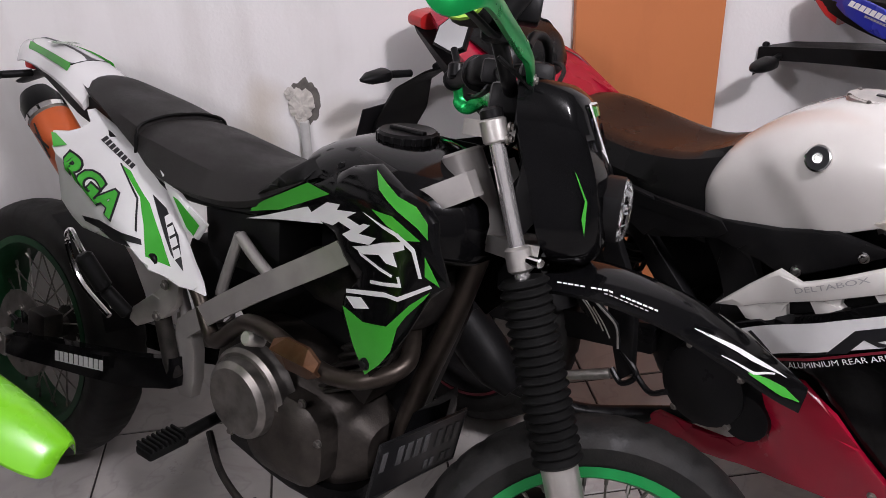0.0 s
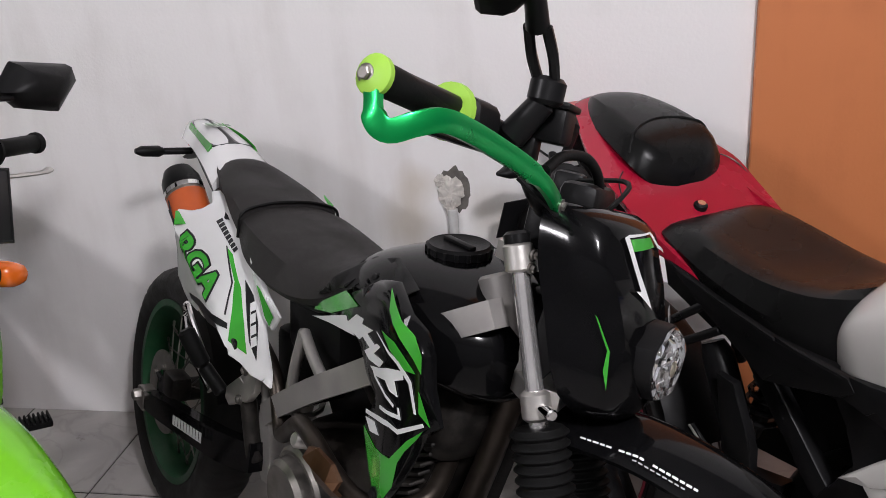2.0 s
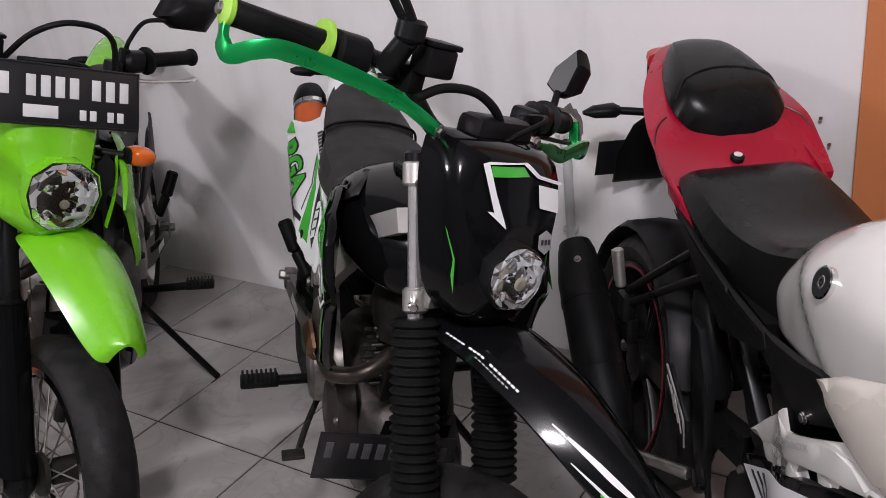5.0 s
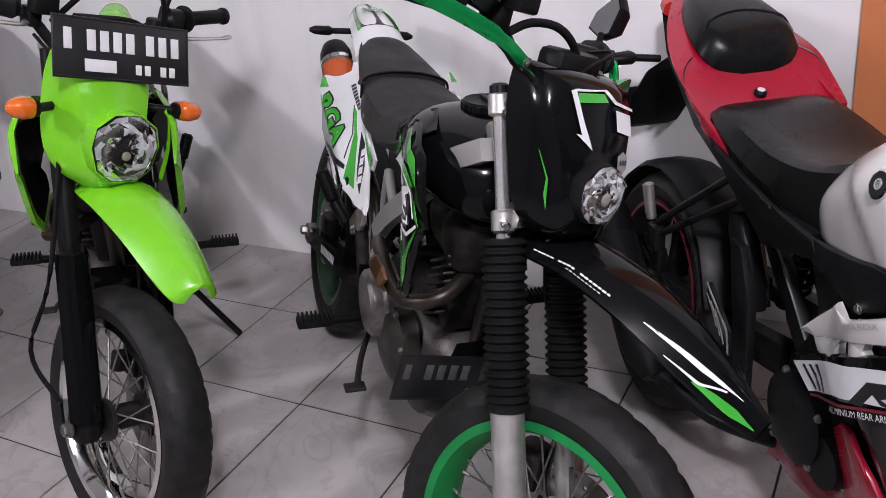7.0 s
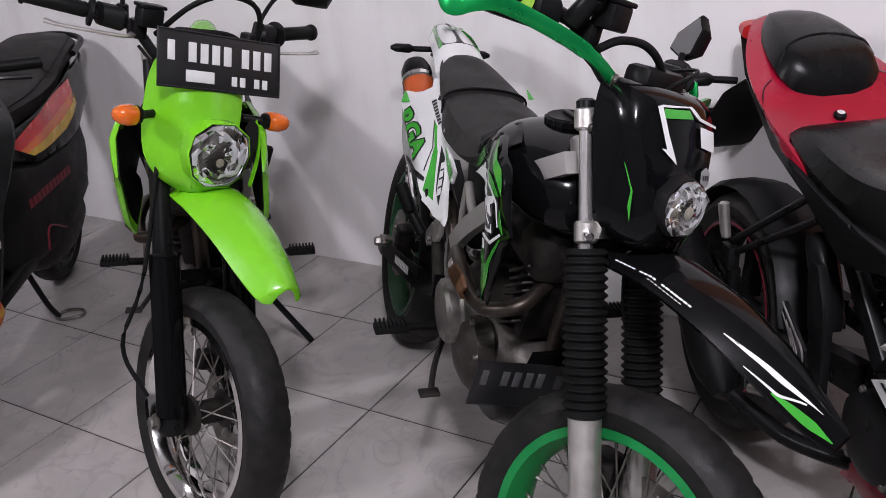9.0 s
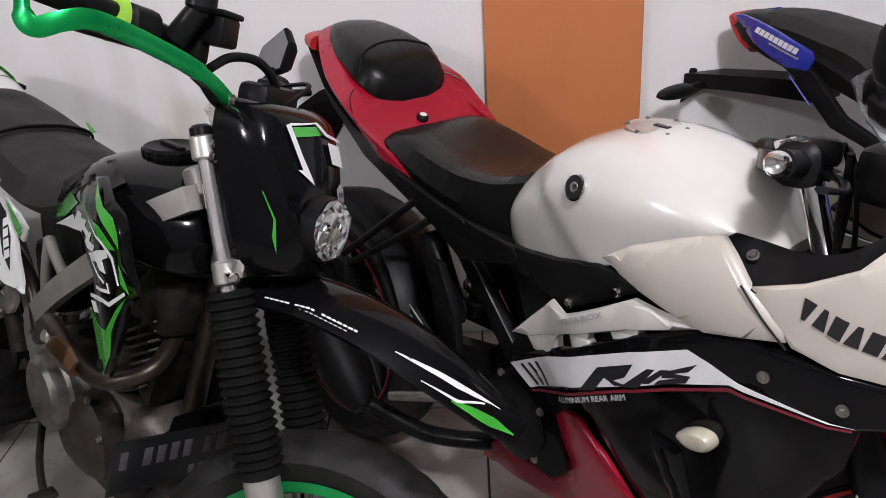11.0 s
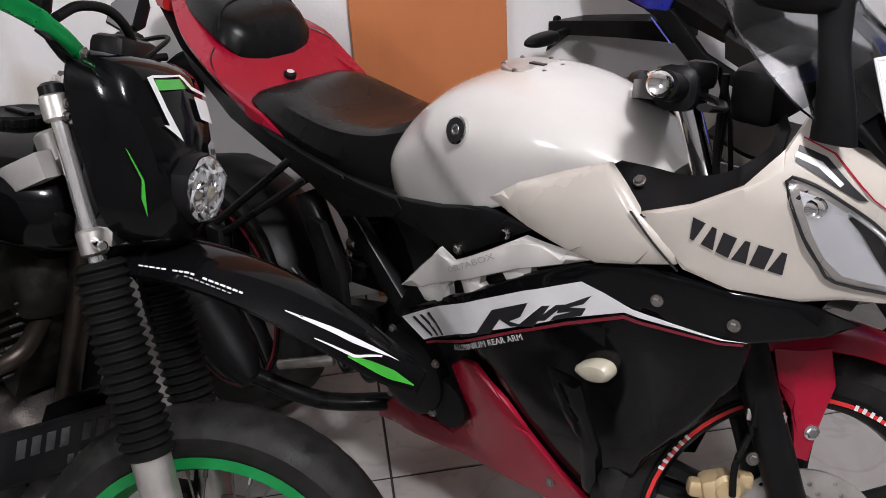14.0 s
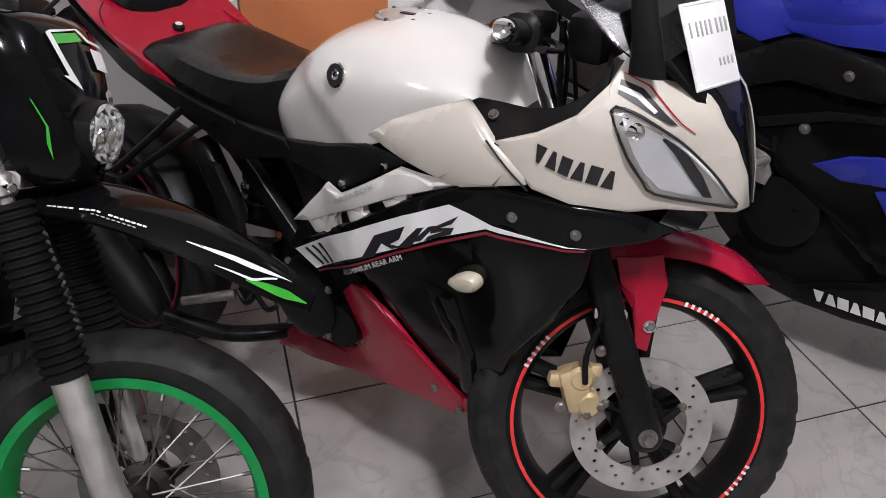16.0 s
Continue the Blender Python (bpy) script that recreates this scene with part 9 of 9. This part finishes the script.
    part("stitching", tube([(0.13, -0.14, 0.835), (0.10, -0.07, 0.864), (0.09, 0, 0.873), (0.10, 0.07, 0.864), (0.13, 0.14, 0.835)], 0.003, 6), M_SOFT, seat)
    part("stitching", tube([(-0.2, 0.115, 0.905), (0.05, 0.135, 0.872), (0.3, 0.125, 0.820), (0.5, 0.08, 0.795)], 0.0025, 6), M_SOFT, seat)
    # tail body sides with a striped flash
    body_y = lambda x, z: -float(np.interp(x, (-0.4, -0.2, 0.1, 0.4, 0.6), (0.08, 0.15, 0.18, 0.165, 0.13))) + 0.25 * max(0, 0.6 - z)
    sd = both("tail_body", lambda: panel([(-0.40, 0.83), (-0.25, 0.835), (0.05, 0.825), (0.30, 0.775), (0.55, 0.745), (0.66, 0.72), (0.60, 0.66), (0.45, 0.615), (0.20, 0.60), (0.0, 0.62), (-0.20, 0.68), (-0.38, 0.77)], body_y, 0.006, 0.01, 0.04), M_GLOSS, b, "glossy black side panel with striped sticker")
    for mat_, lo, hi, lift in ((M_ORED, 0.0, 0.45, 0.0016), (M_AMBER, 0.45, 0.72, 0.002), (M_YELLOW, 0.72, 1.0, 0.0024)):
        def band(lo=lo, hi=hi, lift=lift):
            top = [(0.60, 0.712), (0.40, 0.765), (0.256, 0.795), (0.10, 0.812)]
            bot = [(0.47, 0.645), (0.34, 0.645), (0.19, 0.655), (0.03, 0.705)]
            a = [(p[0] + (q[0] - p[0]) * lo, p[1] + (q[1] - p[1]) * lo) for p, q in zip(top, bot)]
            c_ = [(p[0] + (q[0] - p[0]) * hi, p[1] + (q[1] - p[1]) * hi) for p, q in zip(top, bot)]
            return decal(a + c_[::-1], body_y, lift)
        both("sticker", band, mat_, sd)
    # under-seat body with dark red lettering bars
    lower_y = lambda x, z: -float(np.interp(x, (-0.1, 0.2, 0.6, 0.8), (0.16, 0.175, 0.15, 0.12)))
    lb = both("lower_body", lambda: panel([(-0.06, 0.60), (0.0, 0.61), (0.20, 0.60), (0.45, 0.61), (0.66, 0.66), (0.76, 0.62), (0.82, 0.50), (0.80, 0.38), (0.70, 0.32), (0.45, 0.30), (0.22, 0.33), (0.0, 0.37), (-0.05, 0.48)], lower_y, 0.008, 0.02, 0.045), M_BLACK, b, "black lower body panel")
    both("sticker", lambda: on_surface(blocks(11, 0.36, 0.032, 0.25, 0.1), (0.22, 0.50), (0.36, 0.0), lower_y, 0.002), M_MAROON, lb, "dark red lettering bars")
    both("trim", lambda: tube([(0.34, -0.17, 0.34), (0.48, -0.165, 0.40), (0.52, -0.165, 0.33)], 0.004, 6), M_MAROON, lb)
    part("core", loft([oval((x, 0, z), w, h, n=18, power=3) for x, z, w, h in ((-0.34, 0.80, 0.06, 0.03), (-0.1, 0.70, 0.12, 0.11), (0.2, 0.58, 0.14, 0.2), (0.5, 0.52, 0.12, 0.22), (0.72, 0.50, 0.09, 0.2), (0.9, 0.62, 0.06, 0.2), (0.95, 0.75, 0.05, 0.15))], True, 2), M_BLACK, b, "black inner body")
    part("floorboard", box((0.78, 0, 0.33), (0.40, 0.30, 0.05), 0.015), M_BLACK, b, "black footboard")
    part("engine", loft([oval((x, 0.03, z), w, h, n=18, power=3) for x, z, w, h in ((-0.05, 0.27, 0.09, 0.06), (0.15, 0.28, 0.12, 0.10), (0.40, 0.30, 0.12, 0.10), (0.50, 0.32, 0.06, 0.06))], True, 2), M_DARK, b, "dark engine casing")
    part("rear_hugger", loft([[(r * math.cos(a), y, 0.265 + r * math.sin(a)) for r, y in ((0.28, -0.06), (0.30, 0), (0.28, 0.06), (0.292, 0))] for a in np.radians((30, 80, 120, 165))], True, 3), M_BLACK, b)
    part("grab_rail", tube([(-0.10, -0.15, 0.86), (-0.32, -0.12, 0.875), (-0.40, 0, 0.88), (-0.32, 0.12, 0.875), (-0.10, 0.15, 0.86)], 0.011, 10), M_SATIN, b, "black grab rail")
    ss = part("side_stand", tube([(0.52, 0.08, 0.24), (0.46, 0.10, 0.10), (0.40, 0.108, 0.020)], 0.010, 10), M_SATIN, b, "black side stand, folded out")
    part("stand_foot", tube([(0.40, 0.10, 0.016), (0.37, 0.13, 0.026), (0.39, 0.19, 0.036), (0.43, 0.20, 0.036), (0.44, 0.14, 0.026)], 0.006, 8, True), M_STEEL, ss, "bent wire stand foot")


build_scooter(scooter)

# ---- floor tiles, one by one ----
T = 0.40


def tile_mesh(s):
    bm = bmesh.new()
    g = s / 2 - 0.0026
    rings = [[bm.verts.new((x * (g - i), y * (g - i), z)) for x, y in ((-1, -1), (1, -1), (1, 1), (-1, 1))] for i, z in ((0, -0.006), (0, -0.0012), (0.0012, 0))]
    for u, v in zip(rings, rings[1:]):
        for k in range(4):
            bm.faces.new((u[k], u[(k + 1) % 4], v[(k + 1) % 4], v[k]))
    bm.faces.new(rings[-1])
    me = bpy.data.meshes.new("tile")
    bm.to_mesh(me)
    bm.free()
    me.materials.append(M_TILE)
    return me


TILE = tile_mesh(T)
for i in range(-9, 12):
    for j in range(-11, 2):
        x, y = (i + 0.5) * T, (j + 0.5) * T
        if X0 - 0.1 < x < X1 + 0.1 and Y0 - 0.1 < y < Y1 + 0.15:
            ob = new("tile", TILE)
            ob.location = (x, y, random.uniform(-0.0006, 0.0002))
            ob.rotation_euler = (random.uniform(-0.0015, 0.0015), random.uniform(-0.0015, 0.0015), 0)
            ob.parent = floor
